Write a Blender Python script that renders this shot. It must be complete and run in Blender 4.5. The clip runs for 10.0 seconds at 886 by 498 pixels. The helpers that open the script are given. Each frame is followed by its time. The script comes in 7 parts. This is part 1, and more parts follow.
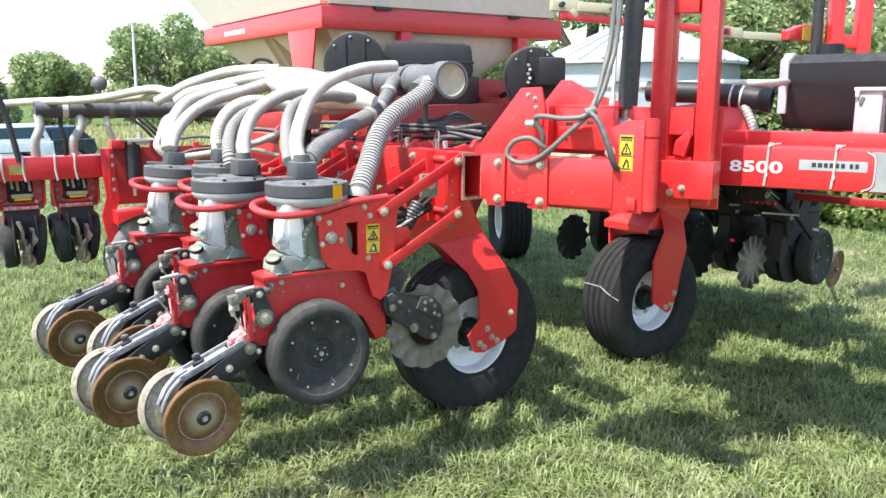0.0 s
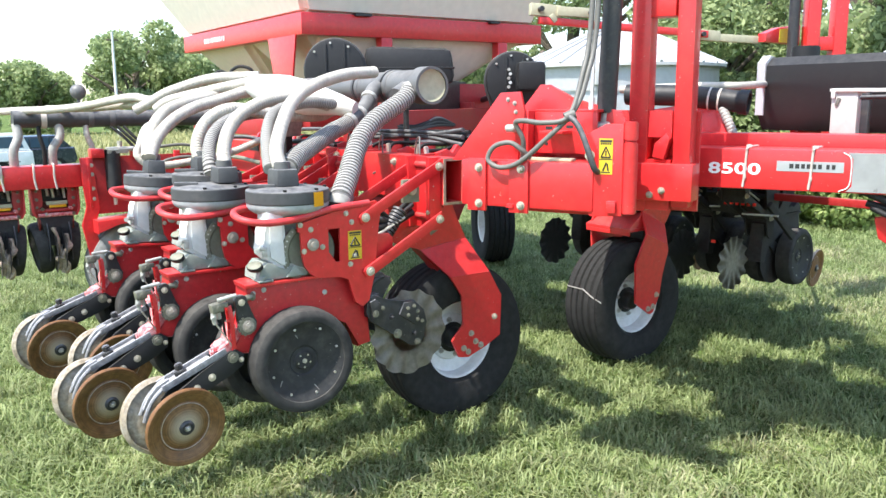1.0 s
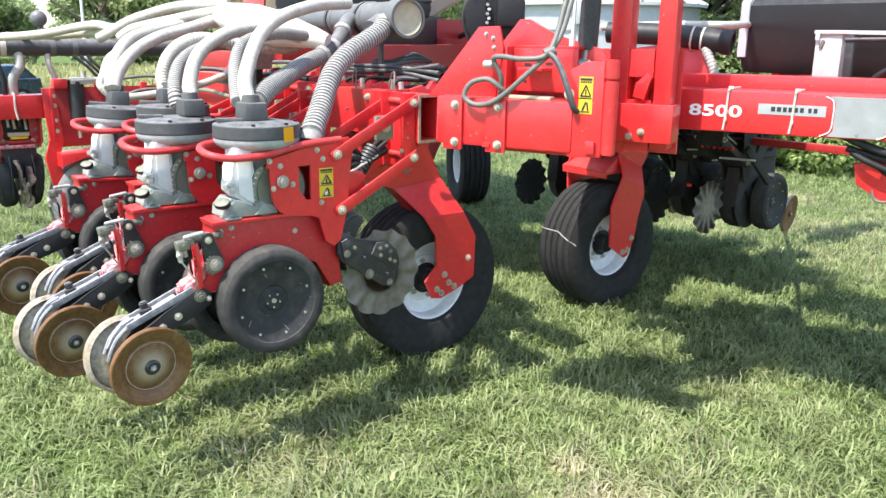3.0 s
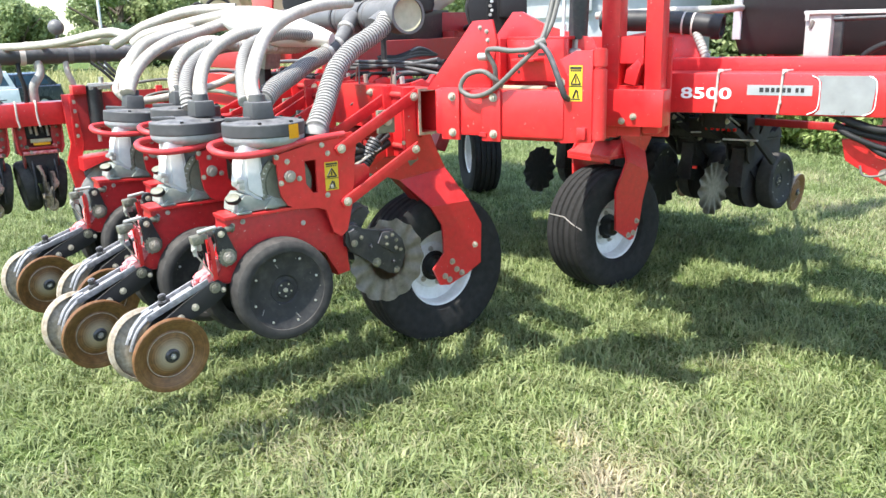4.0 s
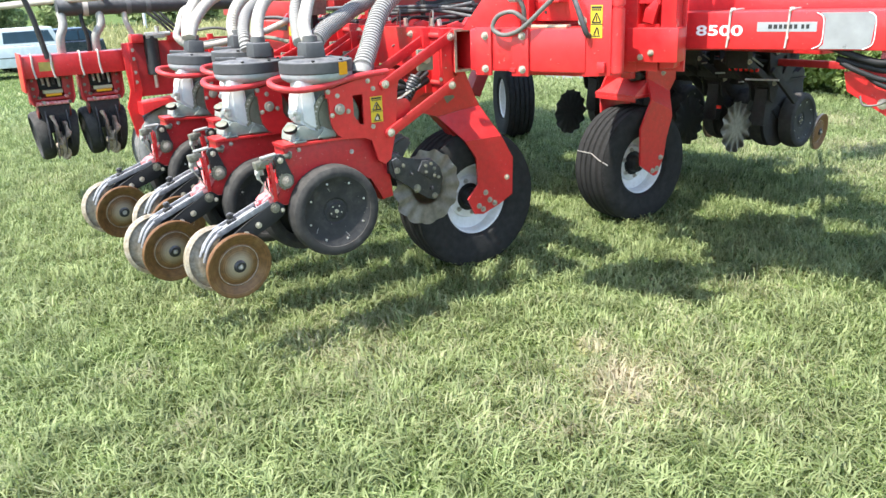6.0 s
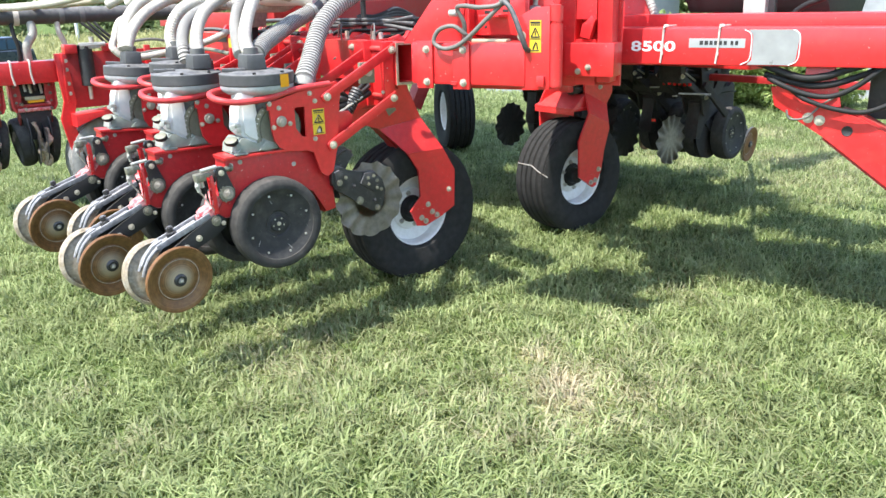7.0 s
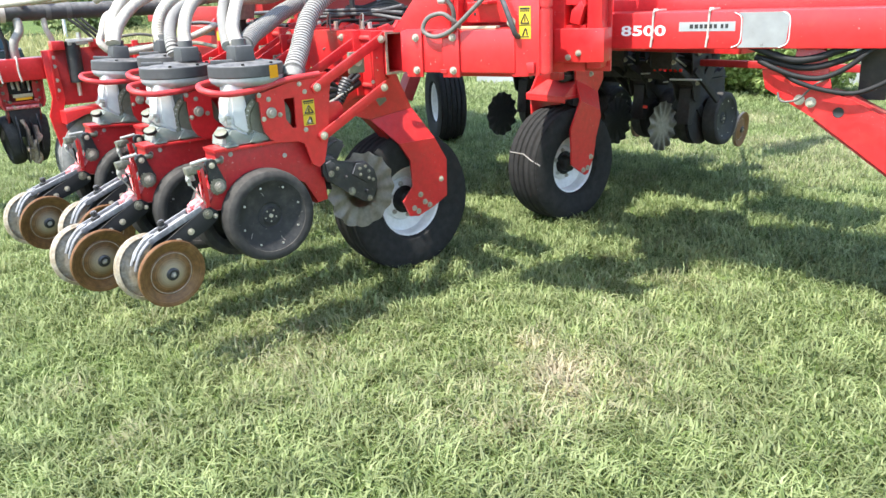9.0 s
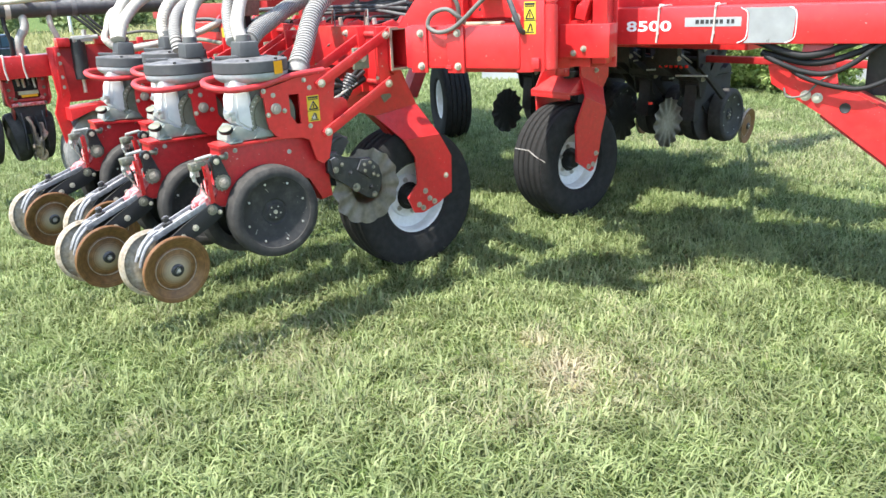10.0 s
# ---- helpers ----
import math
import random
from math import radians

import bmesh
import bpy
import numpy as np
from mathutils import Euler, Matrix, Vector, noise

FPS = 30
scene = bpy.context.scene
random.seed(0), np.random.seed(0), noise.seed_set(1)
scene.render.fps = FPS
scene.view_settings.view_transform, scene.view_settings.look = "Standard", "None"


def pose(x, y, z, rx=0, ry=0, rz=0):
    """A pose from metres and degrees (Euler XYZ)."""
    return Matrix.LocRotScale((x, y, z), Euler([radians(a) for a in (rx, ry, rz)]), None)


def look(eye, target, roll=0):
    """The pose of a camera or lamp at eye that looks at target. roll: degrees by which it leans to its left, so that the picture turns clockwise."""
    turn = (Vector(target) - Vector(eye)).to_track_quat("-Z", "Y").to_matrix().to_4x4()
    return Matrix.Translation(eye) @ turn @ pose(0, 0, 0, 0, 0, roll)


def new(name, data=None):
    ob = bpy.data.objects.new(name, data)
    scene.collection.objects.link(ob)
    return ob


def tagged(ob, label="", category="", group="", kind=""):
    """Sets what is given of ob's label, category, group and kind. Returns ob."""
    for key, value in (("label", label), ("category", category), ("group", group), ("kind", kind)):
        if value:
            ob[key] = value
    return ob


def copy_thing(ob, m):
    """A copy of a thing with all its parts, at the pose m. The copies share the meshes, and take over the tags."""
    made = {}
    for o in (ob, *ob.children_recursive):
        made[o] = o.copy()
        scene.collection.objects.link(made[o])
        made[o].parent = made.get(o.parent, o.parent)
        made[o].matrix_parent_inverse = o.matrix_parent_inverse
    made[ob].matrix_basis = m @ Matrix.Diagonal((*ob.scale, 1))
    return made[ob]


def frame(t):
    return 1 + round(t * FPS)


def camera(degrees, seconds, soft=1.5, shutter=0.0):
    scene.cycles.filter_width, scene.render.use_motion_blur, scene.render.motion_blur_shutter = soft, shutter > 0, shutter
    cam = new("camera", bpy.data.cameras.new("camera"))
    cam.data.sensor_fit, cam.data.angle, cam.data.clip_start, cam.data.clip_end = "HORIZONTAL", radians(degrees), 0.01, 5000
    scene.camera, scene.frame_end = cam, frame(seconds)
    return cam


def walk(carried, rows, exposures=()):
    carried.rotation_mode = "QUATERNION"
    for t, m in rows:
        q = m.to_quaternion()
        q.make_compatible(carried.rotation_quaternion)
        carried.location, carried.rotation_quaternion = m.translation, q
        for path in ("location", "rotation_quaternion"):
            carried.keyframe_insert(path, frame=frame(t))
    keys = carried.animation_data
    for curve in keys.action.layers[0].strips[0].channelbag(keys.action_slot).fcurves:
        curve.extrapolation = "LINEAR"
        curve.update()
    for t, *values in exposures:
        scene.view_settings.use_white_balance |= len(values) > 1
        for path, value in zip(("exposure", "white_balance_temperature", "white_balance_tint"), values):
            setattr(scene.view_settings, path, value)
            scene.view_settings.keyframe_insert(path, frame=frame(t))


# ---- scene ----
cam = camera(56.3, 10.0)
PATH = [
    (0, (0.396, 0.577, 1.708), (-1.233, 1.679, 1.345), 0.2),
    (0.5, (0.398, 0.581, 1.705), (-1.209, 1.717, 1.349), -0.4),
    (1, (0.404, 0.583, 1.711), (-1.205, 1.717, 1.359), -0.4),
    (1.5, (0.373, 0.612, 1.696), (-1.245, 1.733, 1.343), -1.1),
    (2, (0.338, 0.615, 1.685), (-1.259, 1.741, 1.257), 0.7),
    (2.5, (0.325, 0.619, 1.691), (-1.221, 1.795, 1.215), 1.4),
    (2.7, (0.326, 0.624, 1.694), (-1.215, 1.803, 1.209), 1.3),
    (3.8, (0.485, 0.63, 1.697), (-1.096, 1.745, 1.192), -1.1),
    (4, (0.512, 0.608, 1.709), (-1.064, 1.728, 1.198), -1.4),
    (4.5, (0.555, 0.446, 1.668), (-1.022, 1.556, 1.136), 0.3),
    (5, (0.684, 0.31, 1.678), (-0.934, 1.324, 1.081), -0.6),
    (5.5, (0.826, 0.352, 1.674), (-0.824, 1.303, 1.063), -1.2),
    (6, (0.868, 0.366, 1.684), (-0.734, 1.394, 1.07), -2.2),
    (6.2, (0.865, 0.367, 1.693), (-0.711, 1.436, 1.082), -2.1),
    (7.3, (0.888, 0.337, 1.682), (-0.633, 1.494, 1.092), -1.2),
    (7.5, (0.886, 0.333, 1.679), (-0.633, 1.491, 1.085), -1.0),
    (8, (0.89, 0.337, 1.674), (-0.629, 1.492, 1.076), -2.0),
    (8.5, (0.882, 0.343, 1.667), (-0.64, 1.492, 1.063), -2.5),
    (9, (0.882, 0.353, 1.665), (-0.634, 1.509, 1.059), -2.4),
    (9.5, (0.882, 0.355, 1.665), (-0.629, 1.516, 1.056), -2.4),
    (10, (0.879, 0.357, 1.657), (-0.643, 1.502, 1.046), -2.5),
]
walk(cam, [(t, look(eye, target, roll)) for t, eye, target, roll in PATH],
     [(0.0, 1.61), (2.7, 1.65), (4.2, 1.71), (6.0, 1.73), (10.0, 1.74)])

# ---- light ----
SUN_TO = Vector((-0.06, 0.60, -1.0)).normalized()
world = bpy.data.worlds.new("sky")
scene.world = world
world.use_nodes = True
wn = world.node_tree.nodes
sky = wn.new("ShaderNodeTexSky")
sky.sky_type = "NISHITA"
sky.sun_disc = False
sky.sun_elevation = math.asin(-SUN_TO.z)
sky.sun_rotation = math.atan2(-SUN_TO.x, -SUN_TO.y)
sky.air_density, sky.dust_density = 1.0, 1.0
wn["Background"].inputs[1].default_value = 0.15
world.node_tree.links.new(sky.outputs[0], wn["Background"].inputs[0])
sun = new("sun", bpy.data.lights.new("sun", "SUN"))
sun.data.energy, sun.data.angle, sun.data.color = 3.1, radians(0.6), (1.0, 0.96, 0.90)
sun.matrix_world = look((0, 0, 30), Vector((0, 0, 30)) + SUN_TO)


# ---- materials ----
def material(name, color, rough=0.5, metal=0.0, grain=0.0, scale=60.0, stain=None, stain_scale=6.0, amount=0.5, bump=0.0, coat=0.0, chips=None, gloss=0.5, dust=None, top_share=0.0):
    """A painted, cast or moulded surface with fine grain, stains and relief."""
    m = bpy.data.materials.new(name)
    m.use_nodes = True
    nt = m.node_tree
    nd, ln = nt.nodes, nt.links
    b = nd["Principled BSDF"]
    b.inputs["Base Color"].default_value = (*color, 1)
    b.inputs["Roughness"].default_value = rough
    b.inputs["Metallic"].default_value = metal
    b.inputs["Coat Weight"].default_value = coat
    b.inputs["Specular IOR Level"].default_value = gloss
    b.inputs["Coat Roughness"].default_value = 0.15
    co = nd.new("ShaderNodeNewGeometry")
    last = None
    if stain:
        n1 = nd.new("ShaderNodeTexNoise")
        n1.inputs["Scale"].default_value, n1.inputs["Detail"].default_value, n1.inputs["Roughness"].default_value = stain_scale, 7, 0.65
        r1 = nd.new("ShaderNodeValToRGB")
        r1.color_ramp.elements[0].position, r1.color_ramp.elements[1].position = 0.62 - 0.3 * amount, 0.72
        mx = nd.new("ShaderNodeMix")
        mx.data_type = "RGBA"
        mx.inputs["A"].default_value, mx.inputs["B"].default_value = (*color, 1), (*stain, 1)
        ln.new(co.outputs["Position"], n1.inputs["Vector"])
        ln.new(n1.outputs["Fac"], r1.inputs[0])
        sc = nd.new("ShaderNodeMath")
        sc.operation = "MULTIPLY"
        sc.inputs[1].default_value = amount
        ln.new(r1.outputs[0], sc.inputs[0])
        ln.new(sc.outputs[0], mx.inputs["Factor"])
        last = mx.outputs["Result"]
    n2 = nd.new("ShaderNodeTexNoise")
    n2.inputs["Scale"].default_value, n2.inputs["Detail"].default_value = scale, 4
    ln.new(co.outputs["Position"], n2.inputs["Vector"])
    if grain:
        hv = nd.new("ShaderNodeHueSaturation")
        mr = nd.new("ShaderNodeMapRange")
        mr.inputs["From Min"].default_value, mr.inputs["From Max"].default_value = 0.3, 0.7
        mr.inputs["To Min"].default_value, mr.inputs["To Max"].default_value = 1 - grain, 1 + grain
        ln.new(n2.outputs["Fac"], mr.inputs[0])
        ln.new(mr.outputs[0], hv.inputs["Value"])
        if last is None:
            hv.inputs["Color"].default_value = (*color, 1)
        else:
            ln.new(last, hv.inputs["Color"])
        last = hv.outputs["Color"]
        rr = nd.new("ShaderNodeMapRange")
        rr.inputs["To Min"].default_value, rr.inputs["To Max"].default_value = max(0.03, rough - 0.12), min(1, rough + 0.15)
        ln.new(n2.outputs["Fac"], rr.inputs[0])
        ln.new(rr.outputs[0], b.inputs["Roughness"])
    if chips:
        n3 = nd.new("ShaderNodeTexNoise")
        n3.inputs["Scale"].default_value, n3.inputs["Detail"].default_value = 85, 3
        ln.new(co.outputs["Position"], n3.inputs["Vector"])
        r3 = nd.new("ShaderNodeMapRange")
        r3.inputs["From Min"].default_value, r3.inputs["From Max"].default_value = 0.715, 0.745
        ln.new(n3.outputs["Fac"], r3.inputs[0])
        m3 = nd.new("ShaderNodeMix")
        m3.data_type = "RGBA"
        m3.inputs["B"].default_value = (*chips, 1)
        ln.new(r3.outputs[0], m3.inputs["Factor"])
        ln.new(last, m3.inputs["A"])
        last = m3.outputs["Result"]
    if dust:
        # Pales up-facing sides: lying dust plus the sun's brightening, both put into the colour.
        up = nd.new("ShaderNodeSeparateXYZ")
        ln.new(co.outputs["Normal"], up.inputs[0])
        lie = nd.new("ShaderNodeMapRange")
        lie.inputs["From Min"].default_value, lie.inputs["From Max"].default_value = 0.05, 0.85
        lie.inputs["To Min"].default_value, lie.inputs["To Max"].default_value = 0.03 * top_share, top_share
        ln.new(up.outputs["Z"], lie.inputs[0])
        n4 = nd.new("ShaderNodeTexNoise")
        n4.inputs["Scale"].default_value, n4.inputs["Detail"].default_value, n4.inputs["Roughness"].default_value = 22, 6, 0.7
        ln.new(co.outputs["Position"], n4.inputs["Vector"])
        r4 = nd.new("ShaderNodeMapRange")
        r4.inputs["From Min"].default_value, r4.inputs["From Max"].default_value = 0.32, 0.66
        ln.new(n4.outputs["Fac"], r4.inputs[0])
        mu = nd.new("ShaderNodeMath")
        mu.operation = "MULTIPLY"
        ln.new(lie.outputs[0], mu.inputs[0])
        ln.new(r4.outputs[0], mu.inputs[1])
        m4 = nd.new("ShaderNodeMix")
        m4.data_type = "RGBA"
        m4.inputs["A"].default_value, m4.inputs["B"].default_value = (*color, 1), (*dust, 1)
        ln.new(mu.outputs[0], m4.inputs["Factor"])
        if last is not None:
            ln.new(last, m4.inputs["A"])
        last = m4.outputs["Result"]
    if last is not None:
        ln.new(last, b.inputs["Base Color"])
    if bump:
        bp = nd.new("ShaderNodeBump")
        bp.inputs["Strength"].default_value, bp.inputs["Distance"].default_value = bump, 0.004
        ln.new(n2.outputs["Fac"], bp.inputs["Height"])
        ln.new(bp.outputs[0], b.inputs["Normal"])
    return m


RED = material("red_paint", (0.58, 0.021, 0.024), 0.34, grain=0.10, scale=35, stain=(0.40, 0.07, 0.05), stain_scale=9, amount=0.26, coat=0.2, chips=(0.50, 0.30, 0.26), dust=(0.56, 0.22, 0.18), top_share=0.24)
# Faded handle red, lightened further with sunlight put into the colour.
FADEDLIT = material("faded_sunlit_red", (0.52, 0.036, 0.038), 0.5, grain=0.08, scale=40, stain=(0.50, 0.14, 0.12), stain_scale=14, amount=0.35, chips=(0.50, 0.30, 0.26))
# Darker red for the body; its downward-facing shade is in the colour.
SHADEDRED = material("shaded_red_paint", (0.43, 0.016, 0.019), 0.42, grain=0.14, scale=45, stain=(0.34, 0.05, 0.04), stain_scale=11, amount=0.3, bump=0.12, chips=(0.50, 0.30, 0.26))
PINK = material("rubbed_pink_paint", (0.52, 0.055, 0.065), 0.4, grain=0.2, scale=60, stain=(0.80, 0.56, 0.53), stain_scale=42, amount=0.85)
# Dirty red, darkened for the shade below the wing bar.
DIRTYSHADE = material("dirty_shaded_red", (0.25, 0.028, 0.024), 0.5, grain=0.2, scale=50, stain=(0.035, 0.028, 0.024), stain_scale=14, amount=0.75, dust=(0.26, 0.18, 0.12), top_share=0.3)
# Darker copy of the red; on the cross frame it stands for shade.
DARKRED = material("darker_red_paint", (0.36, 0.015, 0.017), 0.5, grain=0.12, scale=40, stain=(0.22, 0.08, 0.055), stain_scale=10, amount=0.35, dust=(0.40, 0.24, 0.18), top_share=0.35)
RUBBER = material("tyre_rubber", (0.025, 0.025, 0.0245), 0.78, grain=0.25, scale=25, stain=(0.034, 0.033, 0.030), stain_scale=7, amount=0.35, bump=0.25, gloss=0.15, dust=(0.07, 0.066, 0.06), top_share=0.12)
WORNTYRE = material("worn_grey_rubber", (0.036, 0.035, 0.033), 0.85, grain=0.25, scale=25, stain=(0.085, 0.08, 0.072), stain_scale=9, amount=0.45, bump=0.2, gloss=0.2, dust=(0.15, 0.14, 0.125), top_share=0.4)
# Dusty rubber, paled further for the sun falling on that tyre.
SUNDUSTTYRE = material("sunlit_dusty_rubber", (0.24, 0.24, 0.23), 0.9, grain=0.2, scale=25, stain=(0.08, 0.08, 0.075), stain_scale=8, amount=0.5, bump=0.2, gloss=0.2, dust=(0.34, 0.33, 0.31), top_share=0.6)
BLACK = material("black_plastic", (0.014, 0.0142, 0.015), 0.50, grain=0.15, scale=50, stain=(0.030, 0.029, 0.027), stain_scale=8, amount=0.3, gloss=0.34, dust=(0.12, 0.115, 0.105), top_share=0.35)
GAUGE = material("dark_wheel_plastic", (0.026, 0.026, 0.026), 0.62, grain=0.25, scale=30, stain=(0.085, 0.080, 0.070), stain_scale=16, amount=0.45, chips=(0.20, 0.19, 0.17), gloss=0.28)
STEELBLACK = material("black_painted_steel", (0.022, 0.022, 0.024), 0.42, grain=0.2, scale=60, stain=(0.085, 0.072, 0.060), stain_scale=18, amount=0.4, gloss=0.4, chips=(0.22, 0.21, 0.19), dust=(0.33, 0.33, 0.33), top_share=0.62)
# Rubbed arm steel, paled for the sunlight on its tops.
ARMSTEEL = material("rubbed_sunlit_steel", (0.17, 0.17, 0.175), 0.4, grain=0.25, scale=60, stain=(0.42, 0.415, 0.41), stain_scale=26, amount=0.5, gloss=0.5, chips=(0.42, 0.41, 0.40), dust=(0.50, 0.50, 0.50), top_share=0.8)
# Near-black paint that holds the shade under the wing.
PITCH = material("shaded_black_paint", (0.030, 0.028, 0.028), 0.65, grain=0.3, scale=40, stain=(0.028, 0.010, 0.009), stain_scale=9, amount=0.5, gloss=0.3)
TAGYELLOW = material("worn_yellow_tag", (0.36, 0.29, 0.06), 0.5, grain=0.15, scale=60, stain=(0.20, 0.15, 0.06), stain_scale=30, amount=0.6)
DKGREY = material("dark_grey_plastic", (0.046, 0.047, 0.049), 0.55, grain=0.14, scale=40, stain=(0.11, 0.11, 0.105), stain_scale=9, amount=0.35, dust=(0.27, 0.265, 0.25), top_share=0.75)
PIPEGREY = material("grey_pipe_plastic", (0.105, 0.105, 0.102), 0.5, grain=0.10, scale=40, stain=(0.18, 0.175, 0.16), stain_scale=7, amount=0.4, dust=(0.33, 0.32, 0.30), top_share=0.4)
CASTGREY = material("grey_green_casting", (0.225, 0.245, 0.210), 0.6, grain=0.10, scale=45, stain=(0.20, 0.22, 0.195), stain_scale=16, amount=0.4)
OLIVE = material("olive_grey_plastic", (0.17, 0.17, 0.12), 0.55, grain=0.14, scale=45, stain=(0.25, 0.25, 0.20), stain_scale=20, amount=0.3)
CHUTE = material("pale_moulded_plastic", (0.62, 0.615, 0.59), 0.48, grain=0.05, scale=45, stain=(0.47, 0.49, 0.48), stain_scale=14, amount=0.3)
GALV = material("bare_light_metal", (0.60, 0.61, 0.61), 0.42, metal=0.12, grain=0.08, scale=45, stain=(0.45, 0.45, 0.43), stain_scale=12, amount=0.35)
ZINC = material("zinc_bolt_metal", (0.47, 0.44, 0.36), 0.38, metal=0.45, grain=0.15, scale=80)
OLDZINC = material("dull_yellow_zinc", (0.20, 0.195, 0.15), 0.45, metal=0.35, grain=0.22, scale=90, stain=(0.075, 0.07, 0.055), stain_scale=40, amount=0.6)
RUST = material("rusty_steel", (0.150, 0.066, 0.021), 0.6, metal=0.1, grain=0.28, scale=45, stain=(0.21, 0.11, 0.045), stain_scale=14, amount=0.5, bump=0.2)
RIMTAN = material("worn_tan_steel", (0.30, 0.245, 0.17), 0.5, metal=0.1, grain=0.3, scale=60, stain=(0.50, 0.46, 0.40), stain_scale=26, amount=0.6)
DISCGREY = material("weathered_disc_steel", (0.31, 0.285, 0.24), 0.5, metal=0.25, grain=0.2, scale=40, stain=(0.18, 0.155, 0.125), stain_scale=9, amount=0.5)
BARESTEEL = material("dusty_bare_steel", (0.46, 0.45, 0.41), 0.45, metal=0.4, grain=0.2, scale=50, stain=(0.22, 0.19, 0.16), stain_scale=12, amount=0.5)
HOSEWHITE = material("pale_ribbed_hose", (0.47, 0.435, 0.37), 0.5, grain=0.12, scale=50, stain=(0.26, 0.235, 0.19), stain_scale=7, amount=0.6)
HOSEGREY = material("grey_ribbed_hose", (0.33, 0.32, 0.29), 0.5, grain=0.12, scale=50, stain=(0.17, 0.165, 0.15), stain_scale=8, amount=0.5)
# Darker grey for the hollows between hose ribs.
GROOVE = material("dark_hose_groove", (0.115, 0.11, 0.10), 0.7, grain=0.2, scale=50)
HOSEBLACK = material("black_rubber_hose", (0.016, 0.016, 0.016), 0.62, grain=0.2, scale=60, gloss=0.3)
CABLE = material("grey_cable_sleeve", (0.125, 0.12, 0.105), 0.5, grain=0.15, scale=90)
RIMWHITE = material("white_wheel_paint", (0.72, 0.73, 0.73), 0.35, grain=0.06, scale=40, stain=(0.45, 0.43, 0.38), stain_scale=9, amount=0.4)
TANK = material("cream_tank_plastic", (0.76, 0.68, 0.58), 0.5, grain=0.05, scale=15, stain=(0.72, 0.63, 0.52), stain_scale=2, amount=0.4)
YELLOW = material("yellow_decal", (0.62, 0.43, 0.025), 0.45, grain=0.06, scale=60)
AMBER = material("amber_decal", (0.75, 0.36, 0.01), 0.4, grain=0.06, scale=60)
INK = material("black_ink", (0.02, 0.02, 0.02), 0.5)
WHITEINK = material("white_lettering", (0.80, 0.79, 0.77), 0.45)
SILVERINK = material("silver_plate", (0.40, 0.41, 0.42), 0.36, metal=0.35, grain=0.05, scale=30, stain=(0.36, 0.37, 0.38), stain_scale=14, amount=0.4)
BRIGHTMETAL = material("polished_panel_metal", (0.30, 0.305, 0.31), 0.32, metal=0.35, grain=0.06, scale=20, stain=(0.42, 0.42, 0.42), stain_scale=4, amount=0.6)
STRAP = material("white_cable_tie", (0.50, 0.45, 0.40), 0.55, grain=0.12, scale=60)
BINWALL = material("galvanised_bin_sheet", (0.40, 0.41, 0.42), 0.45, metal=0.3, grain=0.08, scale=8, stain=(0.42, 0.44, 0.45), stain_scale=0.8, amount=0.4)
BINROOF = material("white_bin_roof", (0.44, 0.44, 0.43), 0.5, grain=0.08, scale=6, stain=(0.36, 0.34, 0.30), stain_scale=1.0, amount=0.4)
CARWHITE = material("white_car_paint", (0.76, 0.78, 0.80), 0.25, grain=0.04, scale=5, coat=0.4)
CARDARK = material("dark_blue_car_paint", (0.035, 0.045, 0.065), 0.25, grain=0.04, scale=5, coat=0.4)
CARGLASS = material("tinted_car_glass", (0.05, 0.09, 0.14), 0.08, grain=0.1, scale=3)
BARK = material("tree_bark", (0.10, 0.08, 0.06), 0.9, grain=0.3, scale=12, bump=0.5)
CAPYELLOW = material("aged_yellow_plastic", (0.42, 0.40, 0.27), 0.5, grain=0.1, scale=30, stain=(0.30, 0.27, 0.17), stain_scale=12, amount=0.4)
BOWL = material("pale_grey_plastic", (0.34, 0.36, 0.36), 0.5, grain=0.12, scale=45, stain=(0.22, 0.22, 0.20), stain_scale=12, amount=0.4)
MUD = material("dried_mud_on_steel", (0.34, 0.27, 0.20), 0.8, grain=0.3, scale=50, stain=(0.14, 0.11, 0.085), stain_scale=20, amount=0.6, bump=0.3)
CHALK = material("faded_chalk", (0.25, 0.24, 0.22), 0.8, grain=0.3, scale=90)
SLEEVE = material("white_sleeve_film", (0.72, 0.69, 0.64), 0.5, grain=0.08, scale=14, stain=(0.58, 0.53, 0.46), stain_scale=5, amount=0.4, bump=0.3)
DULLWHITE = material("dull_white_plastic", (0.44, 0.44, 0.42), 0.45, grain=0.08, scale=30, stain=(0.38, 0.37, 0.34), stain_scale=8, amount=0.4)
REDLAMP = material("red_reflector", (0.8, 0.02, 0.02), 0.2)


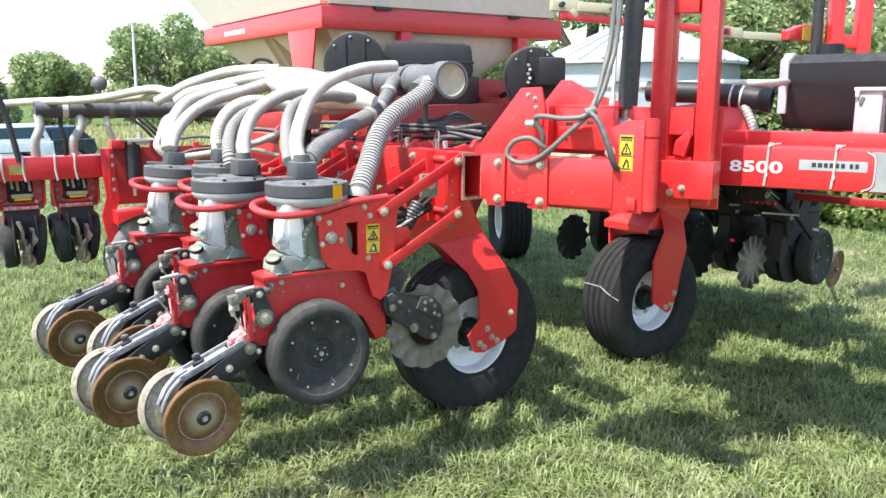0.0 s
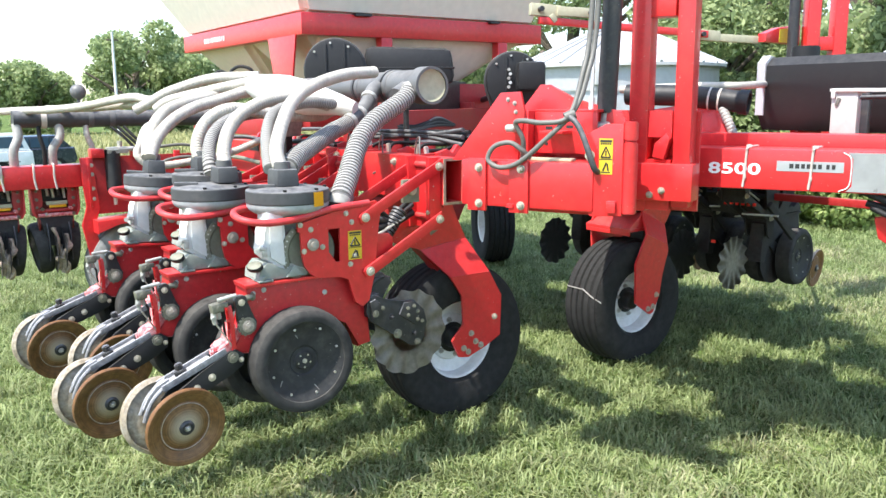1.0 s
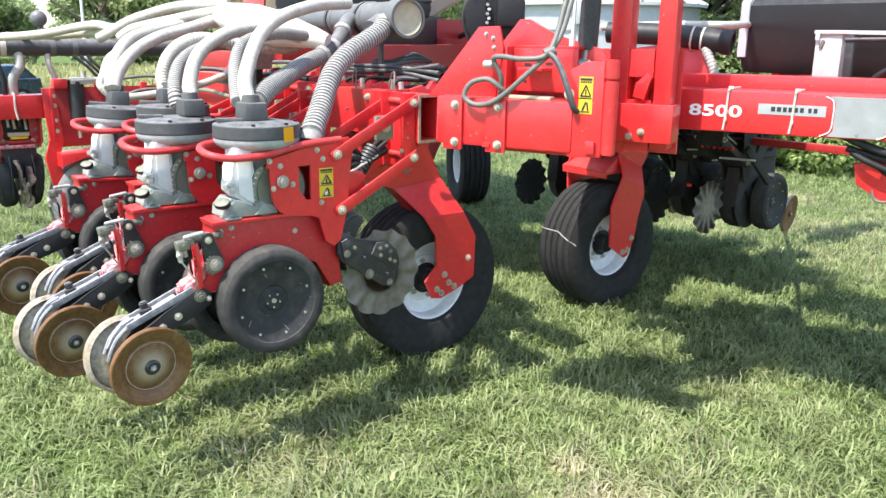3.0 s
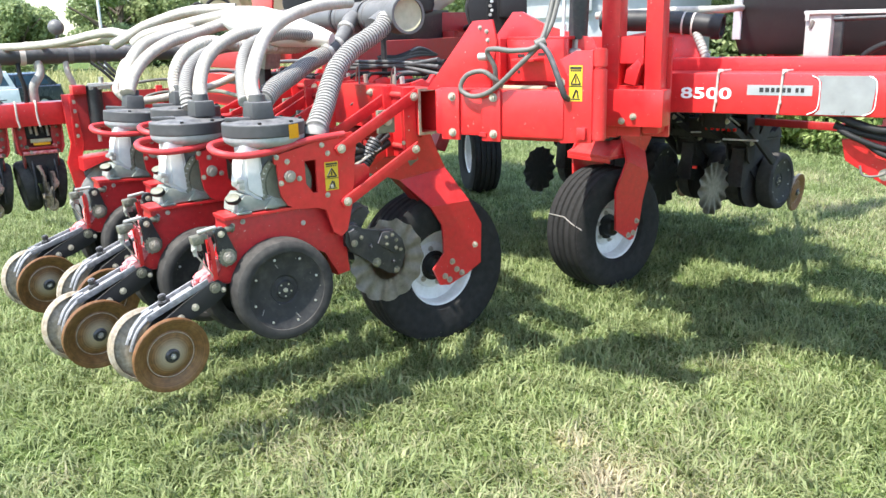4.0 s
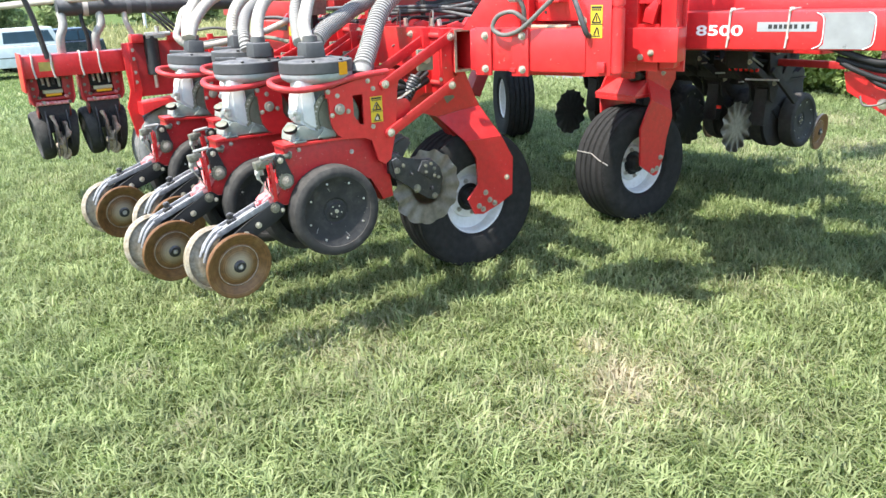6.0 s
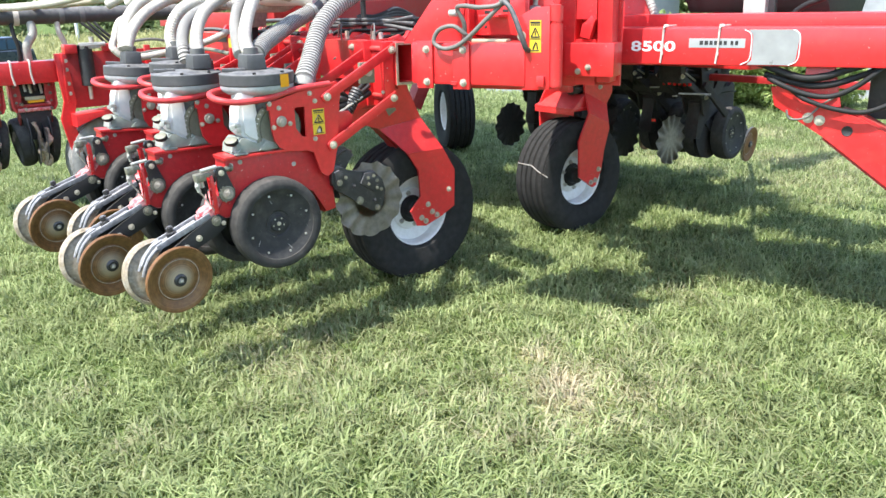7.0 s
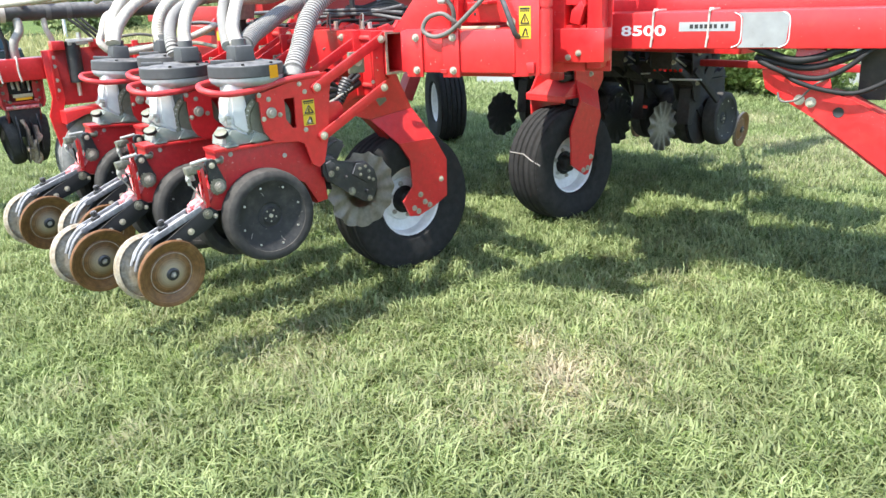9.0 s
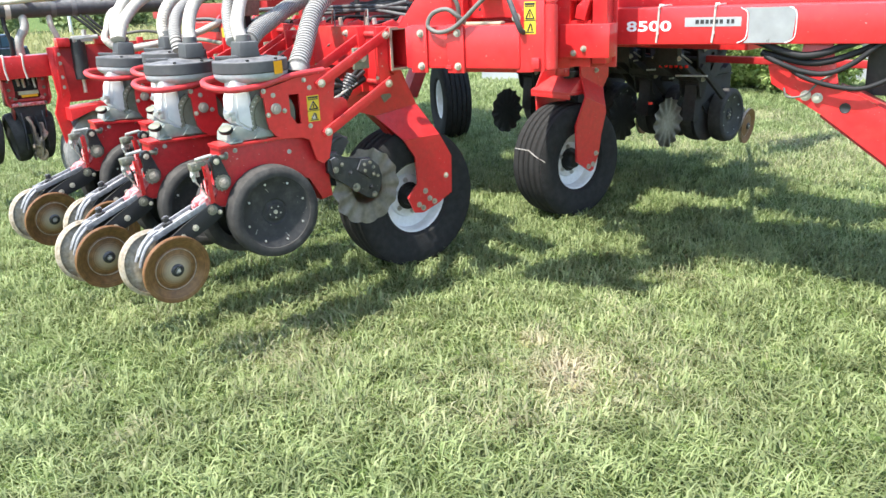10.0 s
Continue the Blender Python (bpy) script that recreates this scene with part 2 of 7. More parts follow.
def worn_highlit_disc(name, centre):
    """A rusty disc pale tan round its hub: rubbed wear and a painted highlight, fading outwards from the centre."""
    m = material(name, (0.150, 0.074, 0.026), 0.45, metal=0.2, grain=0.28, scale=45, stain=(0.19, 0.115, 0.055), stain_scale=12, amount=0.5, bump=0.15)
    nd, ln = m.node_tree.nodes, m.node_tree.links
    tc, far, fade = nd.new("ShaderNodeTexCoord"), nd.new("ShaderNodeVectorMath"), nd.new("ShaderNodeMapRange")
    far.operation = "DISTANCE"
    far.inputs[1].default_value = centre
    ln.new(tc.outputs["Object"], far.inputs[0])
    fade.inputs["From Min"].default_value, fade.inputs["From Max"].default_value = 0.028, 0.080
    fade.inputs["To Min"].default_value, fade.inputs["To Max"].default_value = 0.75, 0.0
    fade.interpolation_type = "SMOOTHSTEP"
    ln.new(far.outputs["Value"], fade.inputs[0])
    b = nd["Principled BSDF"]
    mx = nd.new("ShaderNodeMix")
    mx.data_type = "RGBA"
    mx.inputs["B"].default_value = (0.40, 0.345, 0.255, 1)
    ln.new(fade.outputs[0], mx.inputs["Factor"])
    ln.new(b.inputs["Base Color"].links[0].from_socket, mx.inputs["A"])
    turns, band, ringed = nd.new("ShaderNodeTexNoise"), nd.new("ShaderNodeMapRange"), nd.new("ShaderNodeHueSaturation")
    turns.noise_dimensions = "1D"
    turns.inputs["Scale"].default_value, turns.inputs["Detail"].default_value = 210.0, 2
    ln.new(far.outputs["Value"], turns.inputs["W"])
    band.inputs["From Min"].default_value, band.inputs["From Max"].default_value = 0.3, 0.7
    band.inputs["To Min"].default_value, band.inputs["To Max"].default_value = 0.82, 1.18
    ln.new(turns.outputs["Fac"], band.inputs[0])
    ln.new(band.outputs[0], ringed.inputs["Value"])
    ln.new(mx.outputs["Result"], ringed.inputs["Color"])
    ln.new(ringed.outputs["Color"], b.inputs["Base Color"])
    return m


WORNGLINT = worn_highlit_disc("rubbed_highlit_disc", (0.135, 1.473, 0.531))


BARE = (((-2.08, 2.38, 0), 0.38, 0.75), ((-1.46, 2.74, 0), 0.42, 0.85), ((-1.76, 2.90, 0), 0.30, 0.75), ((-2.35, 3.08, 0), 0.34, 0.55), ((-2.12, 1.06, 0), 0.36, 0.55), ((-1.20, 2.95, 0), 0.30, 0.6), ((-1.30, 2.20, 0), 0.26, 0.6), ((-2.76, 1.07, 0), 0.42, 0.75), ((-1.05, 3.39, 0), 0.36, 0.5), ((-1.6, 2.45, 0), 1.7, 0.40), ((-3.3, 8.3, 0), 3.2, 0.45))


def dryness(nd, ln, g, noise_scale):
    """How dry the turf is: a low rolling noise, raised in a few worn patches with ragged edges."""
    n = nd.new("ShaderNodeTexNoise")
    n.inputs["Scale"].default_value, n.inputs["Detail"].default_value = noise_scale, 5
    ln.new(g.outputs["Position"], n.inputs["Vector"])
    rag = nd.new("ShaderNodeTexNoise")
    rag.inputs["Scale"].default_value, rag.inputs["Detail"].default_value = 5.5, 5
    ln.new(g.outputs["Position"], rag.inputs["Vector"])
    last = None
    for place, size, weight in BARE:
        d = nd.new("ShaderNodeVectorMath")
        d.operation = "DISTANCE"
        d.inputs[1].default_value = place
        ln.new(g.outputs["Position"], d.inputs[0])
        soft = nd.new("ShaderNodeMapRange")
        soft.interpolation_type = "SMOOTHSTEP"
        soft.inputs["From Min"].default_value, soft.inputs["From Max"].default_value = 0.0, size
        soft.inputs["To Min"].default_value, soft.inputs["To Max"].default_value = weight, 0.0
        ln.new(d.outputs["Value"], soft.inputs[0])
        if last is None:
            last = soft.outputs[0]
        else:
            top = nd.new("ShaderNodeMath")
            top.operation = "MAXIMUM"
            ln.new(last, top.inputs[0])
            ln.new(soft.outputs[0], top.inputs[1])
            last = top.outputs[0]
    ragged = nd.new("ShaderNodeMath")
    ragged.operation = "MULTIPLY"
    ln.new(last, ragged.inputs[0])
    ln.new(rag.outputs["Fac"], ragged.inputs[1])
    low = nd.new("ShaderNodeMath")
    low.operation = "MULTIPLY_ADD"
    low.inputs[1].default_value, low.inputs[2].default_value = 0.72, 0.07
    ln.new(n.outputs["Fac"], low.inputs[0])
    both = nd.new("ShaderNodeMath")
    both.operation = "MULTIPLY_ADD"
    both.inputs[1].default_value = 0.56
    ln.new(ragged.outputs[0], both.inputs[0])
    ln.new(low.outputs[0], both.inputs[2])
    return both.outputs[0]


def foliage(name, dark, light, dry=None, patch=0.6, spread=0.25, through_light=0.38):
    """Leaves or blades: each island a tone of its own, with larger patches over the place."""
    m = bpy.data.materials.new(name)
    m.use_nodes = True
    nd, ln = m.node_tree.nodes, m.node_tree.links
    b = nd["Principled BSDF"]
    b.inputs["Roughness"].default_value = 0.6
    b.inputs["Specular IOR Level"].default_value = 0.3
    g = nd.new("ShaderNodeNewGeometry")
    mx = nd.new("ShaderNodeMix")
    mx.data_type = "RGBA"
    mx.inputs["A"].default_value, mx.inputs["B"].default_value = (*dark, 1), (*light, 1)
    ln.new(g.outputs["Random Per Island"], mx.inputs["Factor"])
    out = mx.outputs["Result"]
    if dry:
        dry_here = dryness(nd, ln, g, patch)
        wh = nd.new("ShaderNodeTexWhiteNoise")
        wh.noise_dimensions = "1D"
        ln.new(g.outputs["Random Per Island"], wh.inputs["W"])
        ad = nd.new("ShaderNodeMath")
        ad.operation = "MULTIPLY_ADD"
        ad.inputs[1].default_value = spread
        ln.new(wh.outputs["Value"], ad.inputs[0])
        ln.new(dry_here, ad.inputs[2])
        rp = nd.new("ShaderNodeMapRange")
        rp.inputs["From Min"].default_value, rp.inputs["From Max"].default_value = 0.66, 0.92
        ln.new(ad.outputs[0], rp.inputs[0])
        m2 = nd.new("ShaderNodeMix")
        m2.data_type = "RGBA"
        m2.inputs["B"].default_value = (*dry, 1)
        ln.new(rp.outputs[0], m2.inputs["Factor"])
        ln.new(out, m2.inputs["A"])
        clump = nd.new("ShaderNodeTexNoise")
        clump.inputs["Scale"].default_value, clump.inputs["Detail"].default_value = 5.0, 3
        ln.new(g.outputs["Position"], clump.inputs["Vector"])
        tone = nd.new("ShaderNodeMapRange")
        tone.inputs["From Min"].default_value, tone.inputs["From Max"].default_value = 0.32, 0.68
        tone.inputs["To Min"].default_value, tone.inputs["To Max"].default_value = 0.74, 1.28
        ln.new(clump.outputs["Fac"], tone.inputs[0])
        hs = nd.new("ShaderNodeHueSaturation")
        ln.new(tone.outputs[0], hs.inputs["Value"])
        ln.new(m2.outputs["Result"], hs.inputs["Color"])
        out = hs.outputs["Color"]
    ln.new(out, b.inputs["Base Color"])
    tr = nd.new("ShaderNodeBsdfTranslucent")
    ms = nd.new("ShaderNodeMixShader")
    ms.inputs[0].default_value = through_light
    ln.new(out, tr.inputs[0])
    ln.new(b.outputs[0], ms.inputs[1])
    ln.new(tr.outputs[0], ms.inputs[2])
    ln.new(ms.outputs[0], nd["Material Output"].inputs[0])
    return m


BLADE = foliage("grass_blades", (0.132, 0.184, 0.058), (0.350, 0.400, 0.186), (0.47, 0.41, 0.28), 0.9)
LEAF = foliage("tree_leaves", (0.18, 0.25, 0.105), (0.46, 0.53, 0.27), through_light=0.5)
HEDGE = foliage("hedge_leaves", (0.15, 0.23, 0.065), (0.44, 0.52, 0.20), through_light=0.45)
TALLGRASS = foliage("tall_grass", (0.20, 0.23, 0.08), (0.48, 0.45, 0.22))


def ground_material():
    m = bpy.data.materials.new("mown_turf")
    m.use_nodes = True
    nd, ln = m.node_tree.nodes, m.node_tree.links
    b = nd["Principled BSDF"]
    b.inputs["Roughness"].default_value = 1.0
    b.inputs["Specular IOR Level"].default_value = 0.05
    g = nd.new("ShaderNodeNewGeometry")
    fine = nd.new("ShaderNodeTexNoise")
    fine.inputs["Scale"].default_value, fine.inputs["Detail"].default_value = 14, 8
    ln.new(g.outputs["Position"], fine.inputs["Vector"])
    r = nd.new("ShaderNodeValToRGB")
    e = r.color_ramp.elements
    e[0].position, e[0].color = 0.40, (0.080, 0.120, 0.036, 1)
    e[1].position, e[1].color = 0.72, (0.27, 0.245, 0.125, 1)
    mid = e.new(0.54)
    mid.color = (0.135, 0.180, 0.060, 1)
    ln.new(dryness(nd, ln, g, 0.9), r.inputs[0])
    hv = nd.new("ShaderNodeHueSaturation")
    mr = nd.new("ShaderNodeMapRange")
    mr.inputs["From Min"].default_value, mr.inputs["From Max"].default_value = 0.3, 0.7
    mr.inputs["To Min"].default_value, mr.inputs["To Max"].default_value = 0.45, 1.5
    ln.new(fine.outputs["Fac"], mr.inputs[0])
    ln.new(mr.outputs[0], hv.inputs["Value"])
    ln.new(r.outputs[0], hv.inputs["Color"])
    ln.new(hv.outputs[0], b.inputs["Base Color"])
    bp = nd.new("ShaderNodeBump")
    bp.inputs["Strength"].default_value, bp.inputs["Distance"].default_value = 0.6, 0.03
    ln.new(fine.outputs["Fac"], bp.inputs["Height"])
    ln.new(bp.outputs[0], b.inputs["Normal"])
    return m


TURF = ground_material()


# ---- mesh helpers ----
def put(bm, name, mat, parent=None, label="", smooth=True, m=None):
    """Link a bmesh as one mesh object."""
    bmesh.ops.recalc_face_normals(bm, faces=bm.faces)
    me = bpy.data.meshes.new(name)
    bm.to_mesh(me)
    bm.free()
    me.materials.append(mat)
    if smooth:
        me.shade_smooth()
        me.set_sharp_from_angle(angle=radians(38))
    ob = new(name, me)
    if parent:
        ob.parent = parent
    if m is not None:
        ob.matrix_basis = m
    if label:
        ob["label"] = label
    return ob


def part(name, bm, mat, parent, label="", smooth=True):
    return put(bm, name, mat, parent, label, smooth)


def thing(name, at=(0, 0, 0), label="", category="", group="", turn=0.0):
    ob = new(name)
    ob.matrix_basis = pose(*at, 0, 0, turn)
    return tagged(ob, label, category, group)


def B():
    return bmesh.new()


def box(bm, c, s, m=None, bevel=0.0):
    r = bmesh.ops.create_cube(bm, size=1.0, matrix=Matrix.Translation(c) @ (m or Matrix()) @ Matrix.Diagonal((*s, 1)))
    if bevel:
        ed = list({e for v in r["verts"] for e in v.link_edges})
        bmesh.ops.bevel(bm, geom=ed, offset=bevel, segments=2, affect="EDGES", profile=0.6)
    return bm


def prism(bm, poly, x0, x1, bevel=0.0, axes="yz"):
    """A plate: a polygon given in two axes, drawn out along the third from x0 to x1."""
    def at(a, b, x):
        return {"yz": (x, a, b), "xz": (a, x, b), "xy": (a, b, x)}[axes]
    lo = [bm.verts.new(at(a, b, x0)) for a, b in poly]
    hi = [bm.verts.new(at(a, b, x1)) for a, b in poly]
    fs = [bm.faces.new(lo), bm.faces.new(hi[::-1])]
    n = len(poly)
    for i in range(n):
        fs.append(bm.faces.new((lo[i], hi[i], hi[(i + 1) % n], lo[(i + 1) % n])))
    if bevel:
        ed = list(fs[0].edges) + list(fs[1].edges)
        bmesh.ops.bevel(bm, geom=ed, offset=bevel, segments=2, affect="EDGES", profile=0.6)
    return bm


def ring_frame(p0, p1):
    d = (Vector(p1) - Vector(p0))
    return d.length, d.to_track_quat("Z", "Y").to_matrix().to_4x4()


def rod(bm, p0, p1, r, seg=12, r2=None, bevel=0.0):
    """A round bar from p0 to p1."""
    ln, q = ring_frame(p0, p1)
    mid = (Vector(p0) + Vector(p1)) / 2
    res = bmesh.ops.create_cone(bm, cap_ends=True, segments=seg, radius1=r, radius2=r if r2 is None else r2, depth=ln, matrix=Matrix.Translation(mid) @ q)
    if bevel:
        ed = [e for e in {e for v in res["verts"] for e in v.link_edges} if any(len(f.verts) > 4 for f in e.link_faces)]
        bmesh.ops.bevel(bm, geom=ed, offset=bevel, segments=2, affect="EDGES")
    return bm


def lathe(bm, profile, m, seg=40, closed=False):
    """Turn a profile of (radius, along) round the z axis of m."""
    rings = []
    for r, z in profile:
        if r < 1e-5:
            rings.append([bm.verts.new(m @ Vector((0, 0, z)))])
        else:
            rings.append([bm.verts.new(m @ Vector((r * math.cos(2 * math.pi * i / seg), r * math.sin(2 * math.pi * i / seg), z))) for i in range(seg)])
    pairs = list(zip(rings, rings[1:])) + ([(rings[-1], rings[0])] if closed else [])
    for a, b in pairs:
        for i in range(seg):
            j = (i + 1) % seg
            if len(a) == 1 and len(b) == 1:
                continue
            if len(a) == 1:
                bm.faces.new((a[0], b[i], b[j]))
            elif len(b) == 1:
                bm.faces.new((a[i], a[j], b[0]))
            else:
                bm.faces.new((a[i], a[j], b[j], b[i]))
    return bm


def spline(pts, n):
    """A smooth line through the points."""
    p = [Vector(q) for q in pts]
    p = [2 * p[0] - p[1]] + p + [2 * p[-1] - p[-2]]
    out = []
    for i in range(1, len(p) - 2):
        for k in range(n):
            t = k / n
            out.append(0.5 * (2 * p[i] + (p[i + 1] - p[i - 1]) * t + (2 * p[i - 1] - 5 * p[i] + 4 * p[i + 1] - p[i + 2]) * t * t + (3 * p[i] - p[i - 1] - 3 * p[i + 1] + p[i + 2]) * t ** 3))
    out.append(p[-2])
    return out


def tube(bm, pts, r, n=10, seg=12, ribs=0.0, pitch=0.016, smooth=True, grooved=False):
    """A bent round tube or hose; ribs: the depth of its corrugation."""
    line = spline(pts, n) if smooth else [Vector(q) for q in pts]
    if ribs:
        length = sum((b - a).length for a, b in zip(line, line[1:]))
        count = max(4, int(length / (pitch / 4)))
        acc, res, i, done = 0.0, [line[0]], 0, 0.0
        step = length / count
        cur = line[0]
        for b in line[1:]:
            while (b - cur).length >= step - done and (b - cur).length > 1e-9:
                cur = cur + (b - cur).normalized() * (step - done)
                res.append(cur)
                done = 0.0
            done += (b - cur).length
            cur = b
        line = res
    rings, up = [], None
    for i, c in enumerate(line):
        d = (line[min(i + 1, len(line) - 1)] - line[max(i - 1, 0)]).normalized()
        if up is None:
            up = d.orthogonal().normalized()
        up = (up - d * up.dot(d)).normalized()
        side = d.cross(up)
        rr = r * (1.0 if not ribs else 1.0 + ribs * (-1.6 if i % 4 == 0 else 0.55))
        rings.append([bm.verts.new(c + (up * math.cos(2 * math.pi * k / seg) + side * math.sin(2 * math.pi * k / seg)) * rr) for k in range(seg)])
    for i, (a, b) in enumerate(zip(rings, rings[1:])):
        for k in range(seg):
            fc = bm.faces.new((a[k], a[(k + 1) % seg], b[(k + 1) % seg], b[k]))
            fc.material_index = 1 if grooved and i % 4 in (0, 3) else 0
    bm.faces.new(rings[0][::-1])
    bm.faces.new(rings[-1])
    return bm


def bolt(bm, at, axis, r=0.014, h=0.012):
    """A washer, a hexagonal head and a stud end."""
    a, n = Vector(at), Vector(axis).normalized()
    rod(bm, a, a + n * 0.003, r * 1.35, 14)
    rod(bm, a + n * 0.003, a + n * (0.003 + h), r, 6, bevel=r * 0.12)
    rod(bm, a + n * (0.003 + h), a + n * (0.003 + h * 1.5), r * 0.5, 8)
    return bm


def axis_x(c, toe=0.0, lean=0.0):
    """A turning frame whose z axis points along +x at c."""
    return Matrix.Translation(c) @ pose(0, 0, 0, 0, lean, toe) @ pose(0, 0, 0, 0, 90, 0)


def warning_decal(parent, c, w, h, face):
    """A yellow safety decal: black head band, triangle outline and small pictogram; face turns +x of the decal plane outwards."""
    bm = box(B(), (0, 0, 0), (0.002, w, h))
    d = put(bm, "warning_decal", YELLOW, parent, "yellow safety decal with black pictograms", False, Matrix.Translation(c) @ face)
    bm = box(B(), (0.0015, 0, h * 0.43), (0.002, w * 0.86, h * 0.06))
    for k in range(5):
        box(bm, (0.0015, (k - 2) * w * 0.165, h * 0.355), (0.002, w * 0.11, h * 0.045))
    for p0, p1 in (((-.36, -.02), (0, .27)), ((0, .27), (.36, -.02)), ((-.36, -.02), (.36, -.02))):
        rod(bm, (0.0016, p0[0] * w, p0[1] * h), (0.0016, p1[0] * w, p1[1] * h), w * 0.05, 6)
    rod(bm, (0.0016, 0, 0.02 * h), (0.0016, 0, 0.16 * h), w * 0.05, 6)
    box(bm, (0.0015, 0, -0.08 * h), (0.002, w, h * 0.02))
    rod(bm, (0.0016, -0.2 * w, -0.40 * h), (0.0016, 0.05 * w, -0.17 * h), w * 0.06, 6)
    rod(bm, (0.0016, 0.2 * w, -0.40 * h), (0.0016, 0.12 * w, -0.2 * h), w * 0.06, 6)
    box(bm, (0.0015, 0, -0.44 * h), (0.002, w * 0.7, h * 0.03))
    part("pictogram", bm, INK, d, "", False)
    return d


# ---- ground ----
def ground_z(x, y):
    """Level turf round the machine that falls away gently beyond it."""
    r = math.hypot(x + 2.5, y - 3.0)
    s = max(0.0, r - 8.5)
    return -1.3 * (1.0 - math.exp(-s * s / (s + 4.0) / 8.5))


def build_ground():
    bm = B()
    rings = [0.0] + [0.6 * 1.145 ** i for i in range(62)]
    prev, n = None, 72
    for r in rings:
        if r == 0:
            prev = [bm.verts.new((-2.5, 3.0, 0))]
            continue
        cur = []
        for k in range(n):
            a = 2 * math.pi * k / n
            x, y = -2.5 + r * math.cos(a), 3.0 + r * math.sin(a)
            cur.append(bm.verts.new((x, y, ground_z(x, y) + (0.012 * noise.noise(Vector((x * 0.8, y * 0.8, 0))) if r < 60 else 0))))
        for k in range(n):
            j = (k + 1) % n
            if len(prev) == 1:
                bm.faces.new((prev[0], cur[k], cur[j]))
            else:
                bm.faces.new((prev[k], cur[k], cur[j], prev[j]))
        prev = cur
    return tagged(put(bm, "ground", TURF), "mown green lawn with dry straw-coloured patches", "lawn", kind="structure")


build_ground()


# ---- row unit ----
ROW_X = -2.65


def row_unit():
    """One planter row unit, built round its own x = 0; y and z as they stand for the first row."""
    u = thing("planter_row_unit", (ROW_X, 0, 0), "red planter row unit with grey seed meter and rusty closing discs", "planter row unit", "row units on the toolbar")
    # side plates of the shank, each of four pieces round an opening
    for x in (0.075, -0.087):
        bm = B()
        prism(bm, [(1.975, 1.235), (2.20, 1.288), (2.335, 1.305), (2.36, 1.275), (2.345, 1.204), (1.975, 1.204)], x, x + 0.012)
        prism(bm, [(1.985, 1.204), (2.108, 1.204), (2.108, 1.110), (2.140, 1.066), (1.998, 1.066), (1.990, 1.11)], x, x + 0.012)
        prism(bm, [(2.160, 1.204), (2.345, 1.204), (2.330, 1.066), (2.160, 1.066)], x, x + 0.012)
        prism(bm, [(1.998, 1.066), (2.330, 1.066), (2.322, 1.0), (2.292, 0.885), (2.262, 0.862), (2.225, 0.885), (2.195, 0.985), (2.164, 1.000), (2.06, 1.010), (2.022, 1.030)], x, x + 0.012)
        bmesh.ops.remove_doubles(bm, verts=bm.verts, dist=0.0005)
        part("side_plate", bm, RED, u)
    bm = B()
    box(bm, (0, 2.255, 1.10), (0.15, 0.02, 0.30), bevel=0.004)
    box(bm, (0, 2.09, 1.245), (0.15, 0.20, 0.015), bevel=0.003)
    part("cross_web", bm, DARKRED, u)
    # long lower body
    bm = B()
    body = [(1.76, 1.004), (1.80, 1.012), (2.17, 1.014), (2.285, 0.965), (2.30, 0.80), (2.315, 0.69), (2.25, 0.68), (2.20, 0.80), (2.05, 0.87), (1.90, 0.89), (1.85, 0.87), (1.825, 0.80), (1.80, 0.74), (1.725, 0.745), (1.70, 0.775), (1.745, 0.82), (1.765, 0.90)]
    prism(bm, body, -0.052, 0.052, 0.008)
    part("body_casting", bm, SHADEDRED, u)
    bm = B()
    prism(bm, [(1.78, 1.016), (2.17, 1.020), (2.16, 1.008), (1.78, 1.004)], -0.078, 0.078, 0.002)
    prism(bm, [(1.745, 1.020), (1.80, 1.022), (1.80, 1.008), (1.75, 1.004)], -0.04, 0.085, 0.004)
    part("top_flange", bm, RED, u)
    # grab handle
    bm = B()
    tube(bm, [(0.082, 2.30, 1.297), (0.085, 2.12, 1.285), (0.088, 1.97, 1.258), (0.085, 1.85, 1.252), (0.06, 1.78, 1.262), (0.0, 1.757, 1.275), (-0.07, 1.78, 1.285), (-0.11, 1.85, 1.29), (-0.115, 1.98, 1.295), (-0.09, 2.25, 1.30)], 0.0142, 7, 12)
    part("grab_handle", bm, FADEDLIT, u, "bent red tube handle")
    # seed meter
    part("meter_housing", lathe(B(), [(0, 1.18), (0.068, 1.18), (0.074, 1.235), (0.096, 1.258), (0.140, 1.274), (0.160, 1.288), (0.166, 1.300), (0.166, 1.318), (0, 1.318)], Matrix.Translation((-0.05, 2.0, 0)), 40), BOWL, u, "pale dusty plastic meter bowl")
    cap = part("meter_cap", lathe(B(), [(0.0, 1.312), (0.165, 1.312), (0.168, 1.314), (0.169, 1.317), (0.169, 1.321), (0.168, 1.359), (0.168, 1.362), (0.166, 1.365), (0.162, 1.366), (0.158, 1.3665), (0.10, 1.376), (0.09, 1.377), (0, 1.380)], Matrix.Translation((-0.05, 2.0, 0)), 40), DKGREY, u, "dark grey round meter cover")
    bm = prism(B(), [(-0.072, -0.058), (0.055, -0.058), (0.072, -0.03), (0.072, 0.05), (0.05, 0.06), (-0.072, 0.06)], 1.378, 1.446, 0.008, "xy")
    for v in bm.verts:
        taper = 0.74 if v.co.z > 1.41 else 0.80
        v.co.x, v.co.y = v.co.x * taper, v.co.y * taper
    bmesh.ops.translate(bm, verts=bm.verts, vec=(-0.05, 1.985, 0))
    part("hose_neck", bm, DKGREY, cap)
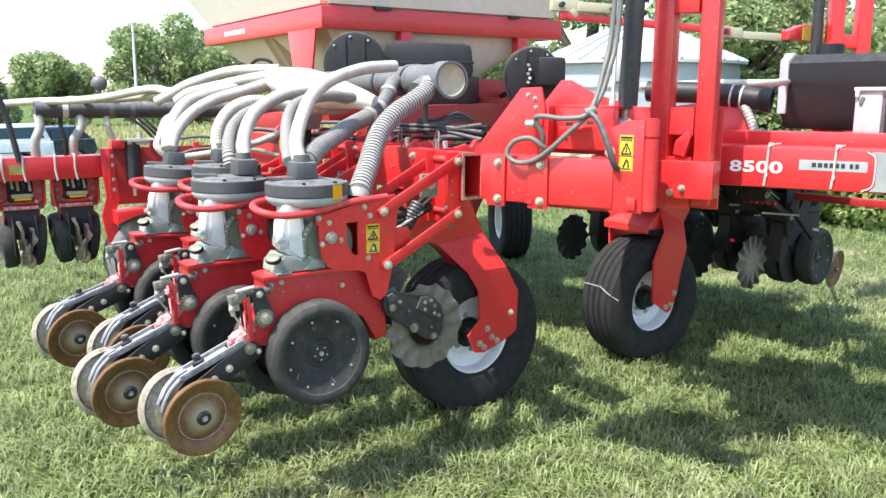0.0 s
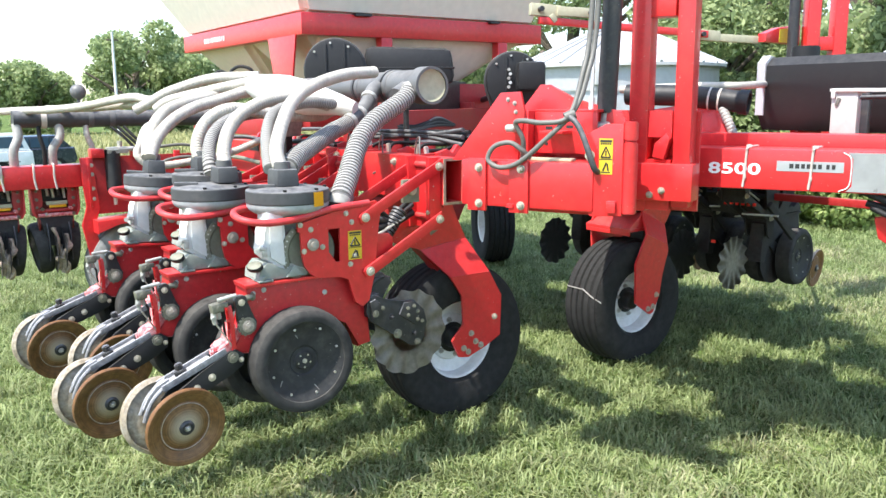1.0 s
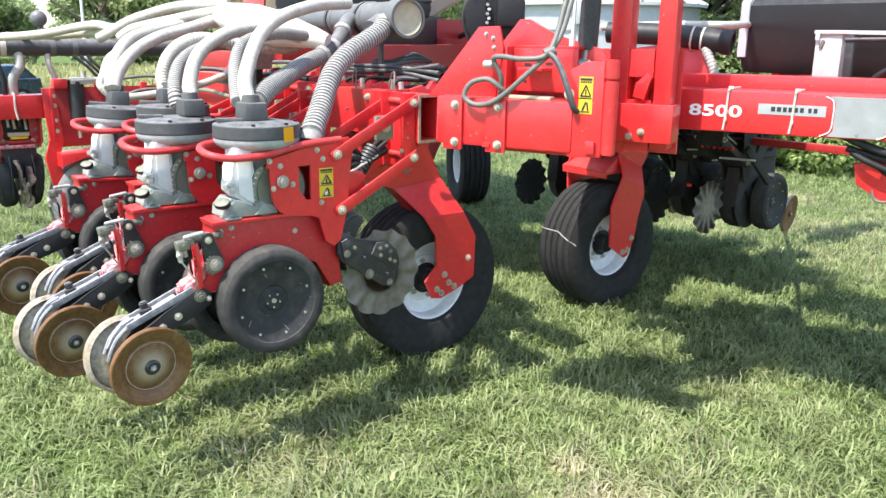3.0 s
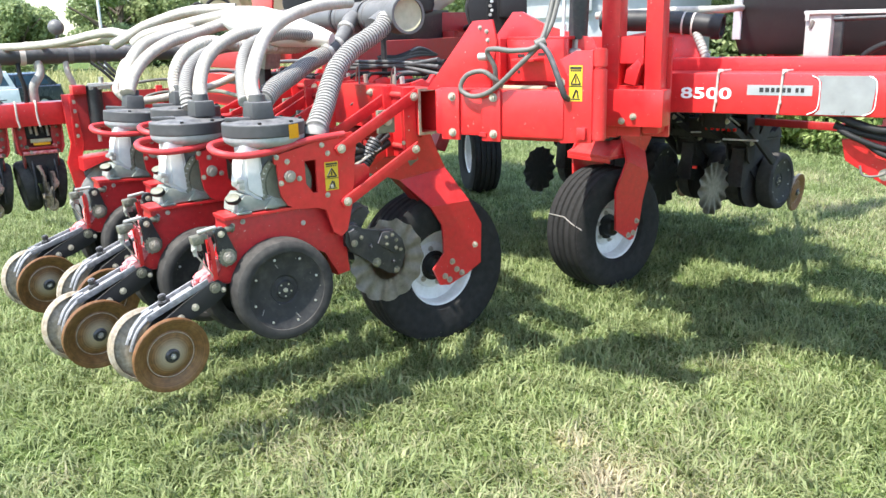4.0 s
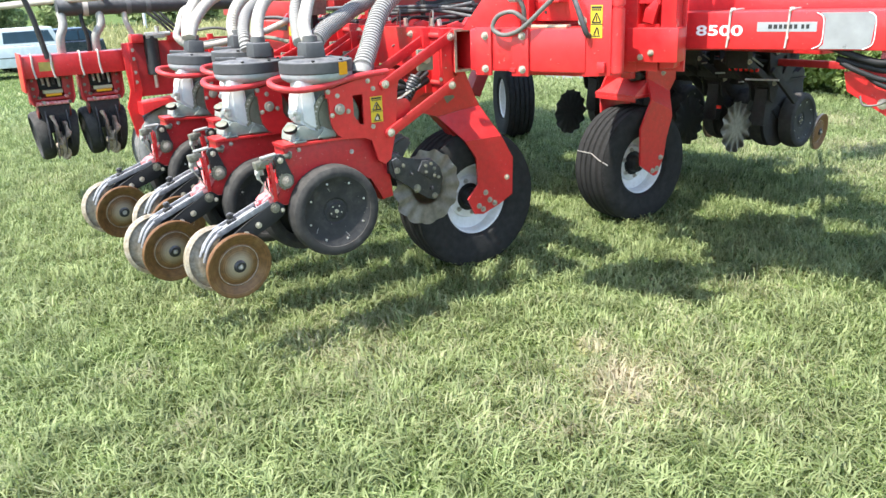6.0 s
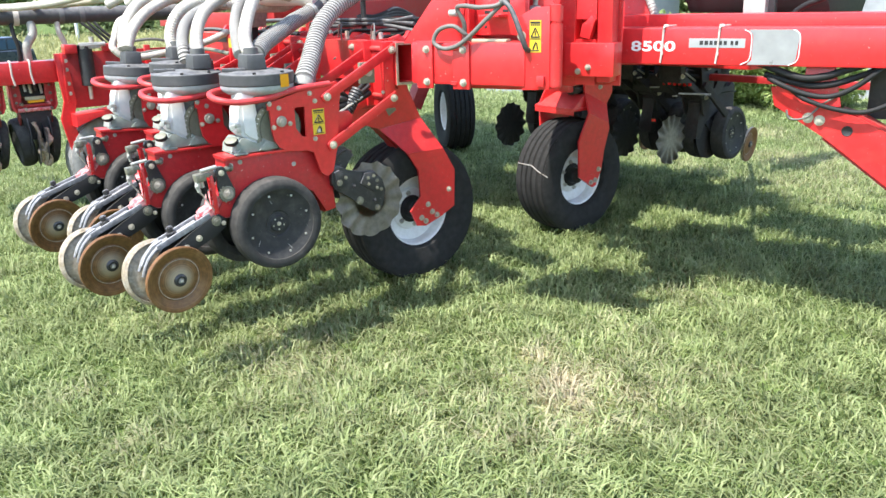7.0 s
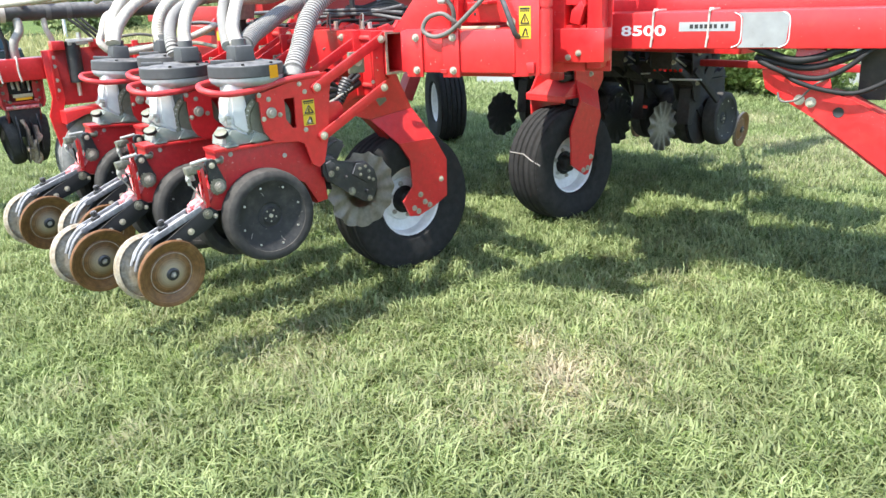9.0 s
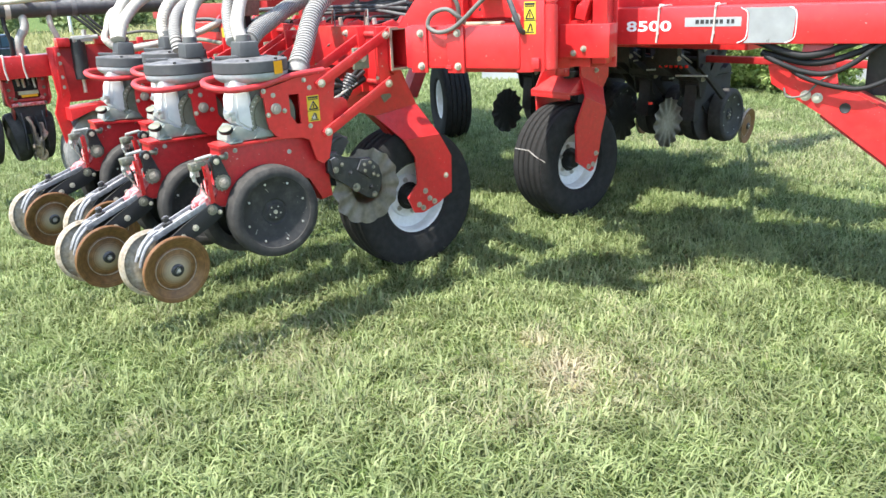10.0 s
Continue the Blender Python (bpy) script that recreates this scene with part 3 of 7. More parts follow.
    part("hose_cuff", rod(B(), (-0.06, 1.985, 1.44), (-0.06, 1.985, 1.475), 0.034, 18, bevel=0.004), PIPEGREY, cap)
    for k in range(6):
        a = -0.5 + k * 0.9
        p0 = Vector((-0.05 + 0.152 * math.cos(a), 2.0 + 0.152 * math.sin(a), 1.363))
        part("cover_screw", rod(B(), p0, p0 + Vector((0, 0, 0.012)), 0.008, 8), BLACK, cap)
    bm = lathe(B(), [(0.1696, 1.304), (0.1712, 1.304), (0.1702, 1.360), (0.1686, 1.360)], Matrix.Translation((-0.05, 2.0, 0)) @ pose(0, 0, 0, 0, 0, 30), 60, True)
    doomed = [v for v in bm.verts if not (0.19 < math.atan2(v.co.y - 2.0, v.co.x + 0.05) < 0.62)]
    bmesh.ops.delete(bm, geom=doomed, context="VERTS")
    part("amber_label", bm, AMBER, cap, "small amber label")
    bm = prism(B(), [(-0.05, -0.06), (-0.02, -0.065), (-0.085, -0.150), (-0.105, -0.142)], 1.372, 1.388, 0.004, "xy")
    bmesh.ops.translate(bm, verts=bm.verts, vec=(0, 2.0, 0))
    part("cover_ridge", bm, DKGREY, cap)
    # pale seed chute under the meter, with its riveted flange and grey foot
    bm = prism(B(), [(1.862, 1.285), (1.93, 1.285), (1.936, 1.20), (1.950, 1.05), (1.925, 1.035), (1.895, 1.072), (1.870, 1.088), (1.842, 1.118), (1.838, 1.140), (1.858, 1.205), (1.862, 1.245)], -0.045, 0.052, 0.008)
    prism(bm, [(1.868, 1.235), (1.922, 1.235), (1.930, 1.07), (1.900, 1.085), (1.868, 1.11)], 0.052, 0.060, 0.005)
    chute = part("seed_chute", bm, CHUTE, u, "pale plastic seed chute")
    bm = B()
    ring = [(2.05 + r * math.cos(a), 1.115 + r * math.sin(a)) for r, steps in ((0.134, range(13)), (0.110, range(12, -1, -1))) for a in (radians(128 + 9.5 * k) for k in steps)]
    prism(bm, ring, 0.046, 0.058, 0.002)
    flange = part("chute_flange", bm, OLIVE, chute, "olive riveted flange")
    for k in range(10):
        a = radians(134 + 10.2 * k)
        q = (2.05 + 0.123 * math.cos(a), 1.115 + 0.123 * math.sin(a))
        part("rivet", rod(B(), (0.057, *q), (0.061, *q), 0.0038, 8), BARESTEEL, chute)
    bm = lathe(B(), [(0, -0.05), (0.098, -0.05), (0.110, -0.04), (0.110, 0.040), (0.100, 0.050), (0.07, 0.044), (0, 0.044)], axis_x((0, 2.05, 1.115)), 40)
    part("meter_drum", bm, OLIVE, u, "olive grey meter drum")
    bm = B()
    prism(bm, [(1.812, 1.022), (2.02, 1.024), (2.03, 1.045), (1.985, 1.062), (1.955, 1.078), (1.930, 1.052), (1.900, 1.070), (1.870, 1.090), (1.848, 1.092), (1.818, 1.060)], -0.085, 0.066, 0.006)
    prism(bm, [(1.925, 1.028), (1.998, 1.032), (1.958, 1.070)], 0.066, 0.078, 0.003)
    foot = part("meter_foot", bm, CASTGREY, u, "grey-green cast meter foot")
    bm = box(B(), (0.02, 1.826, 1.034), (0.12, 0.030, 0.012), pose(0, 0, 0, 34, 0, 0), 0.004)
    box(bm, (0.05, 1.835, 1.024), (0.07, 0.06, 0.007), bevel=0.002)
    part("foot_lip", bm, CASTGREY, foot, "pale worn edge of the foot")
    m = Matrix.Translation((0.062, 1.799, 1.083)) @ Vector((0.34, -0.47, 0.80)).to_track_quat("Z", "Y").to_matrix().to_4x4() @ Matrix.Diagonal((1.0, 0.72, 1, 1))
    knob = part("knob", lathe(B(), [(0, -0.016), (0.024, -0.016), (0.033, -0.008), (0.034, 0.004), (0.032, 0.008), (0, 0.008)], m, 28), HOSEBLACK, u, "oval black knob")
    part("knob_face", lathe(B(), [(0, 0.0115), (0.024, 0.0115), (0.0305, 0.0085)], m, 24), OLIVE, knob, "pale worn knob face")
    bm = B()
    rod(bm, (0.045, 1.806, 1.142), (0.062, 1.850, 1.146), 0.006, 8)
    rod(bm, (0.052, 1.815, 1.142), (0.062, 1.811, 1.142), 0.012, 10, bevel=0.002)
    box(bm, (0.060, 1.836, 1.150), (0.010, 0.034, 0.016), pose(0, 0, 0, -15, 0, 0), 0.003)
    box(bm, (0.060, 1.842, 1.128), (0.008, 0.020, 0.026), bevel=0.002)
    part("latch", bm, BARESTEEL, u, "small wing latch")
    # big pivot on the side plate and small bolts
    bm = B()
    for x in (0.088,):
        rod(bm, (x, 2.035, 1.150), (x + 0.014, 2.035, 1.150), 0.025, 20, bevel=0.003)
        rod(bm, (x + 0.014, 2.035, 1.150), (x + 0.024, 2.035, 1.150), 0.014, 16, bevel=0.002)
    part("pivot_cap", bm, DISCGREY, u, "round zinc pivot cap")
    for y, z in ((1.79, 0.975), (1.835, 0.985), (2.10, 0.94)):
        part("bolt", bolt(B(), (0.052, y, z), (1, 0, 0), 0.008, 0.006), BARESTEEL, u)
    for y, z in ((1.985, 1.232), (2.03, 1.21), (1.998, 1.125), (2.08, 1.135), (2.215, 1.225), (2.19, 1.262), (2.225, 1.085), (2.205, 1.05)):
        part("bolt", bolt(B(), (0.087, y, z), (1, 0, 0), 0.0085, 0.007), ZINC, u)
    warning_decal(u, (0.0885, 2.228, 1.128), 0.062, 0.120, Matrix())
    # parallel linkage
    for x in (0.088, -0.10):
        for a, b in (((2.276, 1.239), (2.648, 1.431)), ((2.293, 1.011), (2.650, 1.200))):
            d = Vector((b[0] - a[0], b[1] - a[1])).normalized()
            nrm = Vector((-d.y, d.x)) * 0.023
            s, e = Vector(a) - d * 0.026, Vector(b) + d * 0.026
            bm = prism(B(), [tuple(s + nrm * 0.7), tuple(s - nrm * 0.7), tuple(s - nrm + d * 0.012), tuple(e - nrm), tuple(e + nrm), tuple(s + nrm + d * 0.012)], x, x + 0.011, 0.002)
            arm = part("linkage_arm", bm, RED, u)
            for q in (a, b):
                part("bolt", bolt(B(), (x + (0.011 if x > 0 else 0), q[0], q[1]), (1 if x > 0 else -1, 0, 0), 0.0145, 0.013), ZINC, arm)
    for q in ((2.276, 1.239), (2.648, 1.431), (2.293, 1.011), (2.650, 1.200)):
        part("pivot_tube", rod(B(), (-0.09, *q), (0.09, *q), 0.016, 12), DARKRED, u)
    bm = B()
    prism(bm, [(2.60, 1.47), (2.665, 1.47), (2.665, 1.15), (2.61, 1.15)], 0.064, 0.086, 0.003)
    prism(bm, [(2.60, 1.47), (2.665, 1.47), (2.665, 1.15), (2.61, 1.15)], -0.098, -0.078, 0.003)
    box(bm, (-0.005, 2.655, 1.31), (0.16, 0.02, 0.32), bevel=0.004)
    part("mounting_head", bm, RED, u)
    part("inner_plate", prism(B(), [(2.268, 1.165), (2.405, 1.158), (2.424, 1.140), (2.424, 1.090), (2.300, 1.035), (2.268, 1.040)], 0.058, 0.068, 0.002), RED, u)
    for q in ((2.285, 1.145), (2.285, 1.065), (2.245, 1.04)):
        part("bolt", bolt(B(), (0.068, *q), (1, 0, 0), 0.0085, 0.007), ZINC, u)
    part("end_plate", prism(B(), [(2.590, 1.410), (2.640, 1.455), (2.676, 1.445), (2.676, 1.165), (2.640, 1.150), (2.600, 1.170)], 0.066, 0.076, 0.002), RED, u)
    for y, z in ((2.625, 1.345), (2.625, 1.285), (2.60, 1.23)):
        part("bolt", bolt(B(), (0.076, y, z), (1, 0, 0), 0.007, 0.006), ZINC, u)
    for k, (dz, r) in enumerate(((0.0, 0.016), (0.030, 0.012), (-0.035, 0.019))):
        part("linkage_hose", tube(B(), [(0.02 - 0.03 * k, 2.30, 1.20 + dz), (0.03, 2.38, 1.215 + dz), (0.0, 2.46, 1.20 + dz * 0.5), (-0.02, 2.58, 1.26 + dz)], r, 6, 10), HOSEBLACK if k else STEELBLACK, u)
    bm = B()
    box(bm, (0.062, 2.52, 1.33), (0.02, 0.085, 0.10), bevel=0.004)
    blk = part("spring_anchor", bm, OLIVE, u, "yellowish zinc anchor block")
    bm = B()
    rod(bm, (0.07, 2.52, 1.335), (0.086, 2.52, 1.335), 0.022, 18, bevel=0.003)
    part("anchor_boss", bm, ZINC, blk)
    bm = B()
    tube(bm, [(0.02, 2.36, 1.09), (0.02, 2.42, 1.15), (0.02, 2.50, 1.25)], 0.032, 8, 14, ribs=0.10, pitch=0.016)
    part("down_pressure_spring", bm, STEELBLACK, u)
    bm = B()
    rod(bm, (0.045, 2.34, 1.14), (0.045, 2.50, 1.215), 0.007, 8)
    rod(bm, (-0.03, 2.34, 1.14), (-0.03, 2.50, 1.215), 0.007, 8)
    part("tie_rod", bm, ZINC, u)
    # depth lever with its clamp nut, plunger and adjuster block
    bm = prism(B(), [(1.708, 0.962), (1.722, 0.982), (1.745, 0.980), (1.760, 0.955), (1.772, 0.905), (1.795, 0.872), (1.792, 0.838), (1.768, 0.818), (1.738, 0.822), (1.718, 0.845), (1.722, 0.880), (1.716, 0.915)], 0.050, 0.070, 0.005)
    rod(bm, (0.05, 1.732, 0.956), (0.078, 1.732, 0.956), 0.026, 20, bevel=0.003)
    stop = part("depth_lever", bm, STEELBLACK, u, "black cast depth lever")
    part("bolt", bolt(B(), (0.078, 1.732, 0.954), (1, 0, 0), 0.010, 0.008), ZINC, stop)
    bm = B()
    rod(bm, (0.070, 1.755, 0.856), (0.075, 1.755, 0.856), 0.035, 26, bevel=0.002)
    for k in range(7):
        a = radians(120 + 22 * k)
        box(bm, (0.071, 1.755 + 0.036 * math.cos(a), 0.856 + 0.036 * math.sin(a)), (0.006, 0.009, 0.009), pose(0, 0, 0, math.degrees(a), 0, 0), 0.001)
    part("clamp_washer", bm, OLDZINC, stop, "toothed zinc washer")
    bm = B()
    rod(bm, (0.075, 1.755, 0.856), (0.083, 1.755, 0.856), 0.024, 24, bevel=0.003)
    rod(bm, (0.083, 1.755, 0.856), (0.097, 1.755, 0.856), 0.0185, 6, bevel=0.003)
    rod(bm, (0.097, 1.755, 0.856), (0.106, 1.755, 0.856), 0.010, 12, bevel=0.002)
    part("clamp_nut", bm, DISCGREY, stop, "large zinc clamp nut")
    bm = rod(B(), (0.070, 1.640, 0.974), (0.070, 1.716, 0.984), 0.0080, 14, bevel=0.002)
    box(bm, (0.064, 1.690, 0.983), (0.016, 0.030, 0.007), pose(0, 0, 0, 7, 0, 0), 0.002)
    part("plunger", bm, BARESTEEL, u, "bright plunger rod")
    bm = rod(B(), (0.064, 1.752, 0.966), (0.064, 1.792, 0.968), 0.012, 12, bevel=0.002)
    rod(bm, (0.064, 1.778, 0.968), (0.064, 1.786, 0.968), 0.018, 6, bevel=0.002)
    part("plunger_end", bm, OLDZINC, u)
    bm = box(B(), (0.060, 1.638, 0.944), (0.042, 0.046, 0.036), pose(0, 0, 0, 8, 0, 0), 0.006)
    box(bm, (0.060, 1.668, 0.952), (0.030, 0.024, 0.020), bevel=0.004)
    rod(bm, (0.082, 1.640, 0.946), (0.090, 1.640, 0.946), 0.011, 6, bevel=0.002)
    block_ = part("adjuster", bm, OLDZINC, u, "dirty zinc depth adjuster block")
    bm = rod(B(), (0.062, 1.628, 0.926), (0.062, 1.626, 0.900), 0.013, 12, bevel=0.002)
    rod(bm, (0.062, 1.626, 0.900), (0.064, 1.630, 0.880), 0.009, 10, bevel=0.002)
    rod(bm, (0.050, 1.648, 0.922), (0.050, 1.652, 0.896), 0.010, 10, bevel=0.002)
    rod(bm, (0.064, 1.622, 0.908), (0.080, 1.622, 0.906), 0.010, 6, bevel=0.002)
    part("grease_fitting", bm, BARESTEEL, block_, "bare metal fitting")
    part("link_wire", tube(B(), [(0.066, 1.630, 0.884), (0.068, 1.650, 0.852), (0.068, 1.672, 0.815), (0.062, 1.690, 0.788)], 0.0035, 6, 8), ZINC, block_)
    part("linkage_hose", tube(B(), [(0.052, 1.655, 0.905), (0.045, 1.668, 0.880), (0.04, 1.672, 0.850), (0.03, 1.68, 0.82)], 0.005, 6, 8), HOSEBLACK, block_)
    bm = B()
    for x in (0.028, 0.062):
        prism(bm, [(1.680, 0.940), (1.694, 0.948), (1.702, 0.900), (1.708, 0.775), (1.690, 0.768), (1.688, 0.880)], x, x + 0.006, 0.001)
    for z in (0.925, 0.880, 0.840, 0.800):
        box(bm, (0.047, 1.694, z), (0.034, 0.012, 0.010), bevel=0.001)
    part("rack_bracket", bm, RED, u, "narrow red rack bracket")
    bm = B()
    prism(bm, [(1.700, 0.860), (1.790, 0.800), (1.800, 0.735), (1.72, 0.742), (1.66, 0.750), (1.640, 0.768), (1.660, 0.786), (1.690, 0.792)], -0.045, 0.046, 0.004)
    part("closing_bracket", bm, PINK, u, "red bracket rubbed to pale pink")
    bm, coil = B(), []
    for k in range(61):
        a, f = k * 2 * math.pi / 10, k / 60
        coil.append((0.018 + 0.0105 * math.cos(a), 1.618 + 0.055 * f, 0.757 + 0.022 * f + 0.0105 * math.sin(a)))
    part("closing_spring", tube(bm, coil, 0.0042, 2, 6), PINK, u, "red coil spring with worn paint")
    # closing arm: two side plates under a slotted channel with forked ends
    arm = None
    # The plates' deep black holds the shade below the channel.
    for x in (0.060, -0.022):
        bm = prism(B(), [(1.738, 0.745), (1.735, 0.705), (1.680, 0.668), (1.600, 0.634), (1.52, 0.602), (1.460, 0.566), (1.440, 0.560), (1.432, 0.600), (1.480, 0.652), (1.56, 0.700), (1.62, 0.732), (1.68, 0.766), (1.71, 0.766)], x - 0.005, x + 0.005, 0.002)
        arm = part("closing_arm", bm, BLACK, u, "black steel closing arm plate, darkened as in shade")
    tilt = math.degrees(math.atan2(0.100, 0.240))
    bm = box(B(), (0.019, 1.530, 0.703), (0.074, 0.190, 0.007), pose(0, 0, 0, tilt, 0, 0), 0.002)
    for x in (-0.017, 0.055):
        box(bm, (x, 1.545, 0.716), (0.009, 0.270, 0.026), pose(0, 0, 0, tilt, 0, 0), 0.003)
    part("channel", bm, ARMSTEEL, arm, "black channel with worn, sunlit grey edges")
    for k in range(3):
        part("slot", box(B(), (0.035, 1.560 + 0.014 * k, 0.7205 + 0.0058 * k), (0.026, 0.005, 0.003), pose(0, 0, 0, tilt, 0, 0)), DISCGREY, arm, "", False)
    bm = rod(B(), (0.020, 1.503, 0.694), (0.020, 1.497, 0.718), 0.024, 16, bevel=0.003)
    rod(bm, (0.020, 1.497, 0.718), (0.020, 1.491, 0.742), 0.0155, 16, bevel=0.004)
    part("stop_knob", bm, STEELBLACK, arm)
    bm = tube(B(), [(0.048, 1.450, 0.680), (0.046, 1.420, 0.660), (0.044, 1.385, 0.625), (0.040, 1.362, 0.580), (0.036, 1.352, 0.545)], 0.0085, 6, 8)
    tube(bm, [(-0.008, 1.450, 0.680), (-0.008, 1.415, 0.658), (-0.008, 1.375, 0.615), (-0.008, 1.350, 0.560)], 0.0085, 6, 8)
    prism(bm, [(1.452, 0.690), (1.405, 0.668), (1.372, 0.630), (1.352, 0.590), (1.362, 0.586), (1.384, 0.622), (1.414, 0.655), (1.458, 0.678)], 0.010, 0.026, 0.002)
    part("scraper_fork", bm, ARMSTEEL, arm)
    part("bolt", bolt(B(), (0.065, 1.692, 0.740), (1, 0, 0), 0.017, 0.012), OLDZINC, arm)
    for y, z, r in ((1.725, 0.725, 0.008), (1.605, 0.676, 0.011), (1.545, 0.644, 0.011)):
        part("bolt", bolt(B(), (0.065, y, z), (1, 0, 0), r, 0.008), ZINC, arm)
    for x, yc, zc, toe, mat, lab in ((0.135, 1.473, 0.531, 5, WORNGLINT, "dished rusty brown closing disc"), (-0.055, 1.432, 0.527, 7, RIMTAN, "dished worn pale closing disc")):
        s = 1 if x > 0 else -1
        m = axis_x((x, yc, zc), toe, s * 6)
        prof = [(0, 0.006), (0.030, 0.006), (0.060, 0.000), (0.088, -0.007), (0.0905, -0.0045), (0.0935, -0.0045), (0.098, -0.008), (0.128, 0.007), (0.145, 0.0135), (0.149, 0.0125), (0.149, 0.0085), (0.128, 0.001), (0.098, -0.015), (0.05, -0.013), (0, -0.010)]
        disc = part("closing_disc", lathe(B(), [(r, z * s) for r, z in prof], m, 56), mat, u, lab)
        part("disc_rim", lathe(B(), [(0.136, -0.020 * s), (0.1495, -0.010 * s), (0.1500, 0.007 * s), (0.1485, 0.008 * s), (0.134, -0.014 * s)], m, 56, True), RUST if s > 0 else RIMTAN, disc)
        part("disc_ridge", lathe(B(), [(0.0895, -0.006 * s), (0.0908, -0.0035 * s), (0.0932, -0.0035 * s), (0.0945, -0.006 * s)], m, 56), MUD, disc, "thin pale ridge ring")
        bm = lathe(B(), [(0.014, 0.017 * s), (0.022, 0.017 * s), (0.028, 0.012 * s), (0.029, 0.003 * s), (0.014, 0.003 * s)], m, 24, True)
        part("bearing_cap", bm, STEELBLACK, disc, "dark bearing ring")
        c = m @ Vector((0, 0, 0.006 * s))
        part("axle_nut", bolt(B(), c, m.to_3x3() @ Vector((0, 0, s)), 0.011, 0.012), BARESTEEL, disc)
    bm = rod(B(), (-0.055, 1.432, 0.527), (0.135, 1.473, 0.531), 0.012, 12)
    part("disc_axle", bm, STEELBLACK, u)
    # gauge wheels and opener discs
    for x, yc, zc, toe, s in ((0.10, 1.965, 0.690, -3, 1), (-0.105, 1.895, 0.690, 3, -1)):
        m = axis_x((x, yc, zc), toe)
        prof = [(0.165, 0.052), (0.180, 0.056), (0.196, 0.054), (0.208, 0.044), (0.214, 0.015), (0.214, -0.030), (0.208, -0.058), (0.18, -0.066), (0.15, -0.05), (0.15, 0.02)]
        w = part("gauge_wheel", lathe(B(), [(r, z * s) for r, z in prof], m, 56, True), WORNTYRE, u, "worn black rubber gauge wheel")
        prof = [(0, 0.026), (0.034, 0.026), (0.040, 0.018), (0.056, 0.016), (0.062, 0.023), (0.115, 0.030), (0.150, 0.040), (0.158, 0.046), (0.1655, 0.0485), (0.162, 0.03), (0.12, 0.0), (0, 0.0)]
        part("wheel_dish", lathe(B(), [(r, z * s) for r, z in prof], m, 56), GAUGE, w, "dark dished wheel face")
        for a, r0, dr, bend in ((0.35, 0.112, 0.026, 0.05), (5.3, 0.118, 0.022, 0.08), (3.4, 0.10, 0.02, 0.06)) if s > 0 else ():
            h0, h1 = 0.030 + 0.29 * max(0, r0 - 0.115), 0.030 + 0.29 * max(0, r0 + dr - 0.115)
            p0, p1 = m @ Vector((r0 * math.cos(a), r0 * math.sin(a), h0)), m @ Vector(((r0 + dr) * math.cos(a + bend), (r0 + dr) * math.sin(a + bend), h1))
            part("scuff_mark", rod(B(), p0, p1, 0.0013, 5), CHALK, w, "pale scuff scratch")
        for k in range(8):
            a = k * math.pi / 4 + 0.3
            bm = B()
            rod(bm, m @ Vector((0.142 * math.cos(a), 0.142 * math.sin(a), 0.03 * s)), m @ Vector((0.142 * math.cos(a), 0.142 * math.sin(a), 0.0425 * s)), 0.0052, 8)
            part("rivet", bm, BARESTEEL, w)
        bm = B()
        for k in range(5):
            a = k * 2 * math.pi / 5
            rod(bm, m @ Vector((0.027 * math.cos(a), 0.027 * math.sin(a), 0.02 * s)), m @ Vector((0.027 * math.cos(a), 0.027 * math.sin(a), 0.027 * s)), 0.004, 6)
        bolt(bm, m @ Vector((0, 0, 0.021 * s)), m.to_3x3() @ Vector((0, 0, s)), 0.010, 0.010)
        part("hub_nut", bm, ZINC, w)
        bm = prism(B(), [(1.98, 0.72), (1.965, 0.66), (2.10, 0.74), (2.20, 0.83), (2.17, 0.87), (2.05, 0.80)], x - s * 0.075 - 0.008, x - s * 0.075 + 0.008, 0.003)
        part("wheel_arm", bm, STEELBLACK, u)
    for x, toe in ((0.022, 2.5), (-0.022, -2.5)):
        m = axis_x((x, 2.05, 0.685), toe)
        part("opener_disc", lathe(B(), [(0, 0.0025), (0.178, 0.0025), (0.190, 0), (0.178, -0.0025), (0, -0.0025)], m, 48), RUST, u, "rusty thin opener disc")
    # wavy coulter and its arm
    bm = B()
    n, m = 78, axis_x((0.05, 2.513, 0.700))
    rings = []
    for r, amp in ((0.03, 0), (0.090, 0.0), (0.125, 0.003), (0.160, 0.0075), (0.190, 0.0125)):
        ring = []
        for k in range(n):
            a = 2 * math.pi * k / n
            rr = r + (0.006 * math.cos(13 * a + 0.6) if r > 0.17 else 0)
            ring.append(bm.verts.new(m @ Vector((rr * math.cos(a), rr * math.sin(a), amp * math.sin(13 * a)))))
        rings.append(ring)
    for a, b in zip(rings, rings[1:]):
        for k in range(n):
            bm.faces.new((a[k], a[(k + 1) % n], b[(k + 1) % n], b[k]))
    cen = bm.verts.new(m @ Vector((0, 0, 0)))
    for k in range(n):
        bm.faces.new((cen, rings[0][(k + 1) % n], rings[0][k]))
    geo = bmesh.ops.solidify(bm, geom=bm.faces[:], thickness=0.004)
    part("wavy_coulter", bm, DISCGREY, u, "fluted steel coulter disc")
    bm = prism(B(), [(2.285, 0.885), (2.32, 0.905), (2.37, 0.872), (2.44, 0.858), (2.52, 0.852), (2.572, 0.800), (2.588, 0.742), (2.568, 0.668), (2.536, 0.640), (2.495, 0.650), (2.440, 0.690), (2.365, 0.745), (2.300, 0.785), (2.278, 0.83)], 0.066, 0.082, 0.004)
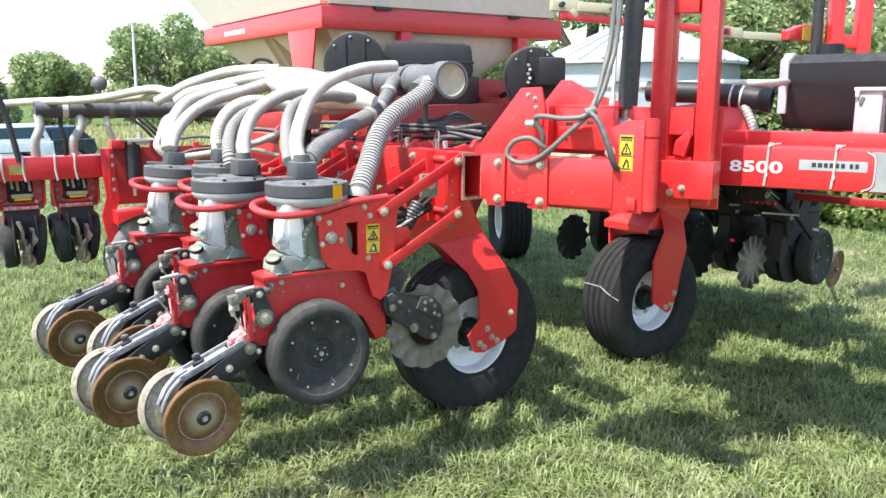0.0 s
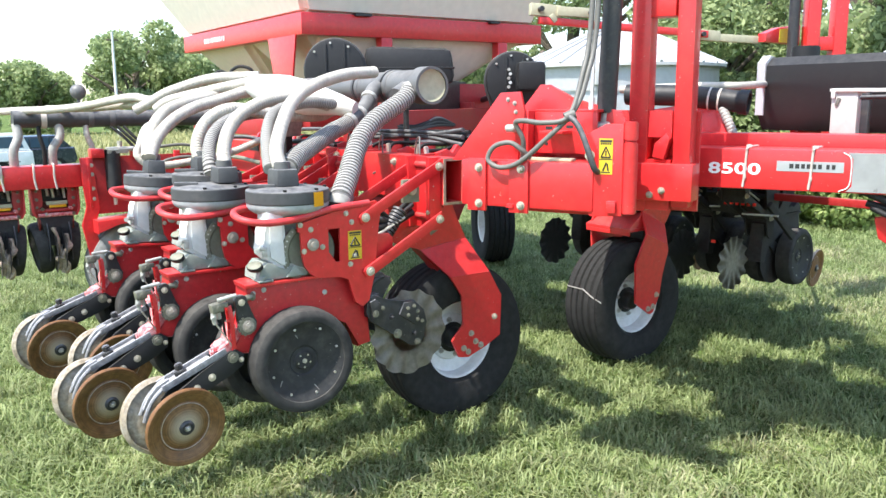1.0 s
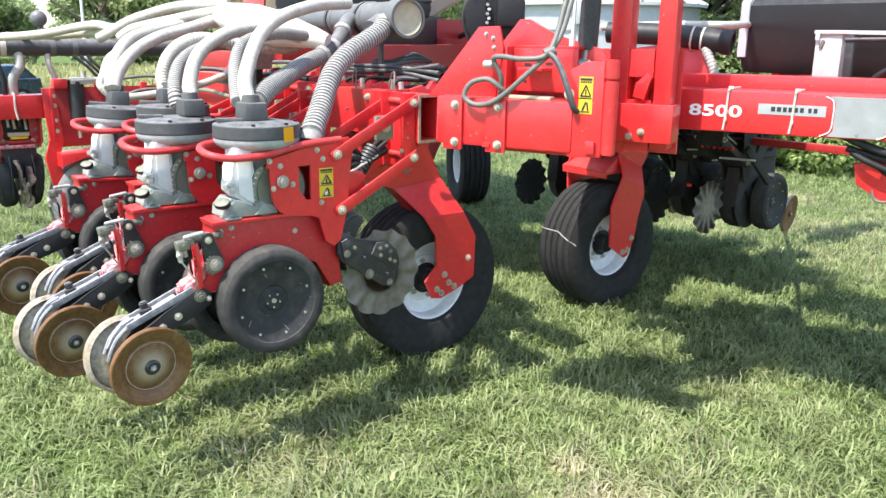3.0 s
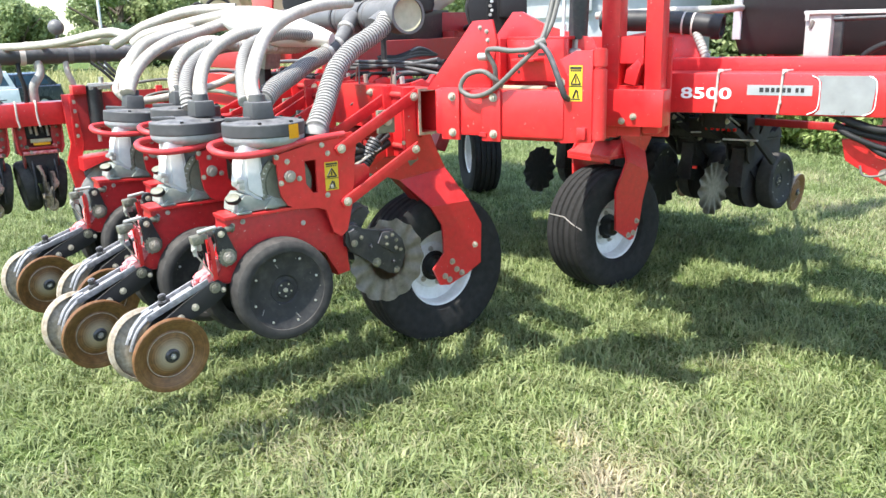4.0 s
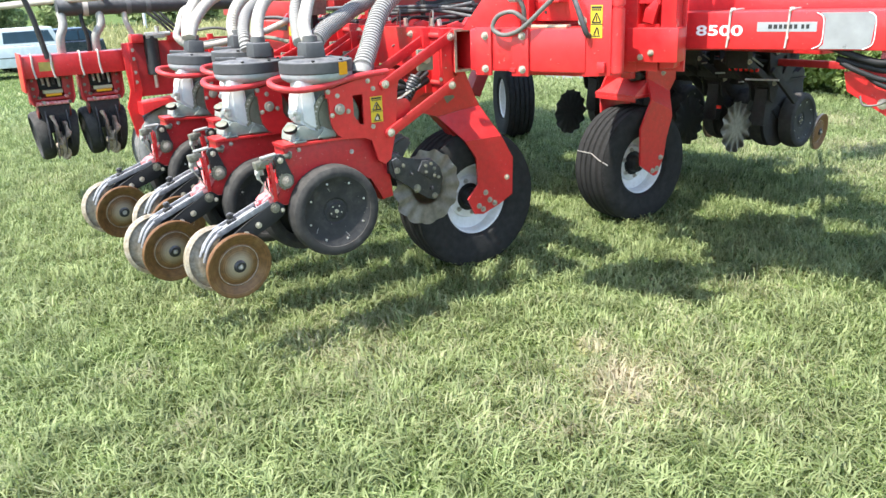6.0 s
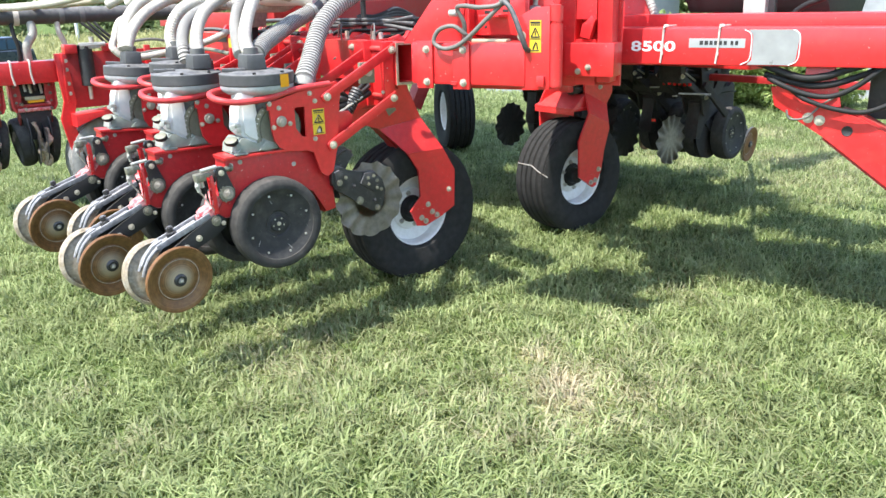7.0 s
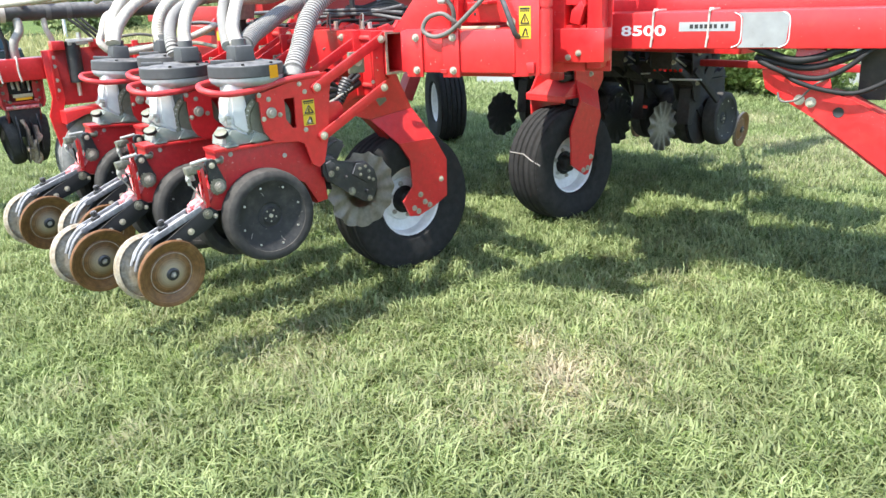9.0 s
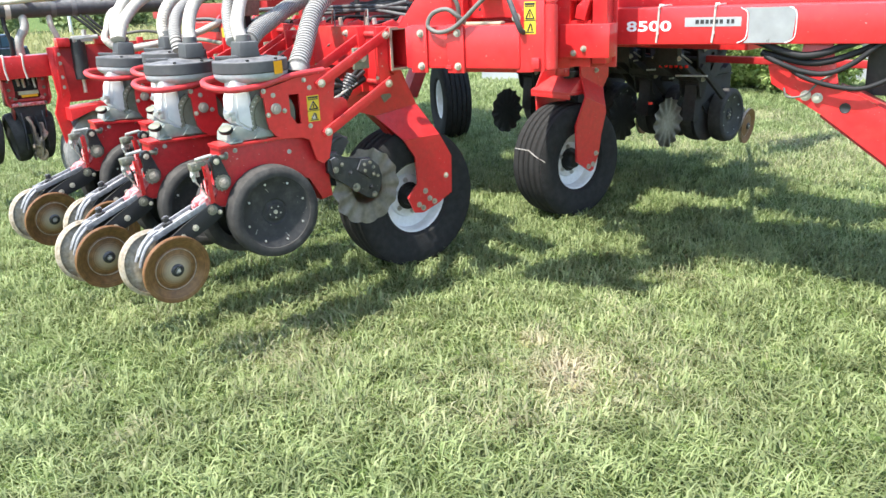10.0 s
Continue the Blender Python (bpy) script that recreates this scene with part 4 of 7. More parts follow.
    prism(bm, [(2.27, 0.82), (2.30, 0.90), (2.38, 0.90), (2.44, 0.80), (2.56, 0.775), (2.54, 0.70), (2.47, 0.69), (2.33, 0.73)], -0.01, 0.012, 0.004)
    box(bm, (0.035, 2.315, 0.855), (0.09, 0.06, 0.10), bevel=0.006)
    prism(bm, [(2.270, 0.800), (2.300, 1.000), (2.385, 0.985), (2.430, 0.940), (2.380, 0.870), (2.320, 0.800)], -0.045, 0.045, 0.004)
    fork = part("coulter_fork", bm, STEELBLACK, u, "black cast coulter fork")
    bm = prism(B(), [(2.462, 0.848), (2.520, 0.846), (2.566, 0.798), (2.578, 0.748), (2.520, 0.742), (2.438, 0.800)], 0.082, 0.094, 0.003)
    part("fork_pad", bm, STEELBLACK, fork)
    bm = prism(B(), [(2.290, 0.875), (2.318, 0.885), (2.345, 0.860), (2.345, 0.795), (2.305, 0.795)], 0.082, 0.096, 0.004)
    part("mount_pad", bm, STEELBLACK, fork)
    for y, z, r in ((2.480, 0.822, 0.008), (2.512, 0.828, 0.008), (2.482, 0.790, 0.008), (2.530, 0.802, 0.008), (2.530, 0.765, 0.008), (2.553, 0.755, 0.008), (2.316, 0.822, 0.014), (2.352, 0.842, 0.009)):
        part("bolt", bolt(B(), (0.094, y, z), (1, 0, 0), r * 0.85, 0.006), OLDZINC, fork)
    for y, z, r in ((2.432, 0.712, 0.016), (2.520, 0.700, 0.010), (2.535, 0.660, 0.012), (2.405, 0.790, 0.011)):
        part("bolt", bolt(B(), (0.082, y, z), (1, 0, 0), r, 0.009), OLDZINC if r > 0.011 else STEELBLACK, fork)
    part("fork_web", tube(B(), [(0.06, 2.300, 0.900), (0.05, 2.33, 0.945), (0.04, 2.38, 0.965), (0.02, 2.43, 0.950)], 0.010, 6, 8), STEELBLACK, fork)
    # Pale bars put in for patches of sun on the tyre behind.
    for c, w in (((0.035, 2.405, 0.925), 0.060), ((0.030, 2.385, 0.900), 0.070)):
        part("fork_pin", box(B(), c, (0.014, w, 0.016), pose(0, 0, 0, 28, 0, 0), 0.003), DISCGREY, fork)
    return u


unit_a = row_unit()
SHIFTS = [(-0.475, -0.150, -0.018), (-0.94, 0.0, 0.004), (-1.39, -0.150, -0.018)]
for dx, dy, dz in SHIFTS:
    tip = -4.0 if dx < -1.2 else 0.0
    near = copy_thing(unit_a, pose(ROW_X + dx, dy + 1.78, dz + 0.84, tip) @ pose(0, -1.78, -0.84))
    for ob in [o for o in near.children_recursive if o.name.startswith("amber_label")]:
        bpy.data.objects.remove(ob)
    for ob in [o for o in near.children_recursive if o.name.startswith("closing_disc") and dx < -0.6]:
        ob.matrix_basis = Matrix.Translation((0, 0.004, -0.018)) @ ob.matrix_basis
    for ob in [o for o in near.children_recursive if o.name.startswith(("hose_neck", "hose_cuff")) and dx > -0.6]:
        ob.matrix_basis = Matrix.Translation((0.030, 0.072, 0.004)) @ ob.matrix_basis


# ---- toolbar of the row units ----
def open_tube(bm, x0, x1, y0, y1, z0, z1, t=0.010, bevel=0.0):
    """A hollow rectangular bar along x, open at its ends."""
    prism(bm, [(y0, z0), (y1, z0), (y1, z0 + t), (y0, z0 + t)], x0, x1)
    prism(bm, [(y0, z1 - t), (y1, z1 - t), (y1, z1), (y0, z1)], x0, x1)
    prism(bm, [(y0, z0 + t), (y0 + t, z0 + t), (y0 + t, z1 - t), (y0, z1 - t)], x0, x1)
    prism(bm, [(y1 - t, z0 + t), (y1, z0 + t), (y1, z1 - t), (y1 - t, z1 - t)], x0, x1)
    return bm


tb = thing("planter_toolbar", (0, 0, 0), "red hollow steel toolbar carrying the row units", "toolbar")
part("bar", open_tube(B(), -5.2, -2.545, 2.668, 2.775, 1.262, 1.462), RED, tb)
part("worn_end_rim", open_tube(B(), -2.546, -2.542, 2.666, 2.777, 1.260, 1.464, 0.012), RIMTAN, tb, "worn bare tube end")
for k in range(4):
    x = ROW_X - 0.475 * k - 0.01
    part("clamp_strap", box(B(), (x - 0.12, 2.72, 1.466), (0.02, 0.12, 0.012), bevel=0.002), DARKRED, tb)


part("bar_slot", box(B(), (-4.72, 2.667, 1.425), (0.30, 0.004, 0.035)), INK, tb, "", False)
part("bar_label", box(B(), (-4.50, 2.6665, 1.405), (0.07, 0.003, 0.06)), YELLOW, tb, "small yellow label", False)
for k, (z, r, mat) in enumerate(((1.345, 0.014, OLIVE), (1.475, 0.012, HOSEBLACK), (1.48, 0.010, CABLE))):
    part("bar_hose", tube(B(), [(-5.15, 2.64 + 0.05 * (k > 0), z), (-4.8, 2.635 + 0.06 * (k > 0), z + 0.01), (-4.4, 2.64 + 0.05 * (k > 0), z - 0.008), (-4.0, 2.65 + 0.04 * (k > 0), z + 0.012), (-3.6, 2.64 + 0.06 * (k > 0), z)], r, 8, 8), mat, tb)
for k in range(6):
    x = -2.95 - 0.37 * k
    part("bolt", bolt(B(), (x, 2.668, 1.43), (0, -1, 0), 0.014, 0.012), ZINC, tb)

# ---- transport wheels ----
def tyre_wheel(parent, c, r, w, rim, turn=0.0, ribs=5, tread=RUBBER):
    """A ribbed implement tyre on a white steel rim, outer face towards +x."""
    m = Matrix.Translation(c) @ pose(0, 0, 0, 0, 0, turn) @ pose(0, 0, 0, 0, 90, 0)
    prof = [(rim, w * 0.36), (rim + 0.02, w * 0.44), (r * 0.76, w * 0.50), (r * 0.90, w * 0.485), (r * 0.965, w * 0.43)]
    z0, z1 = w * 0.41, -w * 0.41
    span = (z0 - z1) / ribs
    for k in range(ribs):
        a = z0 - k * span
        rr = r * (1.0 - 0.018 * abs((k - (ribs - 1) / 2) / ((ribs - 1) / 2)) ** 2)
        prof += [(rr - 0.012, a), (rr, a - 0.006), (rr, a - span + 0.014), (rr - 0.012, a - span + 0.008)]
    prof += [(r * 0.965, -w * 0.43), (r * 0.90, -w * 0.485), (r * 0.76, -w * 0.50), (rim + 0.02, -w * 0.44), (rim, -w * 0.36)]
    t = part("tyre", lathe(B(), prof, m, 72, True), tread, parent, "dusty black ribbed rubber tyre")
    rp = [(rim + 0.012, w * 0.40), (rim + 0.016, w * 0.38), (rim - 0.004, w * 0.35), (rim - 0.014, w * 0.30), (rim - 0.02, w * 0.10), (rim - 0.05, w * 0.06), (rim * 0.62, w * 0.03), (rim * 0.58, w * 0.08), (rim * 0.34, w * 0.10), (rim * 0.33, w * 0.02), (rim * 0.55, -w * 0.02), (rim - 0.03, -w * 0.05), (rim - 0.01, -w * 0.34), (rim + 0.01, -w * 0.38), (rim + 0.004, 0)]
    rm = part("rim", lathe(B(), rp, m, 56, True), RIMWHITE, parent, "white painted steel rim")
    for k in range(6):
        a = k * math.pi / 3 + 0.2
        p0 = m @ Vector((rim * 0.47 * math.cos(a), rim * 0.47 * math.sin(a), w * 0.09))
        part("wheel_nut", bolt(B(), p0, m.to_3x3() @ Vector((0, 0, 1)), 0.012, 0.012), BARESTEEL, rm)
    bm = lathe(B(), [(0, w * 0.30), (0.045, w * 0.30), (0.055, w * 0.27), (0.06, w * 0.12), (0.085, w * 0.10), (0.085, -w * 0.1), (0, -w * 0.1)], m, 28)
    part("hub", bm, BLACK, rm, "black hub")
    return t


tw = thing("transport_wheel", (-3.22, 3.175, 0), "large ribbed black tyre with white rim on a red arm", "wheel", "transport wheels")
tyre_wheel(tw, (0, 0, 0.425), 0.428, 0.29, 0.215)
def bent_plate(bm, pts, t):
    """A plate from corners (x, y, z), t thick towards -x."""
    a = [bm.verts.new(q) for q in pts]
    b = [bm.verts.new((q[0] - t, q[1], q[2])) for q in pts]
    bm.faces.new(a), bm.faces.new(b[::-1])
    for k in range(len(pts)):
        n = (k + 1) % len(pts)
        bm.faces.new((a[k], b[k], b[n], a[n]))
    return bm


bm = B()
bent_plate(bm, [(0.176, y, z) for y, z in ((0.145, 0.80), (0.228, 0.66), (0.22, 0.435), (0.12, 0.385), (0.0, 0.345), (-0.06, 0.355), (-0.105, 0.45), (-0.03, 0.53), (-0.04, 0.69), (-0.115, 0.80))], 0.014)
bent_plate(bm, [(0.175, 0.145, 0.801), (0.175, -0.115, 0.801), (0.095, -0.25, 0.949), (0.095, 0.045, 0.985)], 0.016)
bent_plate(bm, [(0.094, y, z) for y, z in ((0.044, 0.987), (-0.25, 0.951), (-0.46, 1.02), (-0.46, 1.27), (-0.08, 1.27), (-0.03, 1.14))], 0.014)
arm = part("wheel_arm", bm, RED, tw, "bent red steel wheel arm")
# Turned flange sides: their darker look is put into the red.
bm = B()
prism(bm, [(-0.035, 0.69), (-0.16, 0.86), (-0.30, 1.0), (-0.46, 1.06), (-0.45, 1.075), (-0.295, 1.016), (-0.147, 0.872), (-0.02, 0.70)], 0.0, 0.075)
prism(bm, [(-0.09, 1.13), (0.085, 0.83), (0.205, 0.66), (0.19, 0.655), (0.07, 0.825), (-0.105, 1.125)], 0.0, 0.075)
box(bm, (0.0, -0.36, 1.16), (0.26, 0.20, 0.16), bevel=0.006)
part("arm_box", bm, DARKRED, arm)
for y, z in ((0.18, 0.545), (0.02, 0.475), (0.05, 0.425), (0.085, 0.40), (-0.03, 0.40), (0.0, 0.375)):
    part("bolt", bolt(B(), (0.176, y, z), (1, 0, 0), 0.013, 0.011), ZINC, arm)
bm = box(B(), (0.0955, -0.17, 1.06), (0.003, 0.06, 0.06), pose(0, 0, 0, 30, 0, 0))
part("maker_tag", bm, OLIVE, arm, "small square dull gold tag", False)

fw = thing("transport_wheel", (-6.5, 6.1, 0), "ribbed black tyre of the far transport wheel", "wheel", "transport wheels")
tyre_wheel(fw, (0, 0, 0.425), 0.43, 0.31, 0.215, 65)
bm = B()
box(bm, (0.0, -0.35, 0.92), (0.14, 0.14, 0.9), pose(0, 0, 0, -28, 0, 0), 0.008)
part("leg", bm, DARKRED, fw)

cw = thing("caster_wheel", (-3.30, 4.66, 0), "ribbed black caster tyre with white rim in a red fork", "wheel", "transport wheels")
ct = tyre_wheel(cw, (0, 0, 0.405), 0.41, 0.32, 0.205)
mark = []
for k in range(13):
    x = -0.135 + 0.305 * k / 12
    rr = 0.411 - (0.03 * max(0.0, x - 0.10) / 0.07) - 0.006 * abs(x) / 0.15 - 0.4 * max(0.0, -x - 0.11)
    a = radians(17 - 9 * max(0.0, (x - 0.02) / 0.15))
    mark.append((min(x, 0.158), -rr * math.cos(a), 0.405 + rr * math.sin(a)))
part("chalk_line", tube(B(), mark, 0.0045, 3, 6), CHALK, ct, "pale chalk line across the tread")
bm = B()
bent_plate(bm, [(0.205, y, z) for y, z in ((-0.020, 0.865), (-0.115, 0.680), (-0.105, 0.425), (0.030, 0.335), (0.062, 0.345), (0.118, 0.455), (0.140, 0.590), (0.188, 0.740), (0.180, 0.780))], 0.016)
bent_plate(bm, [(0.205, -0.020, 0.866), (0.205, 0.180, 0.781), (0.130, 0.232, 0.860), (0.130, 0.235, 0.900), (0.130, 0.010, 1.005)], 0.016)
bent_plate(bm, [(0.129, y, z) for y, z in ((0.010, 1.006), (0.235, 0.901), (0.29, 0.98), (0.29, 1.262), (0.0, 1.262))], 0.016)
leg = part("fork_leg", bm, RED, cw, "bent red steel fork leg")
for x, y, z in ((0.205, 0.055, 0.385), (0.205, 0.085, 0.46), (0.205, 0.010, 0.375), (0.129, 0.16, 1.03), (0.129, 0.22, 1.17), (0.129, 0.06, 1.16)):
    part("bolt", bolt(B(), (x, y, z), (1, 0, 0), 0.014, 0.012), ZINC, leg)
bm = prism(B(), [(-0.02, 1.06), (0.16, 1.06), (0.20, 0.93), (0.19, 0.76), (0.115, 0.31), (0.075, 0.28), (-0.05, 0.30), (-0.075, 0.40), (-0.09, 0.66), (-0.11, 0.905)], -0.215, -0.199, 0.004)
part("fork_leg", bm, RED, cw)
bm = prism(B(), [(-0.235, -0.125), (0.150, -0.125), (0.140, 0.16), (-0.20, 0.16)], 0.880, 0.902, 0.004, "xy")
lo = [bm.verts.new(q) for q in ((-0.232, -0.124, 0.902), (0.148, -0.124, 0.902), (0.128, 0.16, 0.902), (-0.195, 0.16, 0.902))]
hi = [bm.verts.new(q) for q in ((-0.160, 0.010, 0.985), (0.127, 0.010, 0.985), (0.127, 0.15, 0.990), (-0.155, 0.15, 0.990))]
bm.faces.new(lo[::-1]), bm.faces.new(hi)
for k in range(4):
    bm.faces.new((lo[k], lo[(k + 1) % 4], hi[(k + 1) % 4], hi[k]))
box(bm, (-0.042, -0.121, 0.868), (0.38, 0.010, 0.026), bevel=0.002)
part("fork_crown", bm, RED, cw, "red welded fork crown")
bm = rod(B(), (-0.005, 0.05, 0.98), (-0.005, 0.05, 1.30), 0.055, 24)
rod(bm, (-0.005, 0.05, 1.00), (-0.005, 0.05, 1.03), 0.085, 28, bevel=0.004)
part("swivel_pin", bm, STEELBLACK, cw)
part("swivel_lug", box(B(), (0.03, -0.075, 1.035), (0.09, 0.05, 0.06), bevel=0.006), RED, cw)

# ---- folding wing frame ----
wing = thing("wing_frame", (-2.13, 2.747, 0), "red folding wing frame with tall posts and long side beam", "planter frame", turn=24.0)
bm = B()
box(bm, (0.02, 0.13, 1.378), (0.58, 0.26, 0.19), bevel=0.012)
part("hinge_box", bm, RED, wing)
for u in (-0.19, 0.0):
    bm = box(B(), (u, -0.006, 1.372), (0.085, 0.014, 0.215), bevel=0.003)
    cl = part("clamp_plate", bm, RED, wing)
    for z in (1.442, 1.295):
        part("bolt", bolt(B(), (u + 0.012, -0.013, z), (0, -1, 0), 0.0130, 0.013), ZINC, cl)
bm = prism(B(), [(-0.05, 1.30), (-0.02, 1.30), (-0.02, 1.285), (-0.05, 1.285)], -0.02, 0.0, 0, "xz")
part("lug", bm, RED, wing)
for v, name in ((0.075, "gusset_fin"), (0.235, "gusset_fin")):
    if v < 0.2:
        bm = prism(B(), [(-0.355, 1.462), (-0.125, 1.742), (-0.035, 1.746), (-0.015, 1.66), (-0.045, 1.48), (-0.045, 1.462)], v, v + 0.016, 0.003, "xz")
    else:
        bm = prism(B(), [(-0.28, 1.462), (-0.02, 1.775), (0.025, 1.775), (0.13, 1.715), (0.33, 1.665), (0.36, 1.62), (0.36, 1.462)], v, v + 0.016, 0.003, "xz")
    part(name, bm, RED, wing)
bm = B()
box(bm, (0.13, 0.155, 1.58), (0.27, 0.012, 0.165), bevel=0.002)
box(bm, (0.13, 0.195, 1.668), (0.27, 0.075, 0.012), bevel=0.002)
box(bm, (-0.012, 0.16, 1.58), (0.012, 0.14, 0.18), bevel=0.002)
box(bm, (0.11, 0.10, 1.585), (0.10, 0.10, 0.012), bevel=0.002)
part("gusset_web", bm, RED, wing)
for u, z, w, hh in ((0.06, 1.60, 0.030, 0.012), (0.15, 1.605, 0.030, 0.012), (0.21, 1.56, 0.012, 0.012), (0.05, 1.535, 0.012, 0.012)):
    part("slot", box(B(), (u, 0.1485, z), (w, 0.003, hh)), INK, wing, "", False)
for u, z in ((-0.06, 1.70), (-0.09, 1.715), (-0.055, 1.665)):
    part("bolt", bolt(B(), (u, 0.075, z), (0, -1, 0), 0.0065, 0.006), BARESTEEL, wing)
bm = rod(B(), (-0.075, 0.03, 1.60), (-0.035, 0.03, 1.60), 0.016, 14, bevel=0.003)
rod(bm, (-0.055, 0.075, 1.60), (-0.055, 0.03, 1.60), 0.010, 10)
part("hose_port", bm, BARESTEEL, wing)
# Thin pale bar put in for the reflection on the hinge box top.
bm = box(B(), (0.10, 0.05, 1.480), (0.22, 0.05, 0.012), bevel=0.004)
part("wear_block", bm, CAPYELLOW, wing, "pale bar for the bright reflection on the box top")
bm = prism(B(), [(0.295, 1.268), (0.422, 1.275), (0.422, 1.622), (0.355, 1.622), (0.255, 1.572), (0.285, 1.50), (0.285, 1.29)], 0.008, 0.030, 0.003, "xz")
ep = part("hinge_plate", bm, RED, wing)
bm = box(B(), (0.385, 0.004, 1.31), (0.035, 0.03, 0.045), bevel=0.003)
part("stop_block", bm, RED, ep)
warning_decal(ep, (0.356, 0.0065, 1.50), 0.053, 0.135, pose(0, 0, 0, 0, 0, -90))
part("bolt", bolt(B(), (0.292, 0.008, 1.502), (0, -1, 0), 0.015, 0.014), ZINC, ep)
for z0, z1 in ((1.282, 1.555), (1.560, 1.63)):
    bm = rod(B(), (0.440, 0.035, z0), (0.440, 0.035, z1), 0.029, 24, bevel=0.005)
    part("hinge_pin", bm, RED, wing)
# posts above the hinge
for u0, u1, z0 in ((0.293, 0.376, 1.24), (0.484, 0.556, 1.262)):
    bm = box(B(), ((u0 + u1) / 2, 0.50, (z0 + 2.75) / 2), (u1 - u0, 0.10, 2.75 - z0), bevel=0.010)
    part("post", bm, RED, wing)
bm = box(B(), (0.42, 0.50, 2.11), (0.11, 0.09, 0.13), bevel=0.004)
part("cross_bar", bm, RED, wing)
bm = B()
prism(bm, [(0.372, 1.665), (0.476, 1.665), (0.476, 1.555), (0.372, 1.555)], 0.46, 0.48, 0, "xz")
prism(bm, [(0.372, 1.45), (0.476, 1.45), (0.476, 1.25), (0.372, 1.25)], 0.455, 0.48, 0, "xz")
box(bm, (0.42, 0.52, 1.455), (0.11, 0.12, 0.014))
box(bm, (0.42, 0.56, 1.45), (0.30, 0.02, 0.42))
box(bm, (0.4535, 0.485, 1.369), (0.243, 0.11, 0.156), bevel=0.006)
part("post_panel", bm, RED, wing)
bm = prism(B(), [(0.40, 1.475), (0.45, 1.462), (0.475, 1.55), (0.46, 1.575), (0.41, 1.53)], 0.44, 0.50, 0.008, "xz")
part("latch_hook", bm, RED, wing)
for u, z in ((0.45, 1.335), (0.40, 1.315)):
    part("bolt", bolt(B(), (u, 0.430, z), (0, -1, 0), 0.011, 0.010), ZINC, wing)
bm = prism(B(), [(-0.10, 1.66), (0.30, 1.66), (0.56, 1.70), (0.63, 1.66), (0.70, 1.50), (0.70, 1.30), (-0.10, 1.30)], 0.62, 0.64, 0.003, "xz")
bmesh.ops.translate(bm, verts=bm.verts, vec=(-0.09, 0.38, 0.0))
part("back_plate", bm, RED, wing)
bm = box(B(), (0.085, 0.36, 1.30), (0.43, 0.40, 0.10), bevel=0.008)
part("base_plate", bm, RED, wing)
# long side beam with its lettering
bm = box(B(), (1.75, 0.793, 1.417), (2.55, 0.20, 0.172), bevel=0.010)
beam = part("side_beam", bm, RED, wing, "long red box beam with white model number")
bm = box(B(), (1.75, 0.962, 1.522), (2.55, 0.13, 0.076), bevel=0.006)
part("upper_rail", bm, RED, wing)
bm = box(B(), (1.80, 1.30, 1.43), (2.4, 0.56, 0.03), bevel=0.004)
part("deck_plate", bm, RED, wing)

bm = box(B(), (0.45, 1.25, 1.40), (0.5, 1.1, 0.14), bevel=0.008)
part("fold_beam", bm, RED, wing)
bm = box(B(), (-0.02, 1.40, 1.37), (0.46, 0.34, 0.12), bevel=0.008)
box(bm, (-0.29, 1.85, 1.36), (0.30, 1.10, 0.12), bevel=0.008)
part("caster_beam", bm, RED, wing)
txt = bpy.data.curves.new("model_number", "FONT")
txt.body, txt.size, txt.extrude, txt.offset = "8500", 0.082, 0.0012, 0.0018
txt.space_character = 1.05
tob = new("model_number", txt)
bpy.context.view_layer.update()
dg = bpy.context.evaluated_depsgraph_get()
tme = bpy.data.meshes.new_from_object(tob.evaluated_get(dg))
bpy.data.objects.remove(tob)
span = [v.co.x for v in tme.vertices]
cut = [min(span) + (max(span) - min(span)) * k / 4 for k in range(5)]
for k in range(4):
    bm = B()
    bm.from_mesh(tme)
    bmesh.ops.delete(bm, geom=[v for v in bm.verts if not (cut[k] - (1 if k == 0 else 0) <= v.co.x < cut[k + 1] + (1 if k == 3 else 0))], context="VERTS")
    digit = part("digit", bm, WHITEINK, beam, "white model number digit", False)
    digit.matrix_basis = Matrix.Translation((0.578, 0.6915, 1.396)) @ pose(0, 0, 0, 90, 0, 0) @ Matrix.Diagonal((1.27, 0.79, 1, 1))
bpy.data.meshes.remove(tme)
bm = box(B(), (0.985, 0.6915, 1.434), (0.255, 0.002, 0.042))
plate = part("badge_strip", bm, SILVERINK, beam, "silver badge strip with dark bars", False)
for u, w in ((0.915, 0.016), (0.938, 0.016), (0.960, 0.014), (0.981, 0.014), (1.003, 0.013), (1.024, 0.014), (1.054, 0.012), (1.075, 0.013)):
    part("badge_bar", box(B(), (u, 0.690, 1.435), (w * 1.02, 0.002, 0.019)), INK, plate, "", False)
bm = prism(B(), [(1.125, 1.338), (1.31, 1.338), (1.335, 1.36), (1.345, 1.47), (1.33, 1.495), (1.125, 1.495), (1.145, 1.47), (1.145, 1.36)], 0.690, 0.692, 0, "xz")
part("silver_panel", bm, BRIGHTMETAL, beam, "silver decal panel", False)
for u in (1.128, 1.335):
    bm = tube(B(), [(u - 0.02, 0.690, 1.495), (u + 0.008, 0.690, 1.475), (u + 0.012, 0.690, 1.42), (u + 0.006, 0.690, 1.36), (u - 0.03, 0.690, 1.337)], 0.0022, 6, 6)
    part("white_line", bm, WHITEINK, beam)
